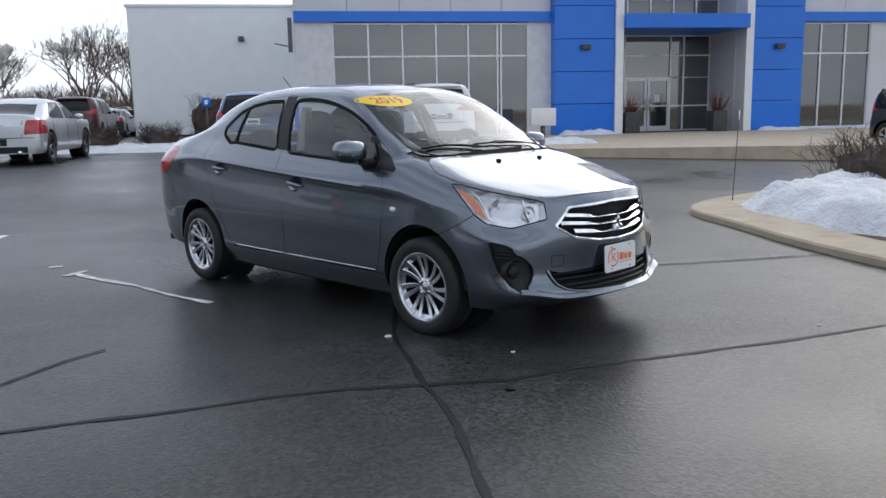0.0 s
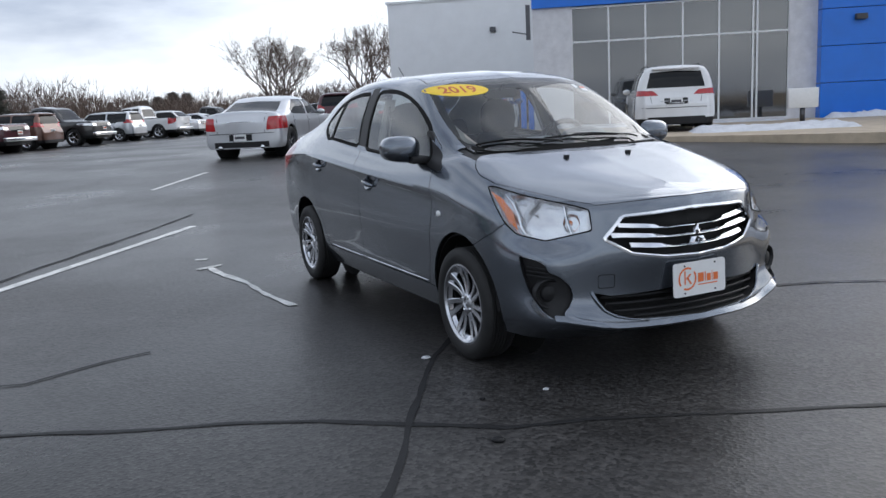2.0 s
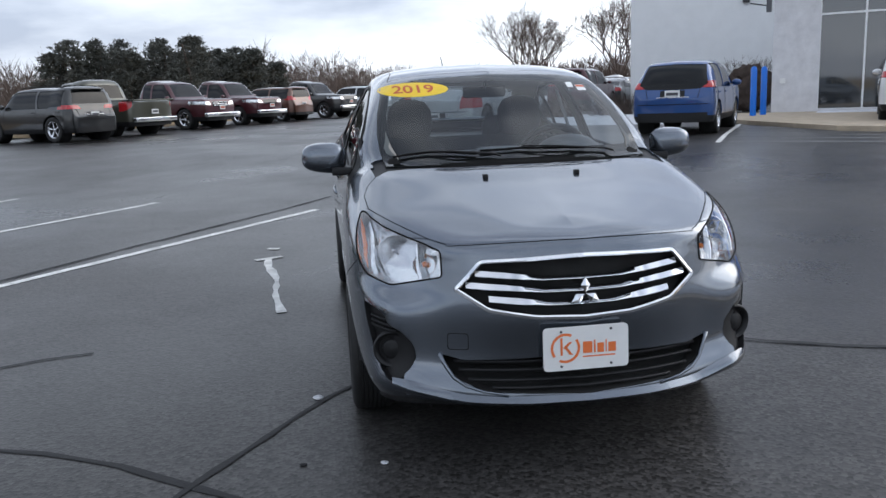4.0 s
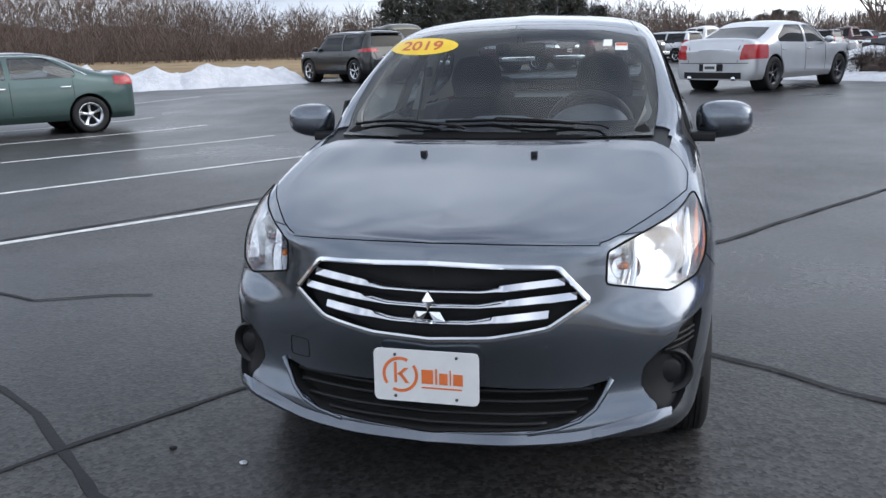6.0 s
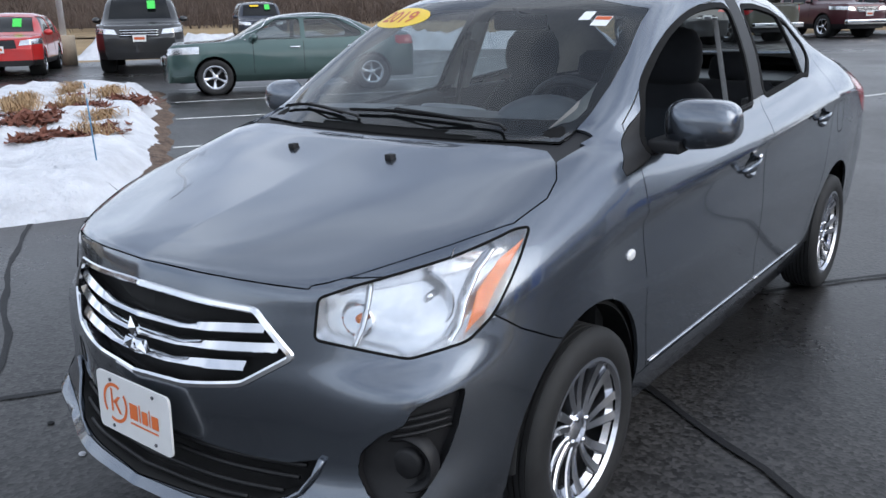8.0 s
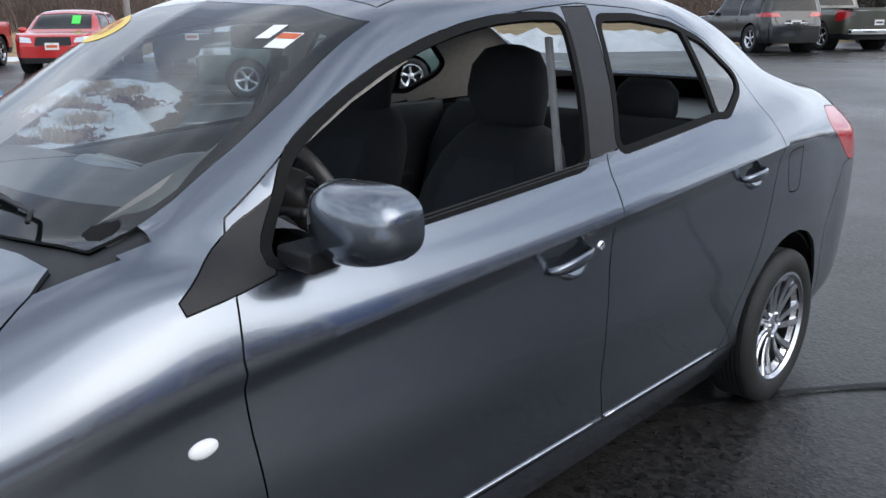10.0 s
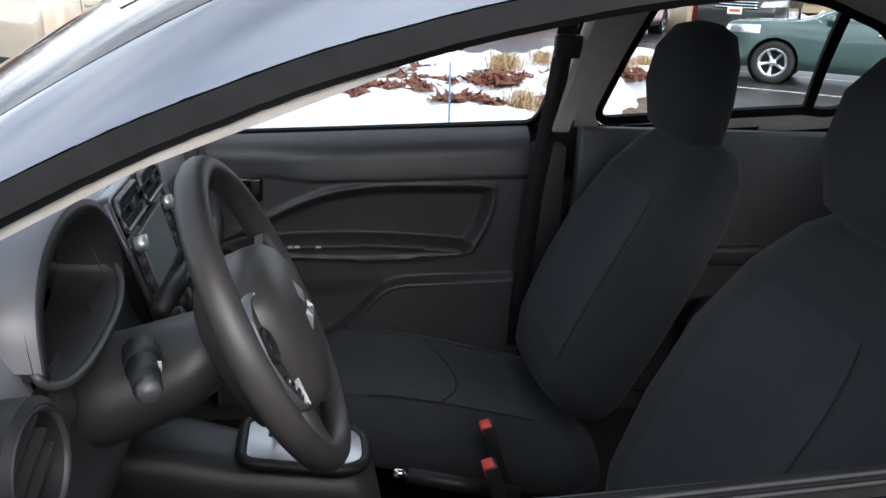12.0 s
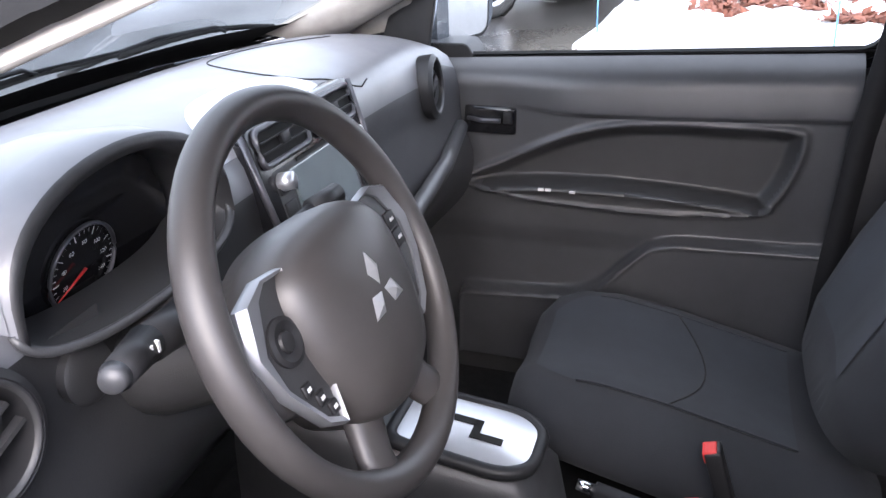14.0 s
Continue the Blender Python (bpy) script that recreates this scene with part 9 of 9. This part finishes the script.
gx = math.degrees(math.atan2(E2.y, E2.x))
for a, b in ((27.5, 3.6), (27.6, 1.6)):
    hx, hy = b_xy(-b - 0.2, a)
    twig_bush("hedge", hx, hy, 1.9, 1.0, 1.75, int(a * 10 + b), "tall clipped leafless brown hedge", turn=gx, n=420)
for a, b in ((20.5, 4.8), (20.6, 6.6), (20.4, 8.2)):
    hx, hy = b_xy(-b, a)
    twig_bush("low_shrub", hx, hy, 1.1, .9, .6, int(a * 10 + b * 3), "low brown leafless shrub in snow", "shrub", 420, M_HEDGE, gx)
twig_bush("boxwood_hedge", 9.6, -1.25, 3.4, 1.3, .72, 77, "rounded dark brown clipped shrub behind snow", "shrub", 900, None, -35)
heap("snow_strip", round_poly([b_xy(-10, 19.4), b_xy(-2.4, 18.4), b_xy(-2.4, 21.2), b_xy(-10, 22.6)], .6, 4), .22, M_SNOW, "snow lying along the hedge bed", "snow", 51, .22, .9, "stuff", .04, 0, .6)
heap("snow_field", round_poly([b_xy(-19, 42), b_xy(-9.5, 36), b_xy(-9.5, 60), b_xy(-19, 70)], 2, 4), .5, M_SNOW, "patchy snow on the rise behind the lot", "snow", 52, .8, 1.2, "stuff", .25, 0, 3.0)


bed_top = BVHTree.FromPolygons([v.co.copy() for v in snow_cover.data.vertices], [tuple(p.vertices) for p in snow_cover.data.polygons])


def tuft(x, y, r, h, seed, material, label, category, blades=70):
    """A clump lying on the snow: drooping blades for grass, a litter of curled leaves for dead plants."""
    rnd = random.Random(seed)
    top = bed_top.ray_cast(Vector((x, y, 3)), Vector((0, 0, -1)))[0]
    t = thing("grass_tuft" if category == "grass" else "dead_plant", pose(x, y, top.z - .02 if top else ground_z(x, y) + .17), label, category, "plants in the island")
    verts, faces = [], []
    lobes = [(rnd.uniform(-r, r), rnd.uniform(-r, r) * .7, rnd.uniform(.3, .7) * r) for k in range(5)]
    for k in range(blades):
        cx, cy, cr = rnd.choice(lobes)
        a = rnd.uniform(0, 6.283)
        i0 = len(verts)
        if category == "grass":
            b = Vector((cx * .4 + rnd.gauss(0, .07), cy * .4 + rnd.gauss(0, .07), 0))
            out = Vector((math.cos(a), math.sin(a), 0)) * rnd.uniform(.08, .30)
            s = Vector((-math.sin(a), math.cos(a), 0)) * rnd.uniform(.003, .007)
            m_ = b + out * .45 + Vector((0, 0, h * rnd.uniform(.5, 1.0)))
            tip = b + out * 1.3 + Vector((0, 0, h * rnd.uniform(.1, .5)))
            verts += [tuple(b - s), tuple(b + s), tuple(m_ + s), tuple(m_ - s), tuple(tip)]
            faces += [(i0, i0 + 1, i0 + 2, i0 + 3), (i0 + 3, i0 + 2, i0 + 4)]
        else:
            c = Vector((cx + rnd.gauss(0, cr * .5), cy + rnd.gauss(0, cr * .5), 0))
            c.z = h * max(.05, rnd.random() * (1 - min(1, c.length / (1.6 * r))))
            u = Vector((rnd.gauss(0, 1), rnd.gauss(0, 1), rnd.gauss(0, .45))).normalized()
            v = u.cross(Vector((rnd.gauss(0, .4), rnd.gauss(0, .4), 1))).normalized()
            n_, l_ = rnd.uniform(.018, .04), rnd.uniform(.04, .09)
            w_ = u.cross(v) * n_ * .5
            verts += [tuple(c - u * l_), tuple(c + v * n_ + w_), tuple(c + u * l_), tuple(c - v * n_ + w_)]
            faces += [(i0, i0 + 1, i0 + 2), (i0, i0 + 2, i0 + 3)]
    mesh_ob("foliage", verts, faces, material, t)


rnd = random.Random(21)
DEAD = [(-6.9, .10), (-6.75, -.15), (-7.35, .82), (-7.6, 1.35), (-6.2, .95), (-6.9, 2.05), (-7.9, 1.6), (-8.2, 2.6), (-9.6, 2.9), (-10.6, 3.9), (-11.6, 3.3), (-9.0, 3.5), (-8.6, .6)]
STRAW = [(-9.0, 1.85), (-8.45, 1.75), (-8.8, 2.6), (-10.15, 2.65), (-9.75, 3.75), (-11.7, 4.1), (-7.55, 2.25), (-10.9, 4.5), (-12.4, 4.6), (-6.6, 1.6)]
for k, (x, y) in enumerate(STRAW):
    tuft(x, y, rnd.uniform(.22, .36), rnd.uniform(.14, .24), k, M_STRAW, "tuft of dry straw-coloured grass", "grass", 150)
for k, (x, y) in enumerate(DEAD):
    tuft(x, y, rnd.uniform(.28, .46), rnd.uniform(.07, .12), 40 + k, M_LEAFBROWN, "collapsed dead reddish brown perennial", "plant", 230)
# thin marker rods
for x, y, h, m_ in ((6.05, .14, 1.2, M_ALLOYDARK), (-6.1, -1.12, .7, M_ROD), (-4.69, .52, .8, M_ROD)):
    st_ = thing("marker_rod", pose(x, y, ground_z(x, y) + .10, 2, 1, 0), "thin snow-marker rod standing in the bed", "rod", "marker rods")
    part("rod", cyl(bmesh.new(), (0, 0, 0), (0, 0, h), .0065, seg=8), m_, st_)
    part("reflector", cyl(bmesh.new(), (0, 0, h * .85), (0, 0, h * .95), .008, seg=8), M_WHITE, st_)
# light pole with a concrete base by the far cars
lp = thing("light_pole", pose(-22.3, 9.9, ground_z(-22.3, 9.9)), "tall pale light pole on a round concrete base", "lamp post")
part("base", cyl(bmesh.new(), (0, 0, 0), (0, 0, .85), .30, .30, 24), M_CONCRETE, lp)
part("pole", cyl(bmesh.new(), (0, 0, .85), (0, 0, 9.0), .09, .06, 14), M_MULLION, lp)
part("head", boxm(-.25, -.6, 8.95, .25, .2, 9.1, .03), M_ALLOYDARK, lp)
